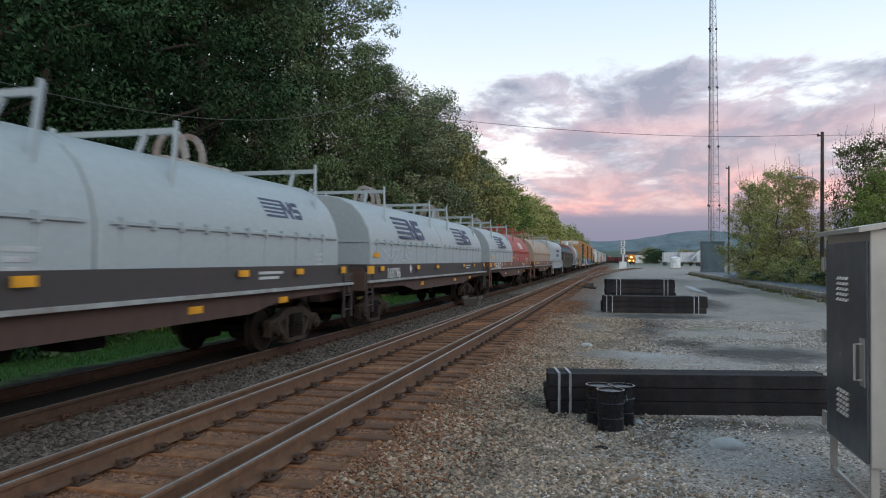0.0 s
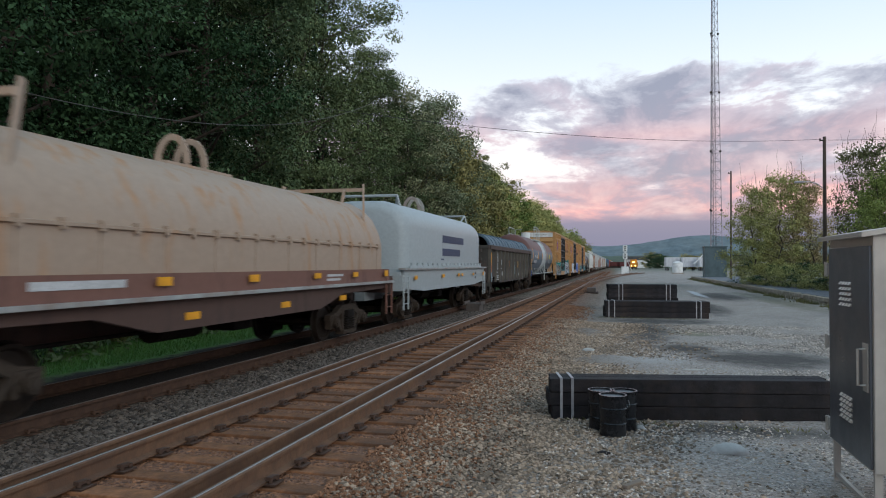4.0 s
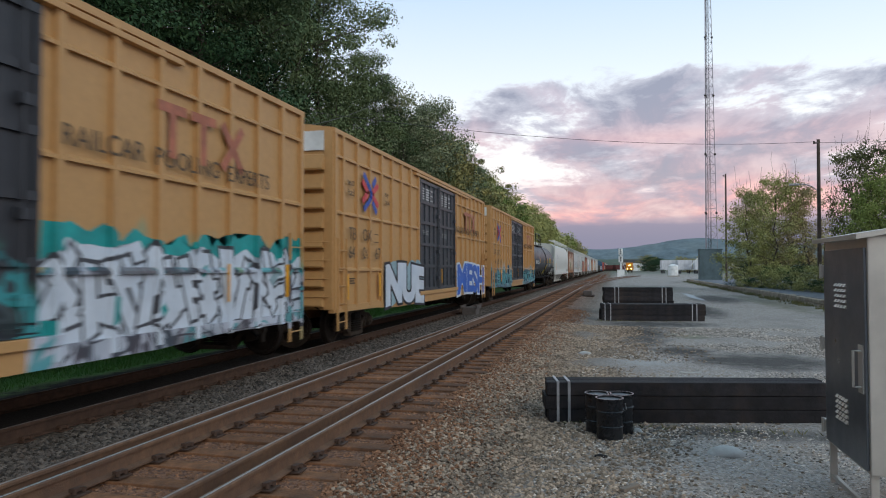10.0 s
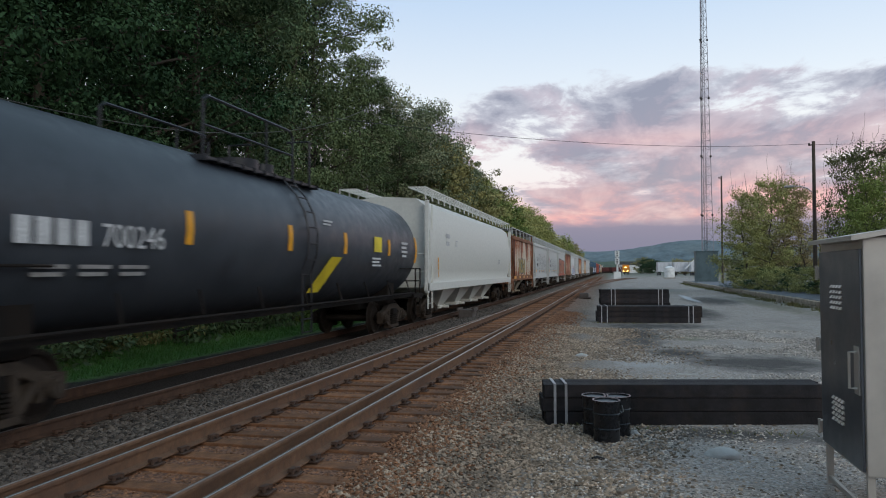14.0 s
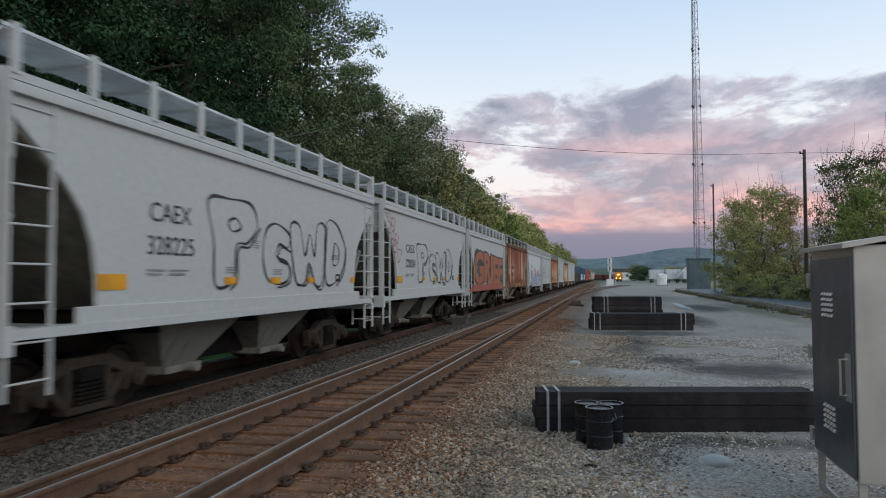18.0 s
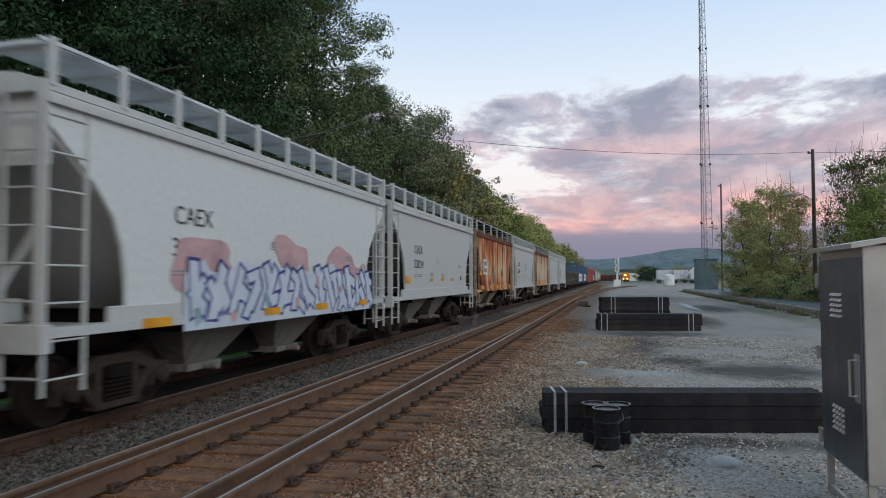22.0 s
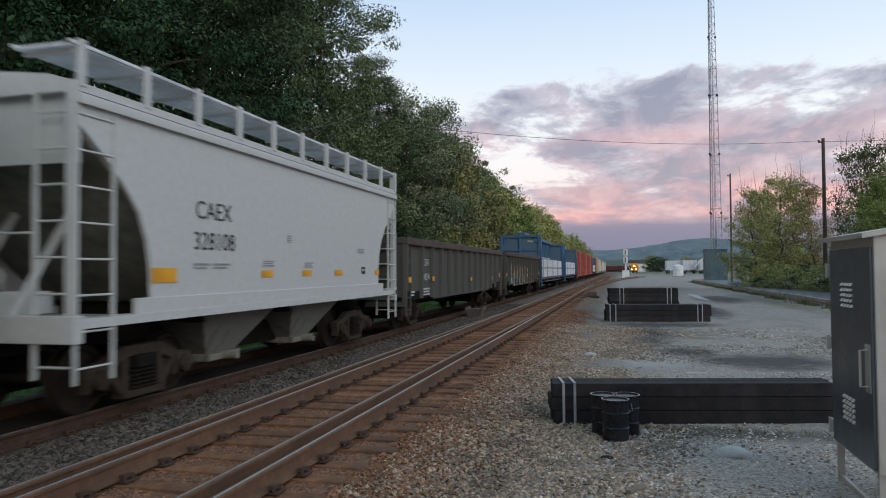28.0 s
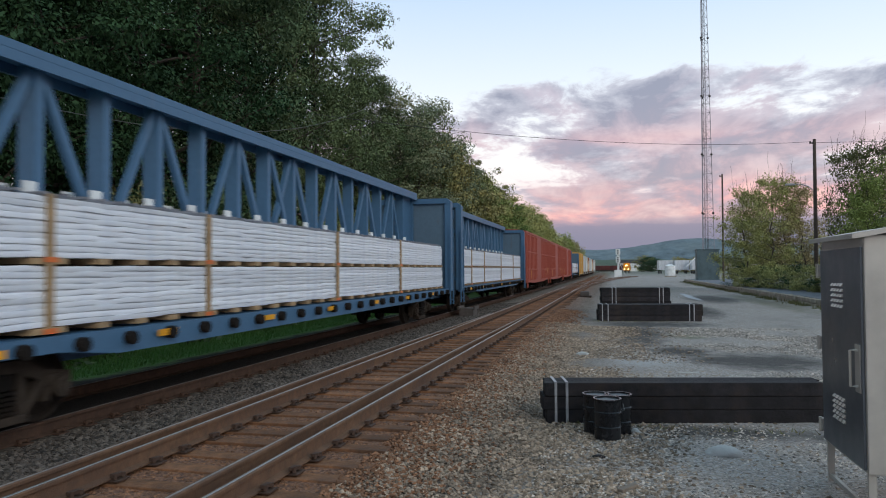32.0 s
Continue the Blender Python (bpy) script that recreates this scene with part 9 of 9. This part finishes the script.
def town():
    rnd = random.Random(21)
    for k in range(16):
        x, y = rnd.uniform(10, 190), rnd.uniform(480, 760)
        h = thing("house", "small distant pale house with a dark roof", "house", Matrix.Translation((x, y, LOT_Z)), "distant houses")
        w, d, z = rnd.uniform(7, 13), rnd.uniform(7, 10), rnd.uniform(4, 7)
        part("wall", box(bmesh.new(), -w / 2, w / 2, -d / 2, d / 2, 0, z), PALE_GREY if k % 3 else WHITE_PAINT, h)
        part("roof", prism_x(bmesh.new(), [(-d / 2 - 0.4, z), (0, z + 2.4), (d / 2 + 0.4, z)], -w / 2 - 0.4, w / 2 + 0.4), STEEL_DARK, h)
        for i in range(3):
            part("window", box(bmesh.new(), -w / 2 + 1.5 + i * (w - 3) / 2 - 0.5, -w / 2 + 1.5 + i * (w - 3) / 2 + 0.5, -d / 2 - 0.03, -d / 2 + 0.02, z * 0.45, z * 0.75), BLACK_PAINT, h)
    for k in range(26):
        x, y = rnd.uniform(16, 120), rnd.uniform(300, 470)
        if abs(x - 7) < 9:
            continue
        tree("far0", x, y, (1.4, rnd.uniform(0.5, 0.9)), k, LEAF_AUTUMN if k % 2 else LEAF_DARK, "distant broadleaf tree in the town", z=LOT_Z, group="distant trees")
    # parked white trailers and a storage tank beyond the lot
    for k in range(3):
        t = thing("box_trailer", "parked silver-white box trailer", "trailer", Matrix.Translation((15.6 + 5.3 * k, 262 - 3 * k, LOT_Z)) @ Matrix.Rotation(radians(-80), 4, "Z") @ Matrix.Diagonal((1, 0.36, 1.2, 1)), "parked trailers")
        part("box", box(bmesh.new(), -1.3, 1.3, 0, 13.6, 1.2, 4.0, 0.03), SILVER, t)
        for yy in (1.2, 2.5, 11):
            for x in (-1.0, 1.0):
                part("wheel", rod(bmesh.new(), (x - 0.15, yy, 0.5), (x + 0.15, yy, 0.5), 0.5, 16), BLACK_PAINT, t)
        bm = bmesh.new()
        for i in range(12):
            for sx in (-1.31, 1.31):
                box(bm, sx - 0.02, sx + 0.02, 0.5 + 1.1 * i, 0.56 + 1.1 * i, 1.25, 3.95)
        part("side_post", bm, SILVER, t)
    t = thing("storage_tank", "small white upright storage tank", "tank", Matrix.Translation((13.6, 180, LOT_Z)))
    bm = bmesh.new()
    rod(bm, (0, 0, 0.2), (0, 0, 2.6), 1.2, 24)
    rod(bm, (0, 0, 2.6), (0, 0, 3.0), 1.2, 24, 0.4)
    part("shell", bake("shell", bm, True), WHITE_PAINT, t)
    part("plinth", box(bmesh.new(), -1.4, 1.4, -1.4, 1.4, 0, 0.2), BRICKISH, t)
    # standing cars on the far curve
    for k in range(3):
        g = thing("standing_gondola_car", "distant dark red standing gondola", "freight car", Matrix.Translation((-11.0 + 7.5 * k, 430 - 8 * k, 0)) @ Matrix.Rotation(radians(-55), 4, "Z"), "standing cars")
        part("body", box(bmesh.new(), -1.5, 1.5, -6, 6, 1.0, 3.4, 0.05), DARK_RED, g)
        part("underframe", box(bmesh.new(), -1.0, 1.0, -5.5, 5.5, 0.0, 1.0), STEEL_DARK, g)


SILVER = surface("silver_white_sheet", (0.60, 0.62, 0.65), 0.4, 0.3, 0.08)
DARK_RED = surface("dark_red_paint", (0.10, 0.025, 0.022), 0.8, 0.0, 0.3)
town()


# ---- ties, plates and ballast: many small pieces, last ----
def tie_mesh(key, length):
    def make(bm):
        box(bm, -length / 2, length / 2, -0.115, 0.115, -0.16, 0.0, 0.012)
        for v in bm.verts:
            v.co += 0.008 * noise.noise_vector(v.co * 5 + Vector((len(key), 0, 0)))
    return shared(key, make)


def clip_mesh():
    def make(bm):
        box(bm, -0.17, 0.17, -0.09, 0.09, 0.0, 0.014)
        for sx in (-1, 1):
            rod(bm, (sx * 0.115, -0.05, 0.018), (sx * 0.115, -0.05, 0.070), 0.020, 6)
            rod(bm, (sx * 0.125, 0.05, 0.018), (sx * 0.125, 0.05, 0.060), 0.020, 6)
            beam(bm, (sx * 0.10, -0.07, 0.055), (sx * 0.10, 0.06, 0.045), 0.050, 0.030)
    return shared("tie_plate", make)


def build_ties():
    rnd = random.Random(4)
    t, t2, t3 = TRACKS
    far_train, far_main = bmesh.new(), bmesh.new()
    for i in range(124):
        y = -4.78 + 0.52 * i
        jig = rnd.uniform(-0.03, 0.03)
        m = Matrix.Translation((MAIN_X + rnd.uniform(-0.04, 0.12), y + jig, MAIN_Z - 0.194 + rnd.uniform(-0.014, 0.004))) @ Matrix.Rotation(rnd.uniform(-0.035, 0.035), 4, "Z")
        tie = part("tie", tie_mesh("tie_main_%d" % (i % 4), 2.62 + 0.07 * (i % 4)), TIE, t2, at=m)
        for dx in (-0.75, 0.75):
            part("tie_plate", clip_mesh(), PLATE, t2, at=Matrix.Translation((MAIN_X + dx, y + jig, MAIN_Z - 0.190)))
        m2 = Matrix.Translation((TRAIN_X + rnd.uniform(-0.08, 0.08), y + 0.2 + jig, -0.19)) @ Matrix.Rotation(rnd.uniform(-0.02, 0.02), 4, "Z")
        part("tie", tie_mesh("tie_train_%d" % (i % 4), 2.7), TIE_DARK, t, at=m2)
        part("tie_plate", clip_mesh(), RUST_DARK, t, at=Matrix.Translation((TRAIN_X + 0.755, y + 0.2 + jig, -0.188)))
    for k, (x, z, mat, own) in enumerate(((MAIN_X, MAIN_Z - 0.196, TIE, t2), (TRAIN_X, -0.19, TIE_DARK, t))):
        bm = bmesh.new()
        for i in range(260):
            y = -4.78 + 0.52 * (124 + i)
            box(bm, x - 1.35, x + 1.35, y - 0.115, y + 0.115, z - 0.12, z)
        ob = part("far_ties", bm, mat, own)
        ob["kind"] = "stuff"


def stones(name, count, xr, yr, size, material, seed, keep=None, lift=0.0, power=1.6):
    """Loose broken stones, denser near the camera."""
    rng = np.random.default_rng(seed)
    base = np.array([(1, 0, 0), (-0.9, 0.2, 0), (0.1, 1, 0), (-0.1, -1, 0.1), (0, 0.1, 0.75), (0, 0, -0.6)], float)
    face = np.array([(0, 2, 4), (2, 1, 4), (1, 3, 4), (3, 0, 4), (2, 0, 5), (1, 2, 5), (3, 1, 5), (0, 3, 5)])
    x = rng.uniform(xr[0], xr[1], count)
    y = yr[0] + (yr[1] - yr[0]) * rng.uniform(0, 1, count) ** power
    if keep is not None:
        ok = keep(x, y, rng)
        x, y = x[ok], y[ok]
    n = len(x)
    r = rng.uniform(size[0], size[1], n) * (1 + 0.02 * (y - yr[0]))
    a = rng.uniform(0, 2 * pi, n)
    shape = base[None] * rng.uniform(0.65, 1.25, (n, 6, 1)) + rng.normal(0, 0.13, (n, 6, 3))
    ca, sa = np.cos(a)[:, None], np.sin(a)[:, None]
    px, py, pz = shape[..., 0], shape[..., 1], shape[..., 2]
    tilt = rng.uniform(-0.7, 0.7, n)[:, None]
    py, pz = py * np.cos(tilt) - pz * np.sin(tilt), py * np.sin(tilt) + pz * np.cos(tilt)
    gx = np.array([ground_height(float(v), 0) for v in x])
    v = np.stack([x[:, None] + r[:, None] * (px * ca - py * sa), y[:, None] + r[:, None] * (px * sa + py * ca), gx[:, None] + lift + r[:, None] * (pz * 0.8 + 0.25)], -1).reshape(-1, 3)
    f = (face[None] + 6 * np.arange(n)[:, None, None]).reshape(-1, 3)
    ob = sheet(name, v.tolist(), f.tolist(), material)
    return ob


def build_ballast():
    def right(x, y, rng):
        return (rng.uniform(0, 1, len(x)) < np.clip((1.0 - x) / 1.6, 0.06, 1) * np.clip((x + 2.5) / 0.5, 0.25, 1))
    def bare(x, y, rng):
        ok = np.ones(len(x), bool)
        for cx, cy, rx, ry in ((3.1, 17.0, 2.0, 2.1), (0.7, 23.0, 1.0, 4.4), (1.6, 18.8, 1.0, 1.2), (1.4, 27.3, 2.6, 1.4), (0.9, 13.4, 1.2, 0.6)):
            r = ((x - cx) / rx) ** 2 + ((y - cy) / ry) ** 2
            ok &= rng.uniform(0.5, 1.4, len(x)) < r
        return ok

    def among(x, y, rng):
        gap = np.abs(((y - 2.5) / 0.52 + 0.5) % 1.0 - 0.5) * 0.52
        return ((gap > 0.10) | (x > -2.4) | (rng.uniform(0, 1, len(x)) < 0.40)) & (rng.uniform(0, 1, len(x)) < np.clip((-1.75 - x) / 0.7, 0, 1))
    tagged(stones("ballast_shoulder", 70000, (-2.45, 2.2), (3.8, 26), (0.016, 0.033), STONE, 1, right), "loose grey broken ballast stones", "ballast", kind="stuff")
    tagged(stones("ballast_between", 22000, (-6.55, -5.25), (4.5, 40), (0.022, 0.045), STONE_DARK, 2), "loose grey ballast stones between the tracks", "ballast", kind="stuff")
    tagged(stones("ballast_in_track", 34000, (-5.05, -1.8), (3.6, 34), (0.016, 0.030), STONE_RUST, 3, among, -0.012), "rust-coloured ballast stones among the ties", "ballast", kind="stuff")
    def spill(x, y, rng):
        return rng.uniform(0, 1, len(x)) < np.clip((-1.0 - x) / 1.4, 0, 1) ** 1.7
    tagged(stones("rusty_shoulder", 26000, (-2.5, -1.0), (3.8, 34), (0.014, 0.030), STONE_RUST, 7, spill, 0.008), "rust-stained ballast stones along the shoulder", "ballast", kind="stuff")
    tagged(stones("lot_gravel", 95000, (-0.8, 8.0), (4.3, 26), (0.008, 0.024), STONE_LOT, 5, bare, 0.0, 2.0), "fine grey gravel scattered over the lot", "gravel", kind="stuff")


build_ties()
build_ballast()


# ---- what moves ----
def gone(t):
    """How far the train has rolled."""
    return 11.967 * t + 0.01282 * t * t


def motions():
    for car, mid in CARS:
        walk(car, [(t, pose(TRAIN_X, mid - gone(t), 0)) for t in (0, 2, 4, 6, 8, 10, 12, 14, 16, 18, 20, 22, 24, 26, 28, 30, 32)])
    # all wheels turn alike, so the axles of one end share their keys
    for sy in (-1, 1):
        first, *rest = AXLES[sy]
        walk(first, [(k / 30, Matrix.Translation((0, sy * 0.89, 0.46)) @ Matrix.Rotation(gone(k / 30) / 0.455, 4, "X")) for k in range(961)])
        for w in rest:
            w.rotation_mode = "QUATERNION"
            keys = w.animation_data_create()
            keys.action = first.animation_data.action
            keys.action_slot = first.animation_data.action_slot


motions()
